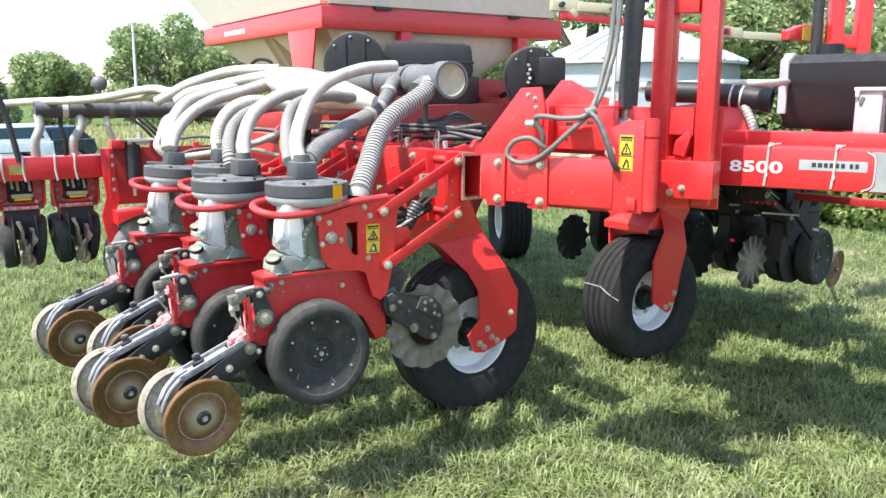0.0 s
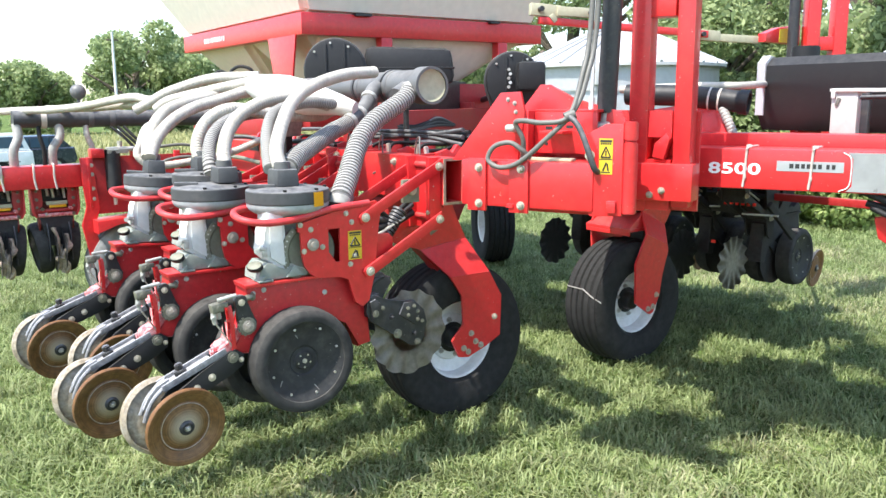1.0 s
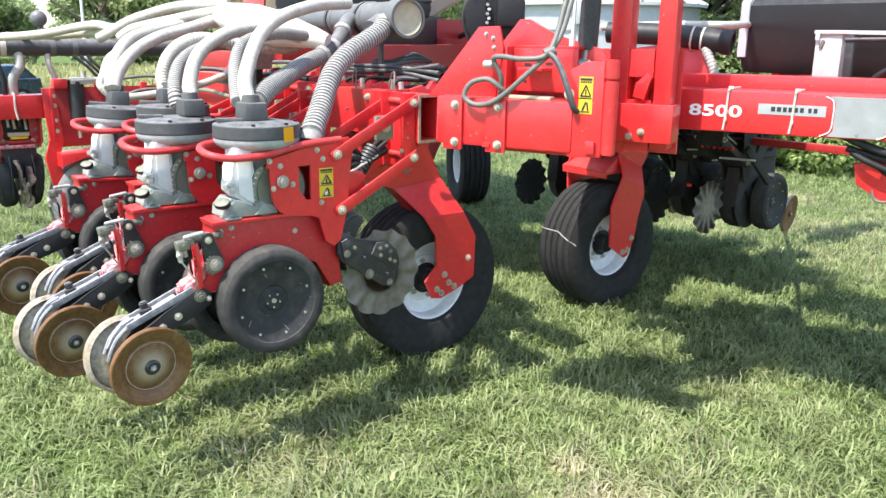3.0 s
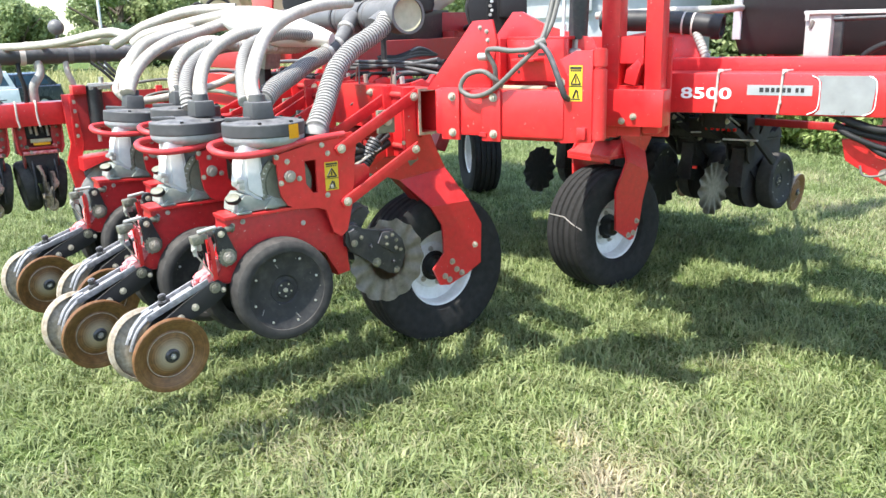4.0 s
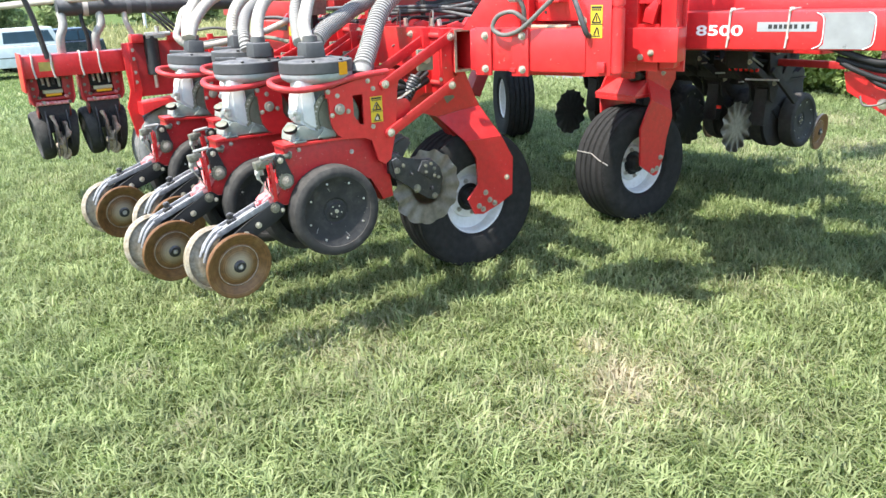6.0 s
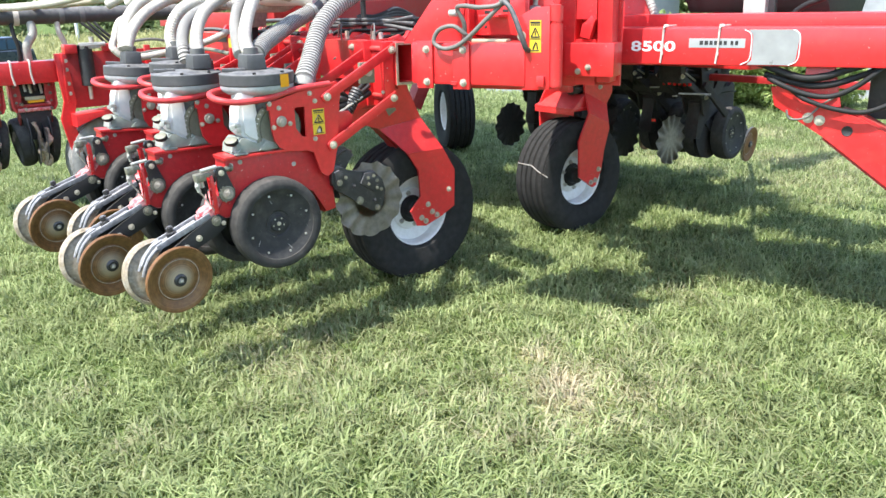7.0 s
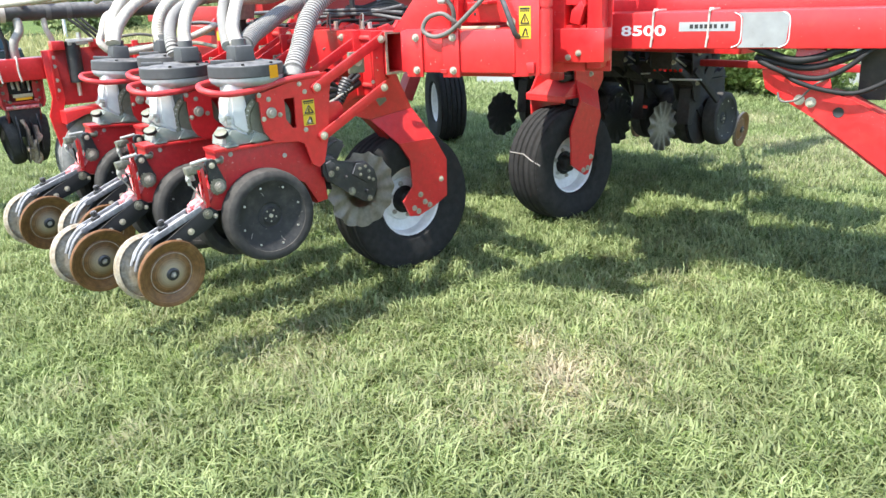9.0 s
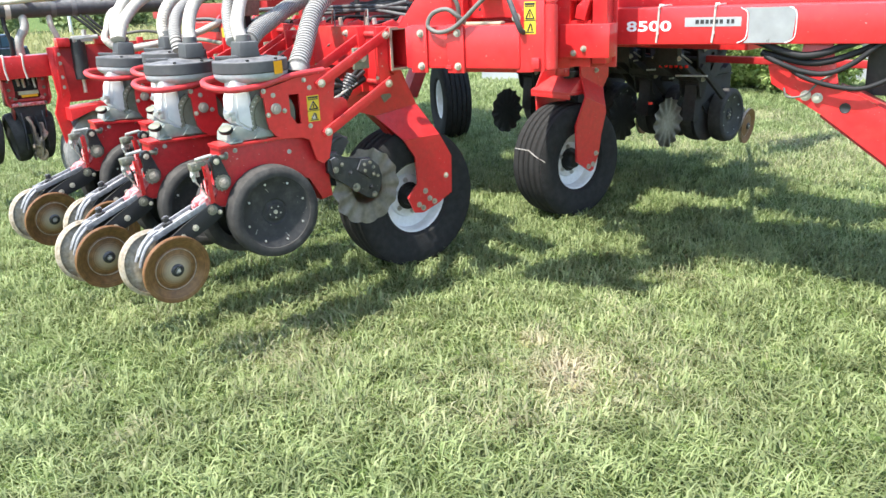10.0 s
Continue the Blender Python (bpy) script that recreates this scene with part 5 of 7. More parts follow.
for u in (0.735, 0.995):
    bm = tube(B(), [(u + 0.008, 0.90, 1.506), (u + 0.004, 0.70, 1.508), (u, 0.688, 1.49), (u - 0.004, 0.688, 1.40), (u - 0.01, 0.688, 1.34)], 0.0050, 6, 6)
    box(bm, (u + 0.004, 0.715, 1.512), (0.022, 0.012, 0.014), pose(0, 0, 0, 0, 0, 25), 0.003)
    box(bm, (u - 0.003, 0.686, 1.385), (0.011, 0.008, 0.016), bevel=0.002)
    part("cable_tie", bm, STRAP, beam, "white plastic cable tie")
bm = prism(B(), [(1.376, 1.33), (1.37, 1.25), (1.232, 1.232), (1.252, 1.145), (1.479, 1.008), (1.787, 0.779), (2.50, 0.25), (2.70, 0.25), (2.50, 0.50), (1.87, 0.96), (1.76, 1.028), (1.626, 1.10), (1.54, 1.126), (1.50, 1.33)], 0.765, 0.785, 0.003, "xz")
brace = part("diagonal_brace", bm, RED, wing, "red sloping brace plate")
bm = B()
prism(bm, [(1.479, 1.008), (1.787, 0.779), (2.50, 0.25), (2.48, 0.25), (1.777, 0.768), (1.47, 0.997)], 0.785, 0.90, 0, "xz")
prism(bm, [(1.54, 1.126), (1.626, 1.10), (1.76, 1.028), (1.87, 0.96), (2.50, 0.50), (2.51, 0.515), (1.88, 0.972), (1.766, 1.04), (1.63, 1.112), (1.545, 1.138)], 0.785, 0.90, 0, "xz")
part("brace_flange", bm, DARKRED, brace)
for u, z in ((1.405, 1.095), (1.455, 1.085)):
    part("bolt", bolt(B(), (u, 0.765, z), (0, -1, 0), 0.018, 0.014), ZINC, brace)
bm = lathe(B(), [(0.0, 0), (0.018, 0), (0.022, 0.002), (0.024, 0)], Matrix.Translation((1.575, 0.7635, 1.042)) @ pose(0, 0, 0, 90, 0, 0), 24)
part("pin_hole", bm, INK, brace)
bm = box(B(), (1.70, 0.98, 1.25), (0.12, 0.12, 0.34), bevel=0.008)
part("black_sleeve", bm, STEELBLACK, wing)
# hydraulic cylinder
cyl = thing("hydraulic_cylinder", (-2.13, 2.747, 0), "black hydraulic cylinder standing beside the posts", "hydraulic cylinder", turn=24.0)
bm = rod(B(), (0.262, 0.26, 1.66), (0.30, 0.26, 2.75), 0.039, 28, bevel=0.004)
part("barrel", bm, STEELBLACK, cyl)
bm = B()
rod(bm, (0.258, 0.26, 1.60), (0.262, 0.26, 1.67), 0.028, 20)
box(bm, (0.258, 0.26, 1.595), (0.06, 0.08, 0.06), bevel=0.012)
rod(bm, (0.215, 0.20, 1.605), (0.300, 0.20, 1.605), 0.016, 14)
part("rod_end", bm, BARESTEEL, cyl)
bm = B()
rod(bm, (0.205, 0.24, 1.66), (0.235, 0.24, 2.70), 0.007, 10)
rod(bm, (0.205, 0.24, 1.66), (0.207, 0.24, 1.72), 0.014, 6)
part("steel_line", bm, GALV, cyl)


def cable(name, label, pts, r, mat, cat="hose", ribs=0.0, group="", seg=12, pitch=0.016, groove=None):
    ob = put(tube(B(), pts, r, 12, seg, ribs, pitch, grooved=groove is not None), name, mat)
    if groove:
        ob.data.materials.append(groove)
    return tagged(ob, label, cat, group)


wm = pose(-2.13, 2.747, 0, 0, 0, 24)
for lab, r, mat, pts in (
        ("grey sleeved hydraulic hose looping over the hinge box", 0.0105, CABLE, [(0.27, 0.16, 2.75), (0.255, 0.15, 2.03), (0.245, 0.08, 1.80), (0.217, 0.02, 1.669), (0.121, -0.022, 1.561), (0.013, -0.030, 1.471), (-0.073, -0.030, 1.447), (-0.129, -0.026, 1.476), (-0.105, -0.020, 1.528), (-0.04, -0.010, 1.545), (0.008, 0.0, 1.517), (0.03, 0.03, 1.485)]),
        ("grey sleeved hydraulic hose tied beside the cylinder", 0.0105, CABLE, [(0.25, 0.16, 2.75), (0.235, 0.14, 2.03), (0.228, 0.07, 1.80), (0.205, 0.0, 1.65), (0.115, -0.02, 1.625), (0.02, -0.01, 1.632), (-0.02, 0.0, 1.62), (0.004, 0.02, 1.556), (-0.006, 0.04, 1.48)]),
        ("dark hydraulic hose hanging down the hinge plate", 0.0115, DKGREY, [(0.205, 0.0, 1.65), (0.24, -0.01, 1.625), (0.268, -0.02, 1.586), (0.302, -0.03, 1.513), (0.320, -0.02, 1.456), (0.325, 0.01, 1.44)])):
    cable("hydraulic_hose", lab, [wm @ Vector(q) for q in pts], r, mat)
bm = B()
rod(bm, wm @ Vector((0.19, 0.0, 1.643)), wm @ Vector((0.222, 0.02, 1.66)), 0.021, 12)
tagged(put(bm, "hose_clip", CABLE), "pale plastic clip tying the hoses", "clip")
for pts, r in (([(1.10, 0.75, 1.352), (1.184, 0.73, 1.341), (1.283, 0.73, 1.302), (1.379, 0.73, 1.278), (1.469, 0.73, 1.29), (1.543, 0.73, 1.318), (1.64, 0.74, 1.35)], 0.017),
               ([(1.20, 0.76, 1.29), (1.31, 0.75, 1.262), (1.40, 0.745, 1.245), (1.49, 0.745, 1.252), (1.60, 0.75, 1.29), (1.72, 0.75, 1.345)], 0.015),
               ([(1.22, 0.74, 1.275), (1.282, 0.72, 1.247), (1.386, 0.72, 1.209), (1.491, 0.72, 1.201), (1.589, 0.72, 1.245), (1.691, 0.72, 1.327), (1.78, 0.74, 1.36)], 0.012),
               ([(1.33, 0.74, 1.22), (1.388, 0.72, 1.185), (1.496, 0.72, 1.15), (1.613, 0.72, 1.135), (1.698, 0.72, 1.158), (1.80, 0.72, 1.22), (1.95, 0.74, 1.34)], 0.011)):
    cable("hydraulic_hose", "black rubber hydraulic hose sagging under the beam", [wm @ Vector(q) for q in pts], r, HOSEBLACK, group="hoses under the beam")
cable("hydraulic_hose", "thin pale cable looped on the brace", [wm @ Vector(q) for q in ((1.31, 0.75, 1.13), (1.33, 0.745, 1.09), (1.40, 0.74, 1.10), (1.46, 0.75, 1.16), (1.52, 0.76, 1.20))], 0.005, CABLE)

def bar_piece(p0, p1, w, h):
    """A flat-sided bar from p0 to p1 as a mesh of its own."""
    d = Vector(p1) - Vector(p0)
    return box(B(), (0, 0, 0), (w, d.length, h), Matrix.Translation((Vector(p0) + Vector(p1)) / 2) @ d.to_track_quat("Y", "Z").to_matrix().to_4x4(), 0.004)


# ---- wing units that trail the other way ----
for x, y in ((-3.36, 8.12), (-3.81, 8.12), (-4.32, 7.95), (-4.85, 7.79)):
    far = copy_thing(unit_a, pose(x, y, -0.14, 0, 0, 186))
    tagged(far, "row unit under the wing, its shade painted black, with rusty closing disc", "planter row unit", "row units under the wing")
    spare = [ob for ob in far.children_recursive if ob.name.split(".")[0] in ("amber_label", "coulter_fork", "warning_decal", "pictogram", "grab_handle") or ob.parent.name.startswith("coulter_fork")]
    in_shade = x < -3.5
    for ob in spare:
        bpy.data.objects.remove(ob)
    # Near-black colours stand in for the shade over these units.
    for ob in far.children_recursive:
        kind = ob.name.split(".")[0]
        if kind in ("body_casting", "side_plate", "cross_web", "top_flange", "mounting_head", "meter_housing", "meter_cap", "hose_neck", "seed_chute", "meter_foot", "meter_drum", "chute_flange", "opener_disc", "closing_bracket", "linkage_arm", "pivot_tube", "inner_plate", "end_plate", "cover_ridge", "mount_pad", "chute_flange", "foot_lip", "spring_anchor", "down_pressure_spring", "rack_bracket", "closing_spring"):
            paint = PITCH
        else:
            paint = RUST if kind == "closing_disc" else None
        # The further coulters are darkened for the same shade.
        if in_shade and kind == "wavy_coulter":
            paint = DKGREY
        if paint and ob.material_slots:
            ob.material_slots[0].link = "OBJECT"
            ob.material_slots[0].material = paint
ft = thing("planter_toolbar", (-3.7, 5.36, 0), "red steel toolbar under the side beam", "toolbar", turn=6.0)
bm = box(B(), (0.0, 0.08, 1.23), (2.6, 0.22, 0.18), bevel=0.008)
part("bar", bm, RED, ft)
# Unseen plate, added to cast shade on the units and the turf.
bm = box(B(), (-0.05, -0.12, 1.335), (2.3, 1.0, 0.03), bevel=0.004)
part("platform", bm, DIRTYSHADE, ft)
# Added black backing and dark pieces fill the shaded space behind the coulters.
part("shield", box(B(), (-0.42, 0.66, 1.06), (1.52, 0.05, 0.50), bevel=0.006), PITCH, ft, "added black backing for the shade under the wing")
for k in range(9):
    x = -1.1 + 0.165 * k
    part("drop_tube", tube(B(), [(x, 0.36, 1.30), (x + 0.02, 0.34, 1.12), (x - 0.02, 0.42, 0.95), (x + 0.03, 0.58, 0.84)], 0.020, 6, 8), HOSEBLACK, ft)
for k, (x, z, l) in enumerate(((-0.28, 0.935, 0.06), (0.02, 0.985, 0.05), (-0.05, 0.86, 0.035), (0.40, 0.955, 0.08), (0.60, 0.90, 0.04), (0.28, 1.02, 0.04))):
    part("steel_clip", rod(B(), (x, 0.15, z), (x + l, 0.15, z + 0.006), 0.006, 8), BARESTEEL, ft)
for k in range(6):
    part("valve_tip", box(B(), (0.52 + 0.043 * k, 0.16, 0.99 + 0.003 * (k % 2)), (0.020, 0.02, 0.022), bevel=0.004), REDLAMP, ft, "small bright red valve cap")
part("grease_rod", rod(B(), (0.66, 0.14, 0.925), (0.92, 0.14, 0.935), 0.007, 8), GALV, ft, "bright steel rod")
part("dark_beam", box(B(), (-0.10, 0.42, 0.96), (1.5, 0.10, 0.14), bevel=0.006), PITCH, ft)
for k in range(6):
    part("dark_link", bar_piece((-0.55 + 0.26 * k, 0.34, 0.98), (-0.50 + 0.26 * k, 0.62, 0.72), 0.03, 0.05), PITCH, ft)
bm = box(B(), (1.0, 0.5, 1.02), (2.4, 0.05, 0.05), bevel=0.004)
part("rail", bm, DARKRED, ft)
bm = box(B(), (0.415, 0.20, 0.695), (0.035, 0.010, 0.022))
part("reflector", bm, REDLAMP, ft, "small red reflector", False)

# ---- black tank box on the wing ----
bb = thing("fertiliser_box", (-2.369, 4.659, 0.342), "long black plastic box with alloy end bracket", "tank", turn=1.5)
bb.scale = (0.8, 0.8, 0.8)
bm = prism(B(), [(0.0, 1.60), (0.06, 1.50), (0.50, 1.48), (0.56, 1.60), (0.56, 1.93), (0.48, 2.00), (0.06, 1.985), (0.0, 1.93)], 0.0, 1.1, 0.012, "yz")
part("body", bm, BLACK, bb)
bm = prism(B(), [(-0.012, 1.60), (0.10, 1.60), (0.10, 1.99), (0.05, 2.0), (-0.012, 1.95)], -0.014, 0.05, 0.006, "yz")
part("end_bracket", bm, BINWALL, bb, "alloy end bracket")
bm = rod(B(), (0.18, 0.25, 1.98), (0.18, 0.25, 2.06), 0.09, 28, bevel=0.008)
part("lid", bm, BLACK, bb, "round black lid")
for x in (0.22, 0.55, 0.95):
    part("saddle", box(B(), (x, 0.25, 1.39), (0.06, 0.30, 0.28), bevel=0.005), RED, bb)
wbx = thing("control_box", (-1.809, 4.403, 0.342), "white plastic control box with a black pipe frame", "box", turn=8.0)
wbx.scale = (0.8, 0.8, 0.8)
case = part("case", box(B(), (0.09, 0.06, 1.625), (0.155, 0.14, 0.25), bevel=0.016), DULLWHITE, wbx)
bm = box(B(), (0.10, 0.055, 1.757), (0.185, 0.165, 0.022), bevel=0.008)
box(bm, (0.03, -0.022, 1.735), (0.025, 0.012, 0.05), bevel=0.004)
part("lid", bm, DULLWHITE, case, "overhanging white lid")
part("latch", box(B(), (0.055, -0.016, 1.69), (0.02, 0.008, 0.05), pose(0, 0, 0, 0, 20, 0), 0.003), CABLE, case)
part("spout_arm", bar_piece((0.17, -0.01, 1.757), (0.60, -0.04, 1.752), 0.03, 0.022), DULLWHITE, case, "pale arm reaching from the lid")
part("post", box(B(), (0.215, -0.01, 1.57), (0.045, 0.045, 0.34), bevel=0.006), STEELBLACK, wbx, "black steel post")
part("rail", rod(B(), (0.19, -0.03, 1.715), (0.62, -0.03, 1.725), 0.012, 12), STEELBLACK, wbx)
part("drain_hose", tube(B(), [(0.33, -0.03, 1.42), (0.37, -0.045, 1.50), (0.44, -0.05, 1.555), (0.56, -0.05, 1.60)], 0.018, 8, 10), HOSEBLACK, wbx)
part("foot", box(B(), (0.10, 0.03, 1.45), (0.22, 0.10, 0.10), bevel=0.006), STEELBLACK, wbx)

# ---- marker arm and second pair of posts ----
ma = thing("marker_arm", (0, 0, 0), "red folded marker arm with cream joints and amber decal", "marker arm")
def bar_between(bm, p0, p1, w, h):
    """A flat-sided bar from p0 to p1."""
    p0, p1 = Vector(p0), Vector(p1)
    d = p1 - p0
    m = Matrix.Translation((p0 + p1) / 2) @ d.to_track_quat("Y", "Z").to_matrix().to_4x4()
    return box(bm, (0, 0, 0), (w, d.length, h), m, 0.006)


part("arm", bar_between(B(), (-4.10, 4.59, 2.262), (-3.637, 5.842, 2.184), 0.05, 0.05), RED, ma)
bm = bar_between(B(), (-4.127, 4.534, 2.338), (-4.045, 4.74, 2.321), 0.06, 0.085)
bar_between(bm, (-4.038, 4.70, 2.325), (-3.934, 4.993, 2.315), 0.05, 0.065)
bar_between(bm, (-4.06, 4.66, 2.30), (-4.05, 4.70, 2.255), 0.04, 0.04)
part("joint", bm, CAPYELLOW, ma, "cream painted joint")
bm = bar_between(B(), (-3.684, 5.773, 2.184), (-3.621, 5.953, 2.172), 0.06, 0.075)
bar_between(bm, (-3.624, 5.945, 2.164), (-3.512, 6.289, 2.151), 0.05, 0.055)
part("joint", bm, CAPYELLOW, ma, "cream painted joint")
for q in ((-4.075, 4.58, 2.335), (-3.94, 4.93, 2.316), (-3.655, 5.80, 2.184)):
    part("joint_pin", rod(B(), Vector(q), Vector(q) + Vector((0.045, -0.02, 0.0)), 0.018, 12), STEELBLACK, ma)
bm = prism(B(), [(6.27, 2.135), (6.27, 2.195), (6.44, 2.245), (6.72, 2.275), (6.72, 2.125)], -3.50, -3.43, 0.006)
part("end_arm", bm, RED, ma)
bm = prism(B(), [(6.44, 2.135), (6.44, 2.232), (6.66, 2.255), (6.66, 2.135)], -3.4295, -3.4265)
part("amber_decal", bm, YELLOW, ma, "amber reflective decal", False)
fp = thing("post_frame", (-3.27, 6.60, 0), "red post frame of the far wing", "planter frame", turn=58.0)
for u in (0.0, 0.21):
    part("post", box(B(), (u, 0, 2.20), (0.10, 0.10, 1.9), bevel=0.008), RED, fp)
part("cross_bar", box(B(), (0.13, 0.0, 2.12), (0.16, 0.08, 0.10), bevel=0.004), RED, fp)
bm = rod(B(), (-0.135, 0.0, 1.9), (-0.135, 0.0, 2.9), 0.04, 20)
part("cylinder_barrel", bm, STEELBLACK, fp)

# ---- seed tank ----
tank = thing("seed_tank", (-5.24, 3.32, 0), "cream plastic seed tank in a red steel cradle", "seed tank", turn=-1.0)
TX, TY = 2.75, 2.28
bm = B()
for (x0, y0, x1, y1) in ((-TX, 0, 0, 0.09), (-TX, TY - 0.09, 0, TY), (-0.09, 0.09, 0, TY - 0.09), (-TX, 0.09, -TX + 0.09, TY - 0.09)):
    prism(bm, [(x0, y0), (x1, y0), (x1, y1), (x0, y1)], 2.195, 2.355, 0.008, "xy")
part("rim_frame", bm, RED, tank)
bm = B()
for c, w in (((-0.06, 0.5), 0.14), ((-0.06, 1.75), 0.10)):
    box(bm, (0.004, c[1], 2.355), (0.06, w, 0.02))
part("slot", bm, INK, tank, "", False)
def frustum(bm, lo, hi, z0, z1):
    a = [bm.verts.new((x, y, z0)) for x, y in ((lo[0], lo[1]), (lo[2], lo[1]), (lo[2], lo[3]), (lo[0], lo[3]))]
    b = [bm.verts.new((x, y, z1)) for x, y in ((hi[0], hi[1]), (hi[2], hi[1]), (hi[2], hi[3]), (hi[0], hi[3]))]
    bm.faces.new(a[::-1]), bm.faces.new(b)
    for i in range(4):
        bm.faces.new((a[i], a[(i + 1) % 4], b[(i + 1) % 4], b[i]))
    bmesh.ops.bevel(bm, geom=bm.edges[:], offset=0.05, segments=3, affect="EDGES")
    return bm
part("upper_tank", frustum(B(), (-TX + 0.05, 0.05, -0.05, TY - 0.05), (-TX - 0.75, -0.25, 0.25, TY + 0.1), 2.33, 3.05), TANK, tank, "cream plastic upper tank")
part("hopper_bottom", frustum(B(), (-0.95, 0.75, -0.55, 1.15), (-1.30, 0.06, -0.06, TY - 0.06), 1.55, 2.25), TANK, tank, "cream plastic hopper bottom")
part("hopper_bottom", frustum(B(), (-2.25, 0.75, -1.85, 1.15), (-TX + 0.06, 0.06, -1.36, TY - 0.06), 1.55, 2.25), TANK, tank, "cream plastic hopper bottom")
bm = B()
prism(bm, [(-0.10, 2.2), (-0.62, 2.2), (-0.42, 1.50), (-0.28, 1.50)], -0.006, 0.01, 0.003, "xz")
part("cradle_gusset", bm, RED, tank)
for y in (0.72, 1.86):
    bm = box(B(), (-0.05, y, 1.75), (0.09, 0.10, 0.9), bevel=0.008)
    part("cradle_leg", bm, RED, tank)
bm = B()
box(bm, (-0.30, 1.15, 1.58), (0.35, 2.1, 0.16), bevel=0.01)
box(bm, (-1.8, 0.12, 1.50), (2.0, 0.12, 0.14), bevel=0.01)
box(bm, (-0.06, 1.30, 1.72), (0.04, 1.1, 0.26), bevel=0.006)
part("cradle_beam", bm, DARKRED, tank)
for k in range(11):
    w = (0.028, 0.012, 0.03, 0.022, 0.034, 0.024)[k % 6]
    part("decal_bar", box(B(), (-1.62 - 0.05 * k, -0.0015, 2.27), (w, 0.002, 0.042)), WHITEINK, tank, "", False)

# blower housings and black drum on the cradle
def blower(at, turn, label):
    """A D-shaped fan housing with a rolled rim, face ribs and a motor box."""
    b = thing("seed_meter_housing", at, label, "blower", "black housings under the tank", turn)
    arch = [(0.215 * math.cos(a), 0.215 * math.sin(a)) for a in (radians(-20 + 13.75 * k) for k in range(17))] + [(-0.16, -0.20), (0.16, -0.20)]
    part("drum", prism(B(), arch, -0.16, 0.0, 0.022, "xz"), BLACK, b)
    rim = [(1.035 * x, 1.035 * z) for x, z in arch]
    part("rim", prism(B(), rim, -0.105, -0.075, 0.008, "xz"), DKGREY, b)
    for x in (-0.06, 0.07):
        part("face_rib", box(B(), (x, -0.165, 0.0), (0.014, 0.012, 0.36), bevel=0.003), BLACK, b)
    for k in range(3):
        a = radians(58 + 40 * k)
        part("bolt", rod(B(), (0.185 * math.cos(a), -0.155, 0.185 * math.sin(a)), (0.185 * math.cos(a), -0.172, 0.185 * math.sin(a)), 0.008, 10), BARESTEEL, b)
    part("bracket_arm", rod(B(), (0, 0.0, -0.05), (-0.14, 0.68, -0.15), 0.025, 10), STEELBLACK, b)
    return b


blower((-4.99, 3.46, 1.93), 58, "round black plastic housing under the tank")
fan = blower((-4.64, 4.79, 1.86), 60, "round black plastic housing with square motor box")
bm = box(B(), (0.11, -0.235, 0.03), (0.21, 0.15, 0.21), bevel=0.035)
motor = part("motor_box", bm, BLACK, fan, "square black motor box")
for k in range(5):
    part("fitting", rod(B(), (-0.045 + 0.012 * (k % 2), -0.165, 0.08 - 0.032 * k), (-0.045 + 0.012 * (k % 2), -0.19, 0.08 - 0.032 * k), 0.012, 8, bevel=0.002), GALV if k % 2 else BARESTEEL, motor)
dr = thing("air_filter_drum", (-4.66, 3.92, 1.965), "black rounded drum below the tank frame", "drum", turn=56)
bm = box(B(), (-0.05, 0.16, 0.0), (0.66, 0.34, 0.27), bevel=0.06)
for v in bm.verts:
    if v.co.z > 0.05:
        v.co.x, v.co.z = v.co.x * 0.95, v.co.z - 0.02 * max(0.0, v.co.x / 0.28)
part("shell", bm, BLACK, dr)
part("shell_seam", box(B(), (-0.05, 0.16, -0.02), (0.666, 0.345, 0.012), bevel=0.004), BLACK, dr)

# ---- air manifold and hoses ----
mf = thing("air_manifold", (0, 0, 0), "grey plastic air manifold pipe with pale cap", "air pipe")
yM, zM = 3.05, 1.79
bm = lathe(B(), [(0.083, 0.10), (0.097, 0.10), (0.098, 0.0), (0.086, -0.02), (0.086, -0.26), (0.092, -0.265), (0.092, -0.30), (0.084, -0.305), (0.084, -0.62), (0.09, -0.625), (0.09, -0.66), (0.08, -0.665), (0.08, -1.9), (0, -1.9)], Matrix.Translation((-3.27, yM, zM)) @ pose(0, 0, 0, 0, 90, -4), 40)
part("pipe", bm, PIPEGREY, mf)
bm = lathe(B(), [(0, 0.085), (0.07, 0.085), (0.083, 0.092)], Matrix.Translation((-3.27, yM, zM)) @ pose(0, 0, 0, 0, 90, -4), 40)
part("end_cap", bm, CAPYELLOW, mf, "pale yellow end cap")
for x in (-3.60, -3.95):
    bm = lathe(B(), [(0.086, -0.012), (0.094, -0.012), (0.094, 0.012), (0.086, 0.012)], Matrix.Translation((x, yM + (-3.27 - x) * 0.07, zM)) @ pose(0, 0, 0, 0, 90, -4), 40, True)
    part("hose_clamp", bm, DKGREY, mf)
bm = B()
rod(bm, (-3.35, yM - 0.03, zM), (-3.28, yM - 0.16, zM - 0.055), 0.044, 20)
part("outlet", bm, PIPEGREY, mf)
bm = tube(B(), [(-3.62, 2.985, 1.79), (-3.603, 2.941, 1.765), (-3.548, 2.876, 1.703), (-3.500, 2.80, 1.645), (-3.444, 2.689, 1.597)], 0.041, 8, 20)
part("outlet", bm, PIPEGREY, mf, "grey plastic elbow")
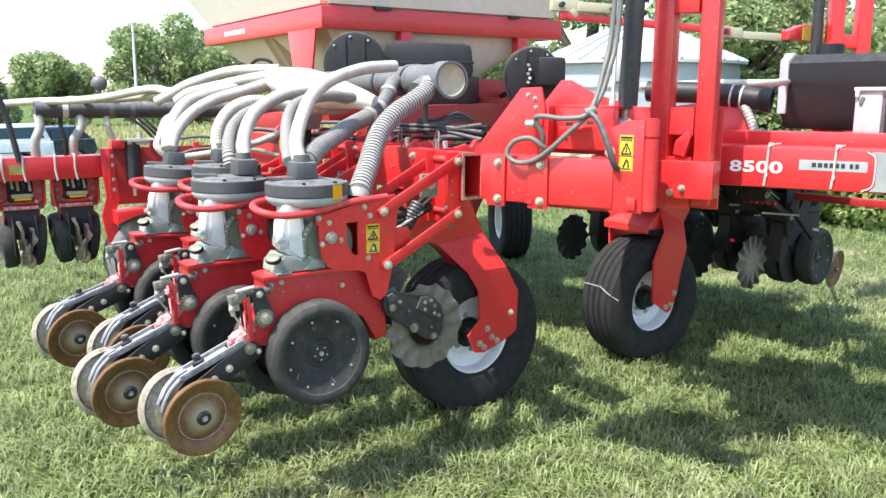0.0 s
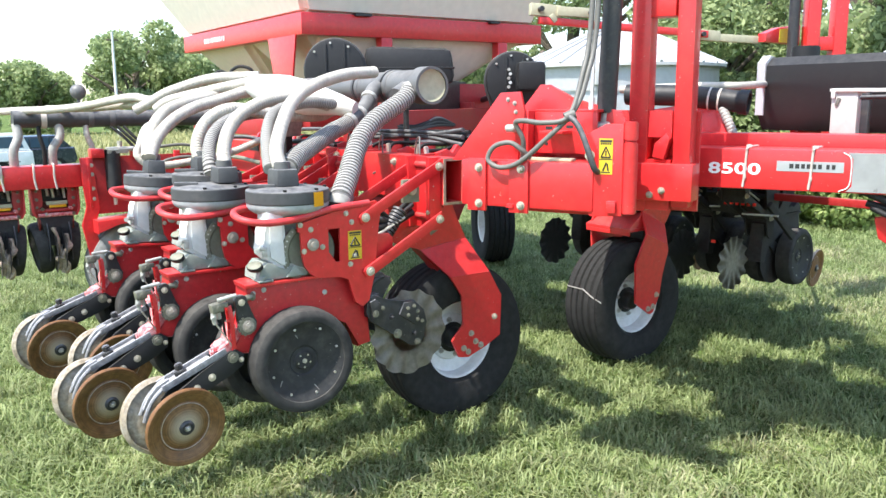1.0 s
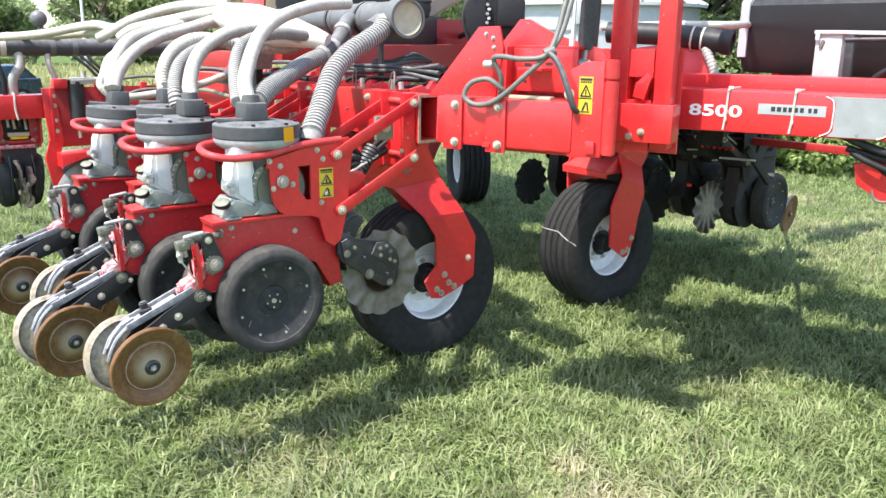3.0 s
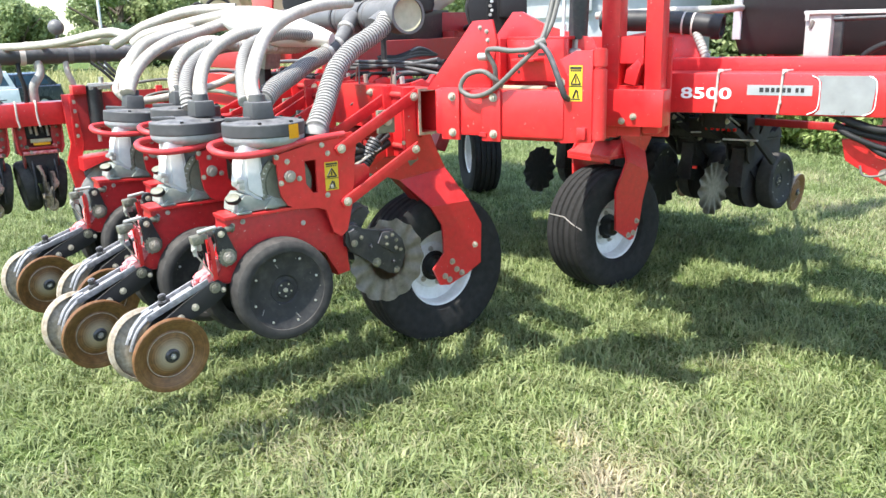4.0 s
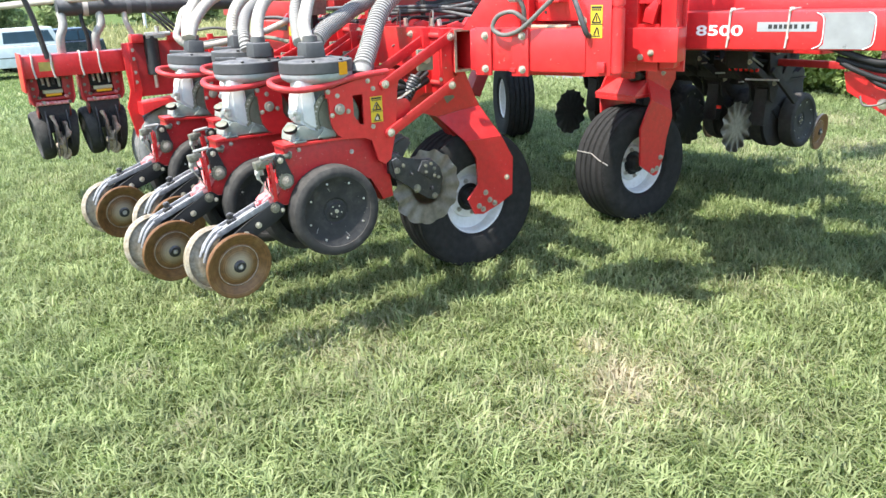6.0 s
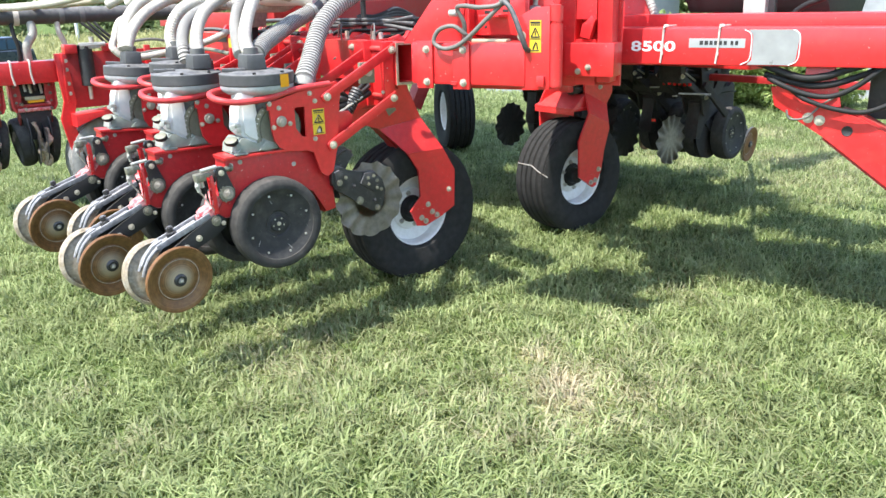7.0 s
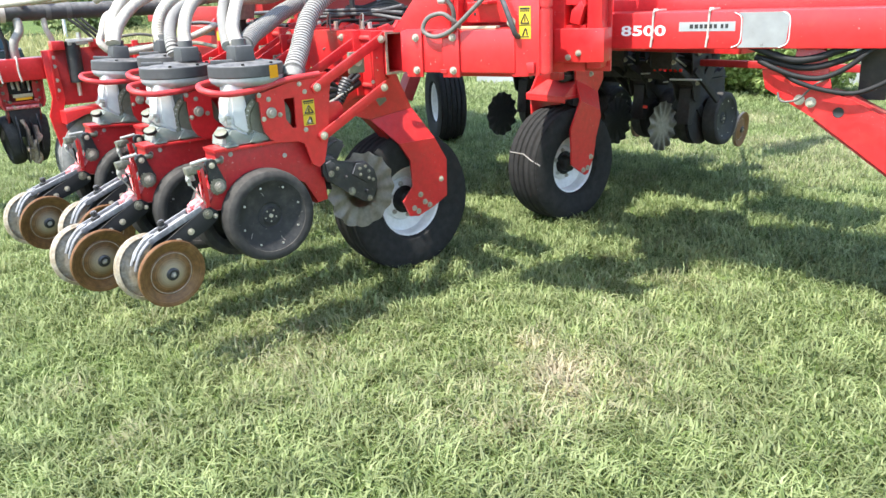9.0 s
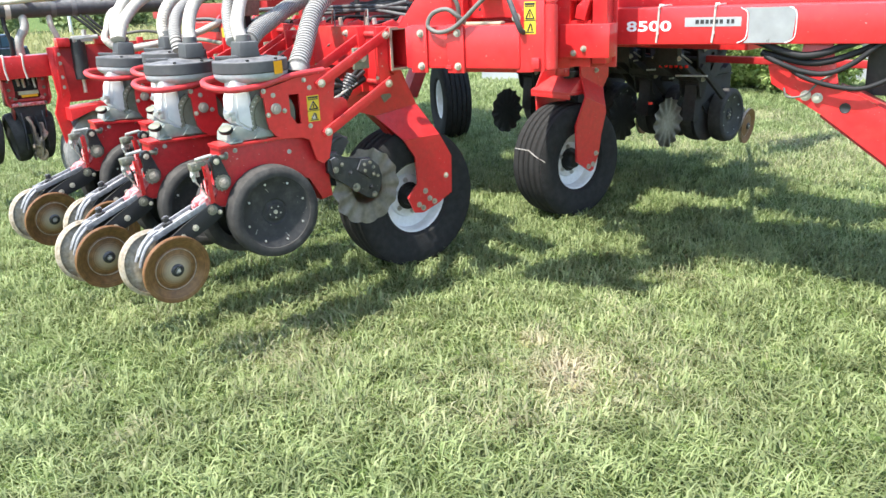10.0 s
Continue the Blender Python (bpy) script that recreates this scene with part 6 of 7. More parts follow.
for p0, p1 in (((-3.575, 2.905, 1.735), (-3.560, 2.888, 1.718)), ((-3.505, 2.808, 1.650), (-3.490, 2.782, 1.636)), ((-3.462, 2.724, 1.612), (-3.448, 2.698, 1.600)), ((-3.268, 2.972, 1.770), (-3.252, 2.950, 1.752))):
    part("hose_clamp", rod(B(), p0, p1, 0.047, 20, bevel=0.003), BARESTEEL, mf)
bm = rod(B(), (-3.45, 3.06, 1.30), (-3.45, 3.06, 1.72), 0.016, 10)
part("stay", bm, STEELBLACK, mf)

G = "air hoses to the seed meters"
cable("air_hose", "large grey ribbed hose from manifold to row unit", [(-2.615, 2.19, 1.295), (-2.630, 2.205, 1.322), (-2.756, 2.312, 1.396), (-2.872, 2.407, 1.472), (-2.985, 2.516, 1.553), (-3.082, 2.651, 1.626), (-3.16, 2.796, 1.681), (-3.225, 2.910, 1.727), (-3.275, 2.975, 1.775)], 0.045, HOSEGREY, ribs=0.10, group=G, seg=22, pitch=0.024, groove=GROOVE)
tagged(put(rod(B(), (-2.612, 2.186, 1.285), (-2.650, 2.222, 1.330), 0.052, 22, bevel=0.006), "hose_cuff", PIPEGREY), "grey cuff joining the large hose to the row unit", "hose cuff")
cable("air_hose", "grey ribbed hose from manifold to meter cover", [(-2.785, 2.045, 1.440), (-2.90, 2.145, 1.478), (-3.032, 2.262, 1.503), (-3.16, 2.385, 1.530), (-3.289, 2.514, 1.562), (-3.444, 2.689, 1.597)], 0.041, HOSEGREY, ribs=0.10, group=G, seg=22, pitch=0.022, groove=GROOVE)
PALE = "pale ribbed air hose arching to a seed meter"
# row by row from the open toolbar end inwards
cable("air_hose", PALE, [(-2.715, 1.978, 1.450), (-2.817, 2.011, 1.511), (-2.917, 2.071, 1.576), (-3.03, 2.157, 1.658), (-3.112, 2.239, 1.72), (-3.186, 2.344, 1.77), (-3.258, 2.471, 1.81), (-3.34, 2.641, 1.845), (-3.425, 2.851, 1.862)], 0.030, HOSEWHITE, ribs=0.030, group=G, seg=16, pitch=0.015)
cable("air_hose", "grey ribbed air hose behind the pale one", [(-2.776, 1.96, 1.440), (-2.906, 2.009, 1.507), (-3.045, 2.073, 1.585), (-3.153, 2.149, 1.651), (-3.231, 2.248, 1.686), (-3.343, 2.421, 1.708), (-3.46, 2.62, 1.700)], 0.027, HOSEGREY, ribs=0.06, group=G, seg=16, pitch=0.016, groove=GROOVE)
cable("air_hose", PALE, [(-3.151, 1.912, 1.435), (-3.213, 1.933, 1.494), (-3.288, 1.984, 1.574), (-3.345, 2.055, 1.639), (-3.392, 2.146, 1.685), (-3.428, 2.235, 1.715), (-3.464, 2.342, 1.732), (-3.497, 2.449, 1.724), (-3.537, 2.597, 1.702), (-3.58, 2.771, 1.651)], 0.031, HOSEWHITE, ribs=0.040, group=G, seg=16, pitch=0.015)
cable("air_hose", "grey ribbed hose curving between the meter covers", [(-3.30, 1.901, 1.390), (-3.33, 1.905, 1.440), (-3.423, 1.94, 1.491), (-3.522, 1.995, 1.55), (-3.605, 2.068, 1.596), (-3.682, 2.157, 1.627), (-3.763, 2.267, 1.648), (-3.86, 2.45, 1.66)], 0.030, HOSEGREY, ribs=0.06, group=G, seg=16, pitch=0.017, groove=GROOVE)
cable("air_hose", PALE, [(-3.657, 1.970, 1.440), (-3.692, 1.976, 1.506), (-3.724, 2.02, 1.588), (-3.741, 2.091, 1.649), (-3.75, 2.186, 1.678), (-3.755, 2.296, 1.669), (-3.757, 2.408, 1.648), (-3.754, 2.554, 1.638), (-3.747, 2.686, 1.638), (-3.743, 2.762, 1.665)], 0.032, HOSEWHITE, ribs=0.040, group=G, seg=16, pitch=0.016)
cable("air_hose", PALE, [(-4.062, 1.850, 1.430), (-4.096, 1.878, 1.482), (-4.134, 1.929, 1.549), (-4.177, 2.026, 1.626), (-4.214, 2.152, 1.684), (-4.244, 2.296, 1.722), (-4.27, 2.443, 1.764), (-4.289, 2.575, 1.805), (-4.33, 2.80, 1.83)], 0.032, HOSEWHITE, ribs=0.022, group=G, seg=16, pitch=0.015)
cable("air_hose", PALE, [(-4.096, 1.842, 1.427), (-4.16, 1.87, 1.504), (-4.224, 1.924, 1.589), (-4.283, 2.014, 1.668), (-4.336, 2.146, 1.712), (-4.381, 2.279, 1.738), (-4.426, 2.434, 1.756), (-4.48, 2.75, 1.79)], 0.032, HOSEWHITE, ribs=0.022, group=G, seg=16, pitch=0.015)
LYING = "pale hose end resting on the hose bundle"
cable("air_hose", LYING, [(-4.884, 2.011, 1.666), (-4.83, 2.081, 1.711), (-4.76, 2.166, 1.769), (-4.692, 2.251, 1.807), (-4.599, 2.361, 1.847), (-4.518, 2.456, 1.861), (-4.40, 2.62, 1.865)], 0.030, HOSEWHITE, ribs=0.02, group=G, seg=14, pitch=0.018)
cable("air_hose", LYING, [(-4.678, 2.075, 1.671), (-4.624, 2.129, 1.718), (-4.555, 2.203, 1.745), (-4.479, 2.281, 1.768), (-4.377, 2.382, 1.797), (-4.25, 2.52, 1.83)], 0.030, HOSEWHITE, ribs=0.02, group=G, seg=14, pitch=0.018)
cable("air_hose", "long pale hose reaching across from the wing", [(-7.9, 1.05, 1.60), (-7.166, 1.405, 1.636), (-6.742, 1.593, 1.657), (-6.241, 1.786, 1.668), (-5.805, 1.929, 1.694), (-5.435, 2.031, 1.733), (-5.178, 2.092, 1.747), (-4.992, 2.128, 1.729), (-4.85, 2.20, 1.74)], 0.028, HOSEWHITE, ribs=0.02, group=G, seg=14, pitch=0.018)
cable("air_hose", "long pale hose reaching across from the wing", [(-6.75, 1.84, 1.672), (-6.545, 1.922, 1.672), (-6.044, 2.02, 1.678), (-5.543, 2.093, 1.696), (-5.09, 2.138, 1.718), (-4.8, 2.24, 1.76)], 0.026, HOSEWHITE, ribs=0.02, group=G, seg=14, pitch=0.018)
cable("air_hose", "short pale hose behind the meter cover", [(-4.56, 2.68, 1.475), (-4.56, 2.45, 1.40), (-4.57, 2.05, 1.345), (-4.591, 1.929, 1.404), (-4.643, 1.96, 1.474), (-4.688, 1.997, 1.538), (-4.717, 2.041, 1.577), (-4.76, 2.15, 1.60)], 0.022, HOSEWHITE, ribs=0.03, group=G, seg=14, pitch=0.018)
cable("air_hose", "pale hose passing under the sleeve", [(-4.25, 2.55, 1.80), (-4.02, 2.52, 1.80), (-3.80, 2.60, 1.775), (-3.62, 2.70, 1.72)], 0.030, HOSEWHITE, ribs=0.03, group=G, seg=14, pitch=0.018)
for k, pts in enumerate(([(-4.52, 2.48, 1.86), (-4.53, 2.50, 1.90), (-4.50, 2.54, 1.925), (-4.46, 2.59, 1.91), (-4.45, 2.62, 1.86)], [(-4.66, 2.42, 1.84), (-4.66, 2.44, 1.88), (-4.64, 2.48, 1.90), (-4.61, 2.53, 1.86)])):
    cable("hose_strap", "thin dark strap looped over the hose bundle", pts, 0.010, HOSEBLACK, "strap")
# crumpled pale sleeve bundling hoses
bm = B()
prof = [(0.0, -0.012), (0.050, -0.012), (0.075, 0.05), (0.094, 0.16), (0.102, 0.30), (0.098, 0.46), (0.082, 0.62), (0.055, 0.76), (0.036, 0.86), (0.0, 0.865)]
axis = Vector((0.60, 0.38, -0.14)).to_track_quat("Z", "Y").to_matrix().to_4x4()
lathe(bm, [(r * 0.92, z * 0.76) for r, z in prof], Matrix.Translation((-3.99, 2.40, 1.80)) @ axis, 28)
for v in bm.verts:
    v.co += Vector((0, 0, 0.010)) * noise.noise(v.co * 6)
tagged(put(bm, "sleeve_bag", SLEEVE), "white plastic sleeve wrapped round the hoses", "sleeve")

# second manifold seen over the wing
cable("air_pipe", "dark grey air pipe with taped joints over the side beam", [wm @ Vector((0.10, 1.0, 1.735)), wm @ Vector((0.40, 1.0, 1.725)), wm @ Vector((0.66, 1.0, 1.695))], 0.05, BLACK, "air pipe", seg=20)


for u, z in ((0.50, 1.713), (0.545, 1.708), (0.42, 1.722)):
    bm = lathe(B(), [(0.050, -0.004), (0.0535, -0.004), (0.0535, 0.004), (0.050, 0.004)], wm @ Matrix.Translation((u, 1.0, z)) @ pose(0, 0, 0, 0, 97, 0), 24, True)
    tagged(put(bm, "pipe_tie", STRAP), "pale cable tie round the dark air pipe", "cable tie", "ties on the air pipe")
bm = lathe(B(), [(0.052, -0.03), (0.056, -0.03), (0.056, 0.012), (0.044, 0.012), (0.044, -0.002), (0.0, -0.002)], wm @ Matrix.Translation((0.662, 1.0, 1.695)) @ pose(0, 0, 0, 0, 97, 0), 28)
tagged(put(bm, "pipe_collar", BLACK), "black open collar on the air pipe end", "pipe collar")
cable("air_hose", "pale hose lying over the dark air pipe", [wm @ Vector((0.05, 1.05, 1.76)), wm @ Vector((0.40, 1.03, 1.772)), wm @ Vector((0.62, 1.10, 1.772)), wm @ Vector((0.62, 1.6, 1.785)), wm @ Vector((0.42, 2.9, 1.80)), wm @ Vector((0.23, 3.9, 1.80))], 0.018, HOSEWHITE)
cable("air_hose", "grey hose dropping from the dark pipe end", [wm @ Vector((0.56, 0.98, 1.67)), wm @ Vector((0.60, 0.96, 1.60)), wm @ Vector((0.64, 0.96, 1.50)), wm @ Vector((0.64, 0.97, 1.44))], 0.02, HOSEGREY, ribs=0.06)

# ---- far wing, folded across ----
lw = thing("planter_toolbar", (-6.45, 1.24, 0), "red folded wing toolbar with pale cable ties", "toolbar")
bm = box(B(), (-0.09, 0.40, 1.162), (0.18, 0.82, 0.172), bevel=0.008)
part("bar", bm, RED, lw)
part("end_plate", box(B(), (-0.07, -0.02, 1.12), (0.24, 0.014, 0.30), bevel=0.003), RED, lw)
part("maker_tag", box(B(), (0.001, 0.16, 1.16), (0.003, 0.11, 0.07)), TAGYELLOW, lw, "worn yellow tag", False)
for y in (0.06, 0.20, 0.42, 0.56):
    bm = tube(B(), [(-0.12, y + 0.01, 1.252), (0.004, y, 1.252), (0.006, y, 1.15), (0.006, y + 0.012, 1.07)], 0.008, 4, 8)
    part("cable_tie", bm, STRAP, lw, "pale cable tie")
bm = prism(B(), [(0.74, 1.30), (0.83, 1.30), (0.84, 1.15), (0.86, 0.90), (0.81, 0.76), (0.84, 0.62), (0.90, 0.33), (0.83, 0.31), (0.76, 0.55), (0.72, 0.78), (0.77, 0.92), (0.75, 1.10)], 0.02, 0.05, 0.004)
part("corner_plate", bm, RED, lw)
bm = prism(B(), [(0.80, 1.30), (1.75, 1.30), (1.75, 0.85), (0.80, 0.85)], -0.04, -0.02, 0.003)
part("back_panel", bm, DARKRED, lw)
bm = prism(B(), [(0.80, 0.82), (1.60, 0.88), (1.60, 0.83), (0.96, 0.79), (0.80, 0.72)], -0.02, 0.20, 0.006)
part("wheel_guard", bm, RED, lw)
part("upright", box(B(), (0.0, 1.50, 1.13), (0.03, 0.05, 0.40), bevel=0.004), RED, lw)
bm = rod(B(), (0.03, 0.985, 1.03), (0.03, 0.985, 1.36), 0.058, 18, bevel=0.006)
part("cylinder_barrel", bm, STEELBLACK, lw)
bm = rod(B(), (0.03, 0.985, 0.92), (0.03, 0.985, 1.03), 0.016, 10)
part("cylinder_rod", bm, ZINC, lw)
bm = box(B(), (0.05, 1.02, 1.35), (0.07, 0.16, 0.05), bevel=0.008)
rod(bm, (0.07, 0.95, 1.35), (0.07, 1.14, 1.36), 0.018, 10)
rod(bm, (0.06, 1.04, 1.36), (0.06, 1.04, 1.42), 0.02, 10)
part("valve_fitting", bm, BARESTEEL, lw, "bare metal hose fitting")
part("pivot_lug", box(B(), (0.02, 0.87, 1.33), (0.10, 0.10, 0.07), bevel=0.008), RED, lw)
part("pivot_lug", box(B(), (0.03, 1.18, 1.33), (0.06, 0.12, 0.06), bevel=0.008), RED, lw)
part("edge_strip", box(B(), (0.055, 0.80, 1.10), (0.012, 0.020, 0.40), bevel=0.002), RED, lw)
for z in (1.24, 1.17, 1.06, 0.98):
    part("bolt", bolt(B(), (0.05, 0.82, z), (1, 0, 0), 0.012, 0.01), ZINC, lw)
tw2 = thing("transport_wheel", (-6.50, 2.38, 0), "dusty grey ribbed tyre, paled as sunlit, under the folded wing", "wheel", "transport wheels")
tyre_wheel(tw2, (0, 0, 0.40), 0.40, 0.30, 0.205, tread=SUNDUSTTYRE)
cable("hydraulic_hose", "thin grey hose curling round the wing cylinder", [(-6.35, 2.50, 1.36), (-6.30, 2.75, 1.38), (-6.28, 2.95, 1.33)], 0.012, CABLE)
cable("hydraulic_hose", "thin grey hose curling to the meters", [(-6.38, 2.52, 1.02), (-6.33, 2.56, 1.22), (-6.30, 2.72, 1.28), (-6.25, 2.98, 1.27)], 0.012, CABLE)


def wing_unit(y):
    """A row unit of the folded wing, seen from its front under the toolbar."""
    u = thing("planter_row_unit", (-6.62, y, 0), "dark row unit with two black gauge wheels under the wing", "planter row unit", "row units on the folded wing")
    for s in (-1, 1):
        m = Matrix.Translation((-0.12, s * 0.105, 0.585)) @ pose(0, 0, 0, 0, 0, 90 * s) @ pose(0, 0, 0, 0, 90, 0) @ pose(0, 0, 0, 0, 8, 0)
        w = part("gauge_wheel", lathe(B(), [(0.165, 0.052), (0.19, 0.05), (0.203, 0.03), (0.205, -0.03), (0.19, -0.055), (0.15, -0.05), (0.15, 0.02)], m, 40, True), WORNTYRE, u, "black rubber gauge wheel")
        part("wheel_dish", lathe(B(), [(0, 0.01), (0.05, 0.012), (0.15, 0.035), (0.166, 0.045), (0.16, 0.01), (0, 0.0)], m, 40), GAUGE, w)
        m = Matrix.Translation((0.0, s * 0.02, 0.58)) @ pose(0, 0, 0, 0, 0, 90 + 4 * s) @ pose(0, 0, 0, 0, 90, 0)
        part("opener_disc", lathe(B(), [(0, 0.0025), (0.18, 0.0025), (0.19, 0), (0.18, -0.0025), (0, -0.0025)], m, 40), STEELBLACK, u, "dark opener disc")
        part("link_plate", prism(B(), [(-0.03, 1.0), (0.03, 1.0), (0.06, 0.80), (0.02, 0.74), (-0.05, 0.78)], s * 0.12 - 0.006, s * 0.12 + 0.006, 0.002, "xz"), DIRTYSHADE, u)
        part("side_bracket", prism(B(), [(s * 0.17, 1.085), (s * 0.095, 1.085), (s * 0.088, 0.965), (s * 0.105, 0.90), (s * 0.10, 0.865), (s * 0.14, 0.845), (s * 0.168, 0.90)], 0.035, 0.060, 0.004), DARKRED, u, "dull red side bracket with rubbed edges")
        part("bracket_edge", prism(B(), [(s * 0.176, 1.08), (s * 0.164, 1.08), (s * 0.160, 0.90), (s * 0.135, 0.850), (s * 0.150, 0.850), (s * 0.174, 0.895)], 0.055, 0.085, 0.003), FADEDLIT, u, "brighter red bracket edge")
        for z, r in ((1.05, 0.008), (0.985, 0.010), (0.925, 0.008)):
            part("bolt", bolt(B(), (0.060, s * 0.132, z), (1, 0, 0), r, 0.008), OLDZINC, u)
    bm = box(B(), (-0.06, 0.0, 0.965), (0.10, 0.32, 0.23), bevel=0.006)
    part("shank_plate", bm, DIRTYSHADE, u)
    # Black sheet put in for the shade of the recess behind the springs.
    part("dark_back", box(B(), (0.0, 0.015, 1.025), (0.05, 0.205, 0.115), bevel=0.004), BLACK, u)
    for k, (y, l) in enumerate(((-0.055, 0.06), (-0.015, 0.075), (0.025, 0.06), (0.065, 0.08), (0.10, 0.055))):
        part("spring", tube(B(), [(0.045, y, 1.065), (0.050, y + 0.006, 1.065 - l)], 0.0105, 8, 8, ribs=0.14, pitch=0.012), (BARESTEEL, ZINC, STEELBLACK)[k % 3], u)
    part("stop_plate", box(B(), (0.050, 0.012, 0.953), (0.03, 0.150, 0.028), bevel=0.003), CAPYELLOW, u, "dull yellow stop plate")
    part("amber_strip", box(B(), (0.056, 0.015, 0.928), (0.03, 0.120, 0.020), bevel=0.003), AMBER, u, "worn amber strip")
    for k, (y, z) in enumerate(((-0.105, 0.915), (0.10, 0.912), (-0.08, 0.875), (0.115, 0.870))):
        part("fitting", rod(B(), (0.045, y, z), (0.085, y + 0.01, z - 0.006), 0.013, 8, bevel=0.002), (OLDZINC, PINK, BARESTEEL)[k % 3], u)
    part("cross_tube", rod(B(), (0.055, -0.13, 0.895), (0.055, 0.13, 0.895), 0.014, 12), DARKRED, u)
    part("lower_tube", rod(B(), (0.065, -0.13, 0.862), (0.065, 0.13, 0.862), 0.016, 10), PINK, u, "pale pink cross tube")
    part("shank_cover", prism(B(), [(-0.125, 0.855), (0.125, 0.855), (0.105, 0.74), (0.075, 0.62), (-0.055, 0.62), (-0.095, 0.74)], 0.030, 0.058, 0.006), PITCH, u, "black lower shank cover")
    part("body_casting", prism(B(), [(-0.45, 0.86), (0.05, 0.84), (0.05, 0.62), (-0.10, 0.60), (-0.45, 0.72)], -0.05, 0.05, 0.006, "xz"), DIRTYSHADE, u)
    for y0, y1, z0, z1 in ((-0.035, 0.005, 0.76, 0.42), (0.045, 0.03, 0.70, 0.40), (0.0, -0.02, 0.62, 0.44)):
        bm = tube(B(), [(0.08, y0, z0), (0.135, y0 + 0.02, z0 - 0.08), (0.14, y1 - 0.015, (z0 + z1) / 2), (0.125, y1 + 0.012, z1 + 0.06), (0.10, y1, z1)], 0.017, 9, 9)
        for v in bm.verts:
            v.co += 0.014 * noise.noise_vector(v.co * 24)
        part("seed_guard", bm, MUD, u, "muddy bare steel seed guard")
    for y in (-0.075, 0.085):
        part("scraper", prism(B(), [(0.06, 0.80), (0.12, 0.70), (0.11, 0.50), (0.07, 0.52)], y - 0.004, y + 0.004, 0.0, "xz"), STEELBLACK, u)
    return u


wing_unit(1.42)
wing_unit(1.81)
lp = put(tube(B(), [(-6.6, 1.57, 1.596), (-6.6, 1.80, 1.595), (-6.6, 2.2, 1.592), (-6.6, 3.1, 1.588)], 0.066, 8, 24), "air_pipe", DKGREY)
tagged(lp, "dark grey air pipe with taped joints above the wing", "air pipe")
for y in (1.78, 2.12, 2.28):
    bm = lathe(B(), [(0.066, -0.02), (0.071, -0.02), (0.071, 0.02), (0.066, 0.02)], Matrix.Translation((-6.6, y, 1.593)) @ pose(0, 0, 0, 90, 0, 0), 24, True)
    tagged(put(bm, "pipe_band", STRAP if y < 2 else PIPEGREY), "band clamped round the air pipe", "pipe band", "bands on the air pipe")
for y0, y1, r, mat, lab in ((1.59, 1.55, 0.034, HOSEGREY, "short grey hose from the air pipe"), (1.88, 1.82, 0.034, HOSEGREY, "short grey hose from the air pipe"), (2.08, 2.11, 0.022, HOSEWHITE, "short pale hose from the air pipe"), (1.74, 1.76, 0.016, HOSEBLACK, "short black hose from the air pipe"), (2.62, 2.55, 0.022, HOSEWHITE, "short pale hose from the air pipe")):
    cable("air_hose", lab, [(-6.58, y0, 1.56), (-6.55, y0, 1.46), (-6.54, y1, 1.36), (-6.56, y1, 1.22)], r, mat, group="hoses under the air pipe")
cable("black_strut", "slanting black strut beside the wing", [(-6.45, 1.30, 1.75), (-6.45, 1.36, 1.55), (-6.45, 1.42, 1.22)], 0.022, STEELBLACK, "strut")
for k in range(3):
    cable("wiring_harness", "bundle of black wires on the wing corner", [(-6.5, 2.25 + 0.05 * k, 1.53), (-6.45, 2.33 + 0.04 * k, 1.45), (-6.42, 2.40 + 0.05 * k, 1.36)], 0.012, HOSEBLACK, "wiring")
bm = B()
bmesh.ops.create_uvsphere(bm, u_segments=20, v_segments=14, radius=0.06, matrix=Matrix.Translation((-6.6, 2.05, 1.80)))
rod(bm, (-6.6, 2.05, 1.64), (-6.6, 2.05, 1.76), 0.012, 10)
tagged(put(bm, "breather_cap", PIPEGREY), "round grey breather cap on the air pipe", "cap")

# ---- linkage clutter between rows and tank ----
for k in range(9):
    x = -2.9 - 0.30 * k
    bm = prism(B(), [(2.82, 1.30), (2.98, 1.50), (3.06, 1.50), (3.06, 1.28), (2.90, 1.20)], x, x + 0.03, 0.004)
    tagged(put(bm, "frame_bracket", RED), "red welded bracket behind the toolbar", "bracket", "brackets behind the toolbar")
rearbar = put(box(B(), (-4.2, 3.10, 1.36), (3.2, 0.10, 0.20), bevel=0.008), "rear_bar", RED)
tagged(rearbar, "red cross bar behind the row toolbar", "toolbar")
for k in range(7):
    y = 3.0 + 0.02 * (k % 3)
    cable("hydraulic_hose", "dark hydraulic hose lying along the frame", [(-2.85, y, 1.50 + 0.012 * k), (-3.3, y + 0.03, 1.53 + 0.02 * (k % 2)), (-3.8, y, 1.51 + 0.012 * (k % 4)), (-4.4, y + 0.04, 1.54), (-5.0, y, 1.52)], 0.011, HOSEBLACK if k % 3 else DKGREY, group="hoses along the frame")
cf = thing("cross_frame", (-4.55, 3.95, 0), "cross frame under the tank, red darkened as in shade, with black cables", "planter frame", turn=34.0)
# Darker red and black panels hold the tank's shade in their colour.
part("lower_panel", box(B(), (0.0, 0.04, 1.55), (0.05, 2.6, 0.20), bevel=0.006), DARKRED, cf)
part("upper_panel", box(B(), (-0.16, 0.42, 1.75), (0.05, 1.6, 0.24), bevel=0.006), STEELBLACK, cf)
# Hidden plate, added only to throw the shadow on the ground.
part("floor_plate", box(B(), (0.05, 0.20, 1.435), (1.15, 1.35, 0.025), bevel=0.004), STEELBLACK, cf)
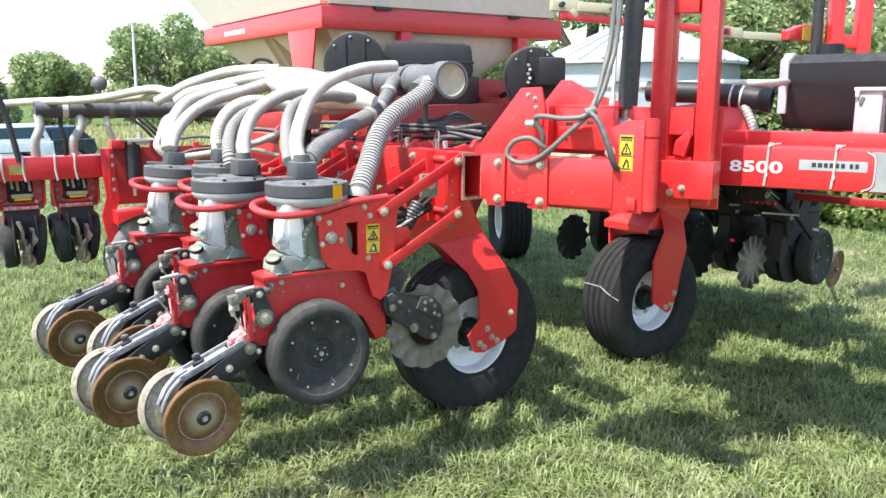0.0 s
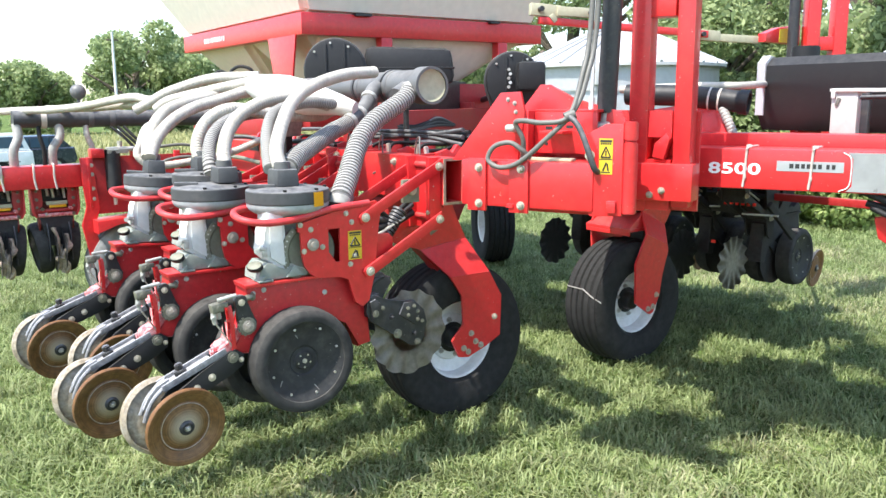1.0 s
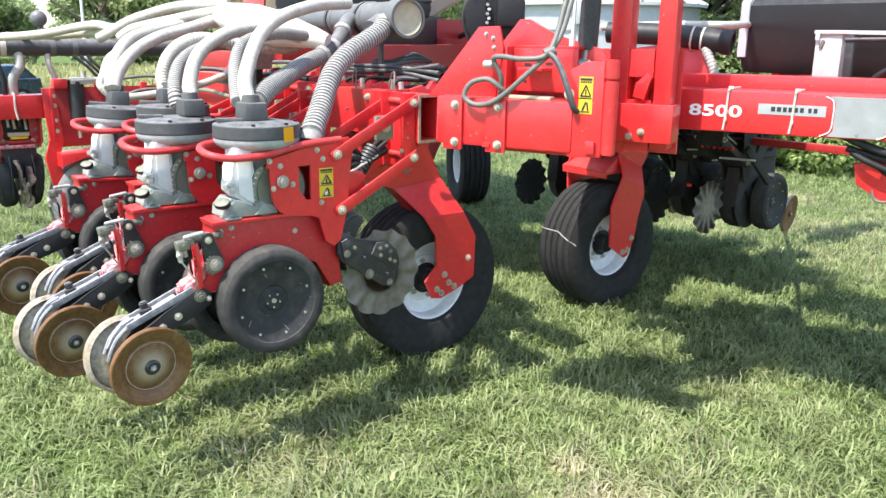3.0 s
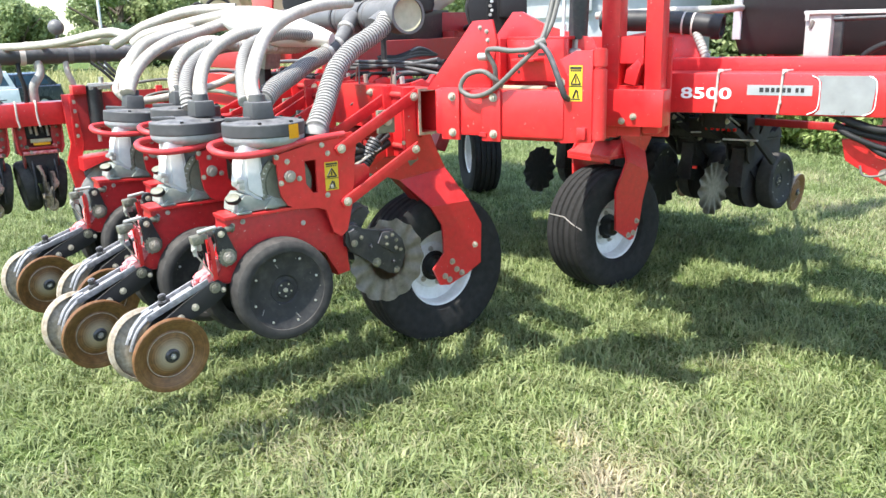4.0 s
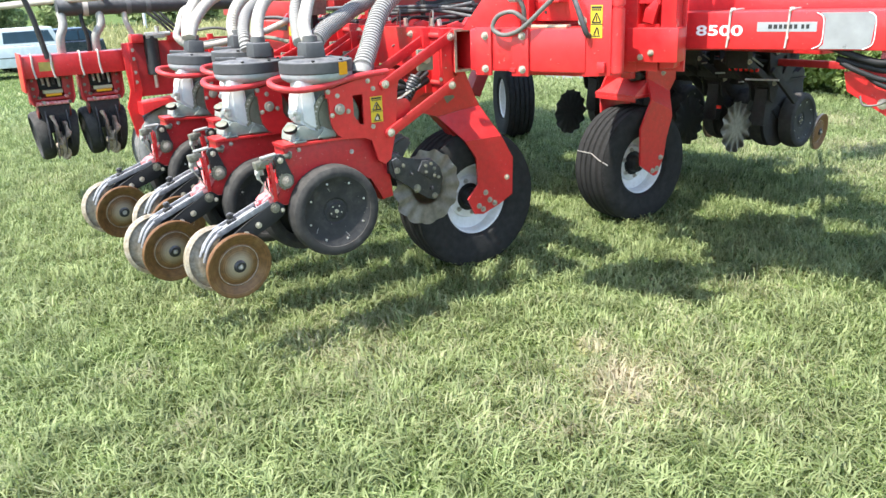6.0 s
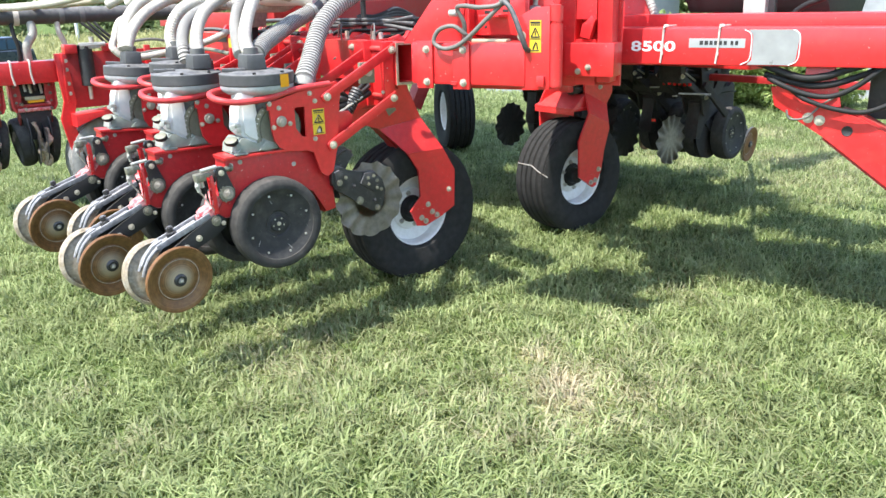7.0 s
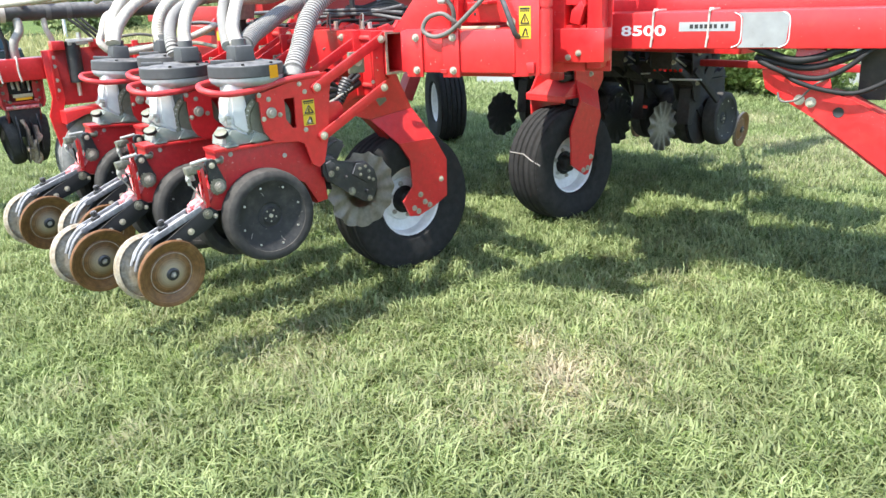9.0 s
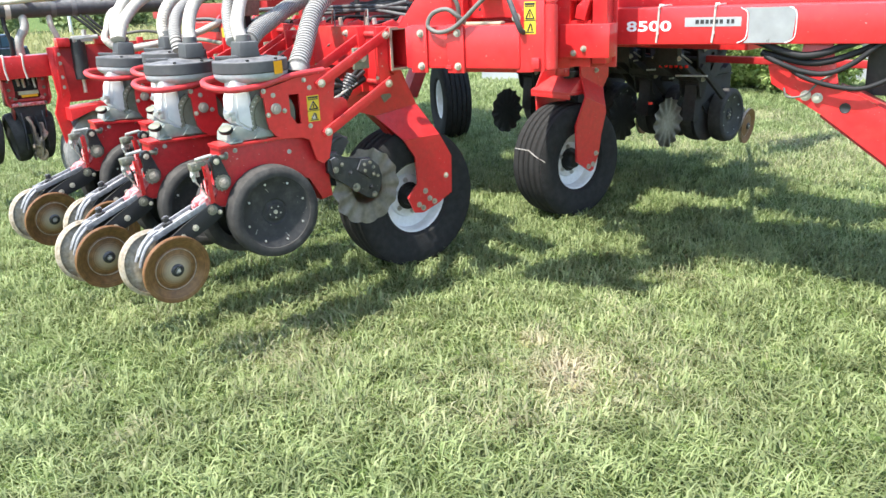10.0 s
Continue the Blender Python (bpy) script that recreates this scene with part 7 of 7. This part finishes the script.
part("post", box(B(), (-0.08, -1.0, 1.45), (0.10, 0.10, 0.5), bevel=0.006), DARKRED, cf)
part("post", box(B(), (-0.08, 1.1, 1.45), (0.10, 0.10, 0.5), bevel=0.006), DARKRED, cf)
for k in range(5):
    cable("frame_cable", "black cable tied along the cross frame", [(-3.98 - 0.02 * k, 2.98 + 0.01 * k, 1.52 + 0.012 * (k % 3)), (-4.15, 3.35, 1.535 + 0.014 * ((k * 2) % 3)), (-4.36, 3.72, 1.525 + 0.016 * (k % 2)), (-4.58, 4.05, 1.54 + 0.012 * k), (-4.78, 4.35, 1.53)], 0.013, HOSEBLACK if k % 2 else DKGREY, "cable", group="cables along the cross frame")
for k in range(4):
    x = -2.78 - 0.33 * k
    bm = prism(B(), [(2.78, 1.40), (2.78, 1.475), (2.84, 1.49), (2.90, 1.455), (2.90, 1.40)], x, x + 0.022, 0.003)
    tagged(put(bm, "lug_plate", RED), "small red lug plate with a bolt on the toolbar", "bracket", "lug plates on the toolbar")
    cable("wire_loop", "thin grey wire loop tied to the toolbar", [(x - 0.10, 2.74, 1.47), (x - 0.07, 2.73, 1.53), (x - 0.03, 2.72, 1.545), (x + 0.0, 2.70, 1.50), (x + 0.01, 2.69, 1.40), (x - 0.03, 2.66, 1.36)], 0.004, CABLE, "wire")
rr = random.Random(41)
for k in range(9):
    x, y, z = -2.86 - 0.19 * k, 2.80 + rr.uniform(0, 0.14), 1.47
    dx, up = rr.uniform(-0.16, 0.16), rr.uniform(0.0, 0.04)
    cable("hydraulic_hose", "thin black hose arching over the toolbar", [(x, y - 0.06, z), (x + dx * 0.3, y - 0.02, z + up), (x + dx * 0.7, y + 0.08, z + up * 0.9), (x + dx, y + 0.16, z + 0.02)], 0.009, HOSEBLACK, group="hoses over the toolbar")
    ff = put(rod(B(), (x, y - 0.06, z - 0.015), (x, y - 0.065, z + 0.03), 0.013, 6, bevel=0.002), "hose_fitting", ZINC if k % 3 else BARESTEEL)
    tagged(ff, "zinc hose fitting on the red toolbar", "fitting", "fittings on the toolbar")
wf = put(rod(B(), (-4.40, 2.70, 1.475), (-4.28, 2.72, 1.475), 0.026, 14, bevel=0.006), "hose_fitting", DULLWHITE)
tagged(wf, "white plastic fitting on the red bar", "fitting")
vb = thing("valve_block", (-4.05, 2.62, 1.60), "dirty metal valve block with fittings", "valve block", turn=20)
part("block", box(B(), (0, 0, 0), (0.16, 0.12, 0.14), pose(0, 0, 0, 0, 12, 0), 0.01), DISCGREY, vb)
for k in range(4):
    part("fitting", rod(B(), (-0.06 + 0.04 * k, -0.06, 0.02 * (k % 2)), (-0.06 + 0.04 * k, -0.10, 0.02 * (k % 2)), 0.013, 6), ZINC, vb)
part("leg", box(B(), (0, 0.0, -0.16), (0.05, 0.05, 0.20)), STEELBLACK, vb)

# ---- grain bins ----
FAR_BIN = (-5.55, 17.05)
gb = thing("grain_bin", (-12.55, 14.45, ground_z(-12.55, 14.45)), "galvanised grain bin with white conical roof", "grain bin")
zb = -ground_z(-12.55, 14.45)
prof = []
n = 44
for k in range(n + 1):
    prof.append((2.12 + 0.018 * math.sin(k * math.pi), (2.42 + zb) * k / n))
    if k < n:
        prof.append((2.125, (2.42 + zb) * (k + 0.5) / n))
part("wall", lathe(B(), prof, Matrix(), 64), BINWALL, gb, "corrugated galvanised wall")
roof = part("roof", lathe(B(), [(2.26, 2.37 + zb), (2.26, 2.43 + zb), (0.32, 3.26 + zb), (0.30, 3.34 + zb), (0, 3.38 + zb)], Matrix(), 64), BINROOF, gb, "white conical sheet roof")
for k in range(28):
    a = 2 * math.pi * k / 28
    d = Vector((math.cos(a), math.sin(a), 0))
    part("roof_rib", rod(B(), d * 2.26 + Vector((0, 0, 2.44 + zb)), d * 0.34 + Vector((0, 0, 3.275 + zb)), 0.034, 6), BINWALL, roof)
for k in range(3):
    bm = lathe(B(), [(2.15, 0.8 + 0.8 * k + zb - 0.5), (2.175, 0.8 + 0.8 * k + zb - 0.5), (2.175, 0.84 + 0.8 * k + zb - 0.5), (2.15, 0.84 + 0.8 * k + zb - 0.5)], Matrix(), 64, True)
    part("wind_ring", bm, BINWALL, gb)
part("eave_vent", box(B(), (1.2, -1.86, 2.2 + zb), (0.25, 0.12, 0.4), pose(0, 0, 0, 0, 0, -32), 0.01), BINROOF, gb)


far_bin = copy_thing(gb, pose(*FAR_BIN, ground_z(*FAR_BIN)))
tagged(far_bin, "second galvanised grain bin beyond the brace", "grain bin", "grain bins")
gb["group"] = "grain bins"


# ---- vehicles at the field edge ----
def wheel_of(parent, c):
    m = Matrix.Translation(c) @ pose(0, 0, 0, 0, 90, 0)
    w = part("wheel", lathe(B(), [(0.20, 0.11), (0.34, 0.11), (0.37, 0.07), (0.37, -0.09), (0.33, -0.11), (0.20, -0.11)], m, 32, True), RUBBER, parent)
    part("rim", lathe(B(), [(0, 0.06), (0.10, 0.08), (0.17, 0.05), (0.215, 0.10), (0.21, -0.05), (0, -0.05)], m, 24), GALV, w)


def pickup(at, turn):
    t = thing("pickup_truck", at, "white parked truck with tinted windows and a bed cap", "pickup truck", turn=turn)
    body = [(-2.75, 0.45), (-2.75, 0.95), (-2.60, 1.08), (-1.35, 1.15), (-1.25, 1.18), (2.75, 1.16), (2.80, 0.55), (2.3, 0.48), (2.15, 0.78), (1.95, 0.86), (1.6, 0.86), (1.4, 0.75), (1.3, 0.42), (-1.2, 0.42), (-1.3, 0.75), (-1.5, 0.86), (-1.85, 0.86), (-2.05, 0.75), (-2.15, 0.45)]
    part("body", prism(B(), body, -0.92, 0.92, 0.05), CARWHITE, t)
    cab = part("cab", prism(B(), [(-1.30, 1.17), (-0.62, 1.82), (0.35, 1.86), (0.48, 1.17)], -0.80, 0.80, 0.06), CARWHITE, t)
    for s in (-1, 1):
        part("side_window", prism(B(), [(-1.0, 1.24), (-0.55, 1.72), (0.30, 1.74), (0.36, 1.24)], s * 0.803 - 0.006, s * 0.803 + 0.006), CARGLASS, cab, "", False)
    capm = part("bed_cap", prism(B(), [(0.55, 1.17), (0.60, 1.78), (2.45, 1.80), (2.72, 1.17)], -0.82, 0.82, 0.06), CARWHITE, t)
    for s in (-1, 1):
        part("side_window", prism(B(), [(0.72, 1.28), (0.74, 1.68), (2.30, 1.70), (2.48, 1.28)], s * 0.823 - 0.006, s * 0.823 + 0.006), CARGLASS, capm, "", False)
    part("trim_strip", box(B(), (0.925, 0.3, 0.78), (0.01, 4.0, 0.03)), BLACK, t, "", False)
    part("mirror", box(B(), (0.98, -0.95, 1.28), (0.10, 0.12, 0.18), bevel=0.02), BLACK, t)
    for y in (-1.68, 1.78):
        for x in (0.80, -0.80):
            wheel_of(t, (x, y, 0.37))
    return t


def suv(at, turn):
    t = thing("parked_car", at, "dark blue parked estate car with tinted windows", "car", turn=turn)
    body = [(-2.3, 0.40), (-2.35, 0.85), (-2.2, 1.0), (-1.0, 1.08), (2.2, 1.10), (2.3, 0.60), (2.2, 0.42), (1.75, 0.40), (1.65, 0.70), (1.2, 0.72), (1.05, 0.40), (-1.0, 0.38), (-1.1, 0.70), (-1.6, 0.72), (-1.75, 0.40)]
    part("body", prism(B(), body, -0.88, 0.88, 0.06), CARDARK, t)
    cab = part("cabin", prism(B(), [(-1.1, 1.07), (-0.4, 1.58), (1.6, 1.62), (2.15, 1.08)], -0.76, 0.76, 0.06), CARDARK, t)
    for s in (-1, 1):
        for a, b, c, d in ((-0.75, -0.32, 0.35, 0.35), (0.42, 0.42, 1.15, 1.15), (1.22, 1.22, 1.50, 1.75)):
            part("side_window", prism(B(), [(a, 1.14), (b, 1.50), (c, 1.52), (d, 1.14)], s * 0.765 - 0.005, s * 0.765 + 0.005), CARGLASS, cab, "", False)
    for y in (-1.38, 1.42):
        for x in (0.76, -0.76):
            wheel_of(t, (x, y, 0.35))
    return t


pickup((-34.6, 3.2, ground_z(-34.6, 3.2)), 4)
suv((-38.5, 6.0, ground_z(-38.5, 6.0)), 12)


# ---- plants ----
def leaf_mesh(name, pts, size, mat, parent=None, seed=0, long=1.5):
    """Many small four-cornered leaves, each an island of its own."""
    rng = np.random.default_rng(seed)
    n = len(pts)
    a = rng.normal(size=(n, 3))
    a /= np.linalg.norm(a, axis=1)[:, None]
    b = np.cross(a, rng.normal(size=(n, 3)))
    b /= np.linalg.norm(b, axis=1)[:, None]
    sz = size * rng.uniform(0.6, 1.4, (n, 1))
    nrm = np.cross(a, b)
    co = np.stack([pts - a * sz * long * 0.5, pts + b * sz * 0.38 + nrm * sz * 0.1, pts + a * sz * long * 0.5, pts - b * sz * 0.38 + nrm * sz * 0.1], 1).reshape(-1, 3)
    me = bpy.data.meshes.new(name)
    me.vertices.add(4 * n)
    me.vertices.foreach_set("co", co.ravel())
    me.loops.add(4 * n)
    me.loops.foreach_set("vertex_index", np.arange(4 * n))
    me.polygons.add(n)
    me.polygons.foreach_set("loop_start", np.arange(n) * 4)
    me.update(calc_edges=True)
    me.materials.append(mat)
    ob = new(name, me)
    if parent:
        ob.parent = parent
    return ob


def crown_points(blobs, count, seed):
    """Points in the outer parts of a heap of uneven lumps."""
    rng = np.random.default_rng(seed)
    w = np.array([b[3] ** 2 for b in blobs])
    which = rng.choice(len(blobs), count, p=w / w.sum())
    d = rng.normal(size=(count, 3))
    d /= np.linalg.norm(d, axis=1)[:, None]
    r = rng.uniform(0.45, 1.08, count) ** 0.6
    bl = np.array(blobs)[which]
    return bl[:, :3] + d * (bl[:, 3:4] * r[:, None]) * np.array([1, 1, 0.85])


def tree(x, y, height, spread, seed, leaves=6000, leaf=0.35, low=0.25):
    rng = random.Random(seed)
    z = ground_z(x, y)
    t = thing("tree", (x, y, z), "leafy green broadleaf tree at the field edge", "tree", "trees round the field")
    bm = B()
    tube(bm, [(0, 0, -0.2), (0.05, 0, height * 0.25), (rng.uniform(-.3, .3), rng.uniform(-.3, .3), height * 0.55), (rng.uniform(-.5, .5), 0, height * 0.8)], height * 0.028, 5, 9)
    for k in range(7):
        a, h0 = rng.uniform(0, 6.28), height * rng.uniform(0.25, 0.55)
        e = spread * rng.uniform(0.45, 0.8)
        tube(bm, [(0, 0, h0), (e * 0.5 * math.cos(a), e * 0.5 * math.sin(a), h0 + height * 0.12), (e * math.cos(a), e * math.sin(a), h0 + height * 0.25)], height * 0.011, 4, 6)
    part("trunk", bm, BARK, t, "grey-brown trunk with limbs")
    blobs = []
    for k in range(22):
        f = rng.uniform(low, 0.92)
        rad = spread * math.sqrt(max(0.05, 1 - ((f - 0.5) / 0.55) ** 2)) * rng.uniform(0.3, 0.85)
        a = rng.uniform(0, 6.28)
        blobs.append((rad * math.cos(a), rad * math.sin(a), height * f, spread * rng.uniform(0.22, 0.42)))
    cr = leaf_mesh("crown", crown_points(blobs, leaves, seed), leaf, LEAF, t, seed)
    cr["kind"] = "stuff"
    return t


for x, y, h, sp, sd in ((-84, 23.5, 10.4, 5.6, 1), (-87, 27.0, 9.4, 5.0, 41), (-89, 15.5, 6.6, 4.2, 2), (-95, 9.0, 6.0, 4.4, 3), (-82, 29.5, 7.5, 4.2, 4), (-80, 36, 8.0, 4.6, 5), (-76, 44, 8.5, 5.0, 6), (-92, 1.0, 6.8, 4.6, 14), (-70, 54, 9.0, 5.0, 15)):
    tree(x, y, h, sp, sd, 13000, 0.32, 0.10)
for x, y, h, sp, sd in ((-19, 27, 9, 3.8, 7), (-14, 27, 10, 4.2, 8), (-9.0, 25, 9.5, 4.0, 9), (-4.5, 23, 9, 3.8, 10), (-25, 25, 9, 4.0, 11), (-0.5, 21.5, 8.5, 3.8, 12), (-31, 22, 8.5, 4.0, 13), (-22, 31, 11, 4.4, 31), (-12, 31, 11, 4.6, 32), (-3, 27, 10, 4.4, 33), (-17, 23.5, 7, 3.4, 34), (-8, 21, 6.5, 3.2, 35)):
    tree(x, y, h, sp, sd, 24000, 0.15, 0.04)

pole = thing("utility_pole", (-66.4, 17.3, ground_z(-66.4, 17.3)), "thin pale utility pole before the trees", "pole")
part("shaft", rod(B(), (0, 0, -0.2), (0, 0, 8.3), 0.13, 12, 0.09), GALV, pole)
part("cross_arm", box(B(), (0, 0, 7.7), (0.10, 0.9, 0.12), bevel=0.02), BARK, pole)

blobs = []
rng = random.Random(21)
for k in range(20):
    f = 0.30 * k / 19
    x, y = -7.6 + 8.6 * f + rng.uniform(-.5, .5), 10.6 + 2.6 * f + rng.uniform(-.2, 1.2)
    blobs.append((x, y, ground_z(x, y) + rng.uniform(0.15, 0.9), rng.uniform(0.35, 0.6)))
hd = leaf_mesh("hedge", crown_points(blobs, 40000, 22), 0.058, HEDGE, None, 23)
tagged(hd, "overgrown bright green hedge bushes behind the planter", "hedge", kind="stuff")


def blades(name, xy, height, width, mat, seed, label):
    """Grass: each blade a bent tapering strip."""
    rng = np.random.default_rng(seed)
    n = len(xy)
    base = np.column_stack([xy, np.array([ground_z(a, b) for a, b in xy]) - 0.004])
    # neighbouring blades lean together in clumps
    swirl = np.array([noise.noise((a * 7.0, b * 7.0, 0.3)) * 5.0 + noise.noise((a * 1.3, b * 1.3, 4.0)) * 3.0 for a, b in xy])
    az = swirl + rng.normal(0, 1.25, n)
    d = np.column_stack([np.cos(az), np.sin(az), np.zeros(n)])
    s = np.column_stack([-np.sin(az), np.cos(az), np.zeros(n)])
    thick = np.array([noise.noise((a * 4.5, b * 4.5, 9.0)) for a, b in xy])
    h = (height * rng.uniform(0.45, 1.5, n) * (1.0 + 0.5 * thick))[:, None]
    w = (width * rng.uniform(0.6, 1.4, n))[:, None]
    lean = rng.uniform(0.3, 2.0, n)[:, None]
    up = np.array([[0, 0, 1.0]])
    mid = base + up * h * 0.55 + d * h * lean * 0.28
    tip = base + up * h * (1.0 - 0.36 * lean) + d * h * lean * 0.75 + s * h * rng.uniform(-0.35, 0.35, n)[:, None]
    co = np.stack([base - s * w, base + s * w, mid + s * w * 0.8, mid - s * w * 0.8, tip], 1).reshape(-1, 3)
    me = bpy.data.meshes.new(name)
    me.vertices.add(5 * n)
    me.vertices.foreach_set("co", co.ravel())
    k = np.arange(n)[:, None] * 5
    idx = np.concatenate([k + np.array([[0, 1, 2, 3]]), k + np.array([[3, 2, 4]])], 1)
    me.loops.add(7 * n)
    me.loops.foreach_set("vertex_index", idx.ravel())
    me.polygons.add(2 * n)
    me.polygons.foreach_set("loop_start", (np.arange(n)[:, None] * 7 + np.array([[0, 4]])).ravel())
    me.update(calc_edges=True)
    me.materials.append(mat)
    return tagged(new(name, me), label, "grass", kind="stuff")


rg = np.random.default_rng(5)
N = 360000
rad = (0.7 ** 1.15 + rg.uniform(0, 1, N) * (15.0 ** 1.15 - 0.7 ** 1.15)) ** (1 / 1.15)
ang = np.radians(rg.uniform(98, 190, N))
blades("grass", np.column_stack([0.55 + rad * np.cos(ang), 0.5 + rad * np.sin(ang)]), 0.070, 0.0042, BLADE, 6, "short mown green grass with dry straw blades")
N = 60000
rad = (0.5 ** 1.3 + rg.uniform(0, 1, N) * (9.0 ** 1.3 - 0.5 ** 1.3)) ** (1 / 1.3)
ang = np.radians(rg.uniform(190, 458, N))
blades("grass", np.column_stack([0.55 + rad * np.cos(ang), 0.5 + rad * np.sin(ang)]), 0.075, 0.0050, BLADE, 7, "short mown green grass with dry straw blades")
N = 90000
rad = (13.0 ** 1.1 + rg.uniform(0, 1, N) * (46.0 ** 1.1 - 13.0 ** 1.1)) ** (1 / 1.1)
ang = np.radians(rg.uniform(98, 190, N))
blades("grass", np.column_stack([0.55 + rad * np.cos(ang), 0.5 + rad * np.sin(ang)]), 0.10, 0.013, BLADE, 11, "short mown green grass with dry straw blades")
N = 26000
c = rg.uniform((-8.5, 0.3), (1.0, 9.5), (900, 2))
pick = rg.integers(0, 900, N)
blades("grass_tufts", c[pick] + rg.normal(0, 0.06, (N, 2)), 0.10, 0.0028, BLADE, 8, "taller green grass tufts left by the mower")
N = 26000
far = np.column_stack([rg.uniform(-70, -44, N), rg.uniform(-8, 60, N)])
blades("tall_grass", far, 0.9, 0.03, TALLGRASS, 9, "tall pale yellow-green field grass")
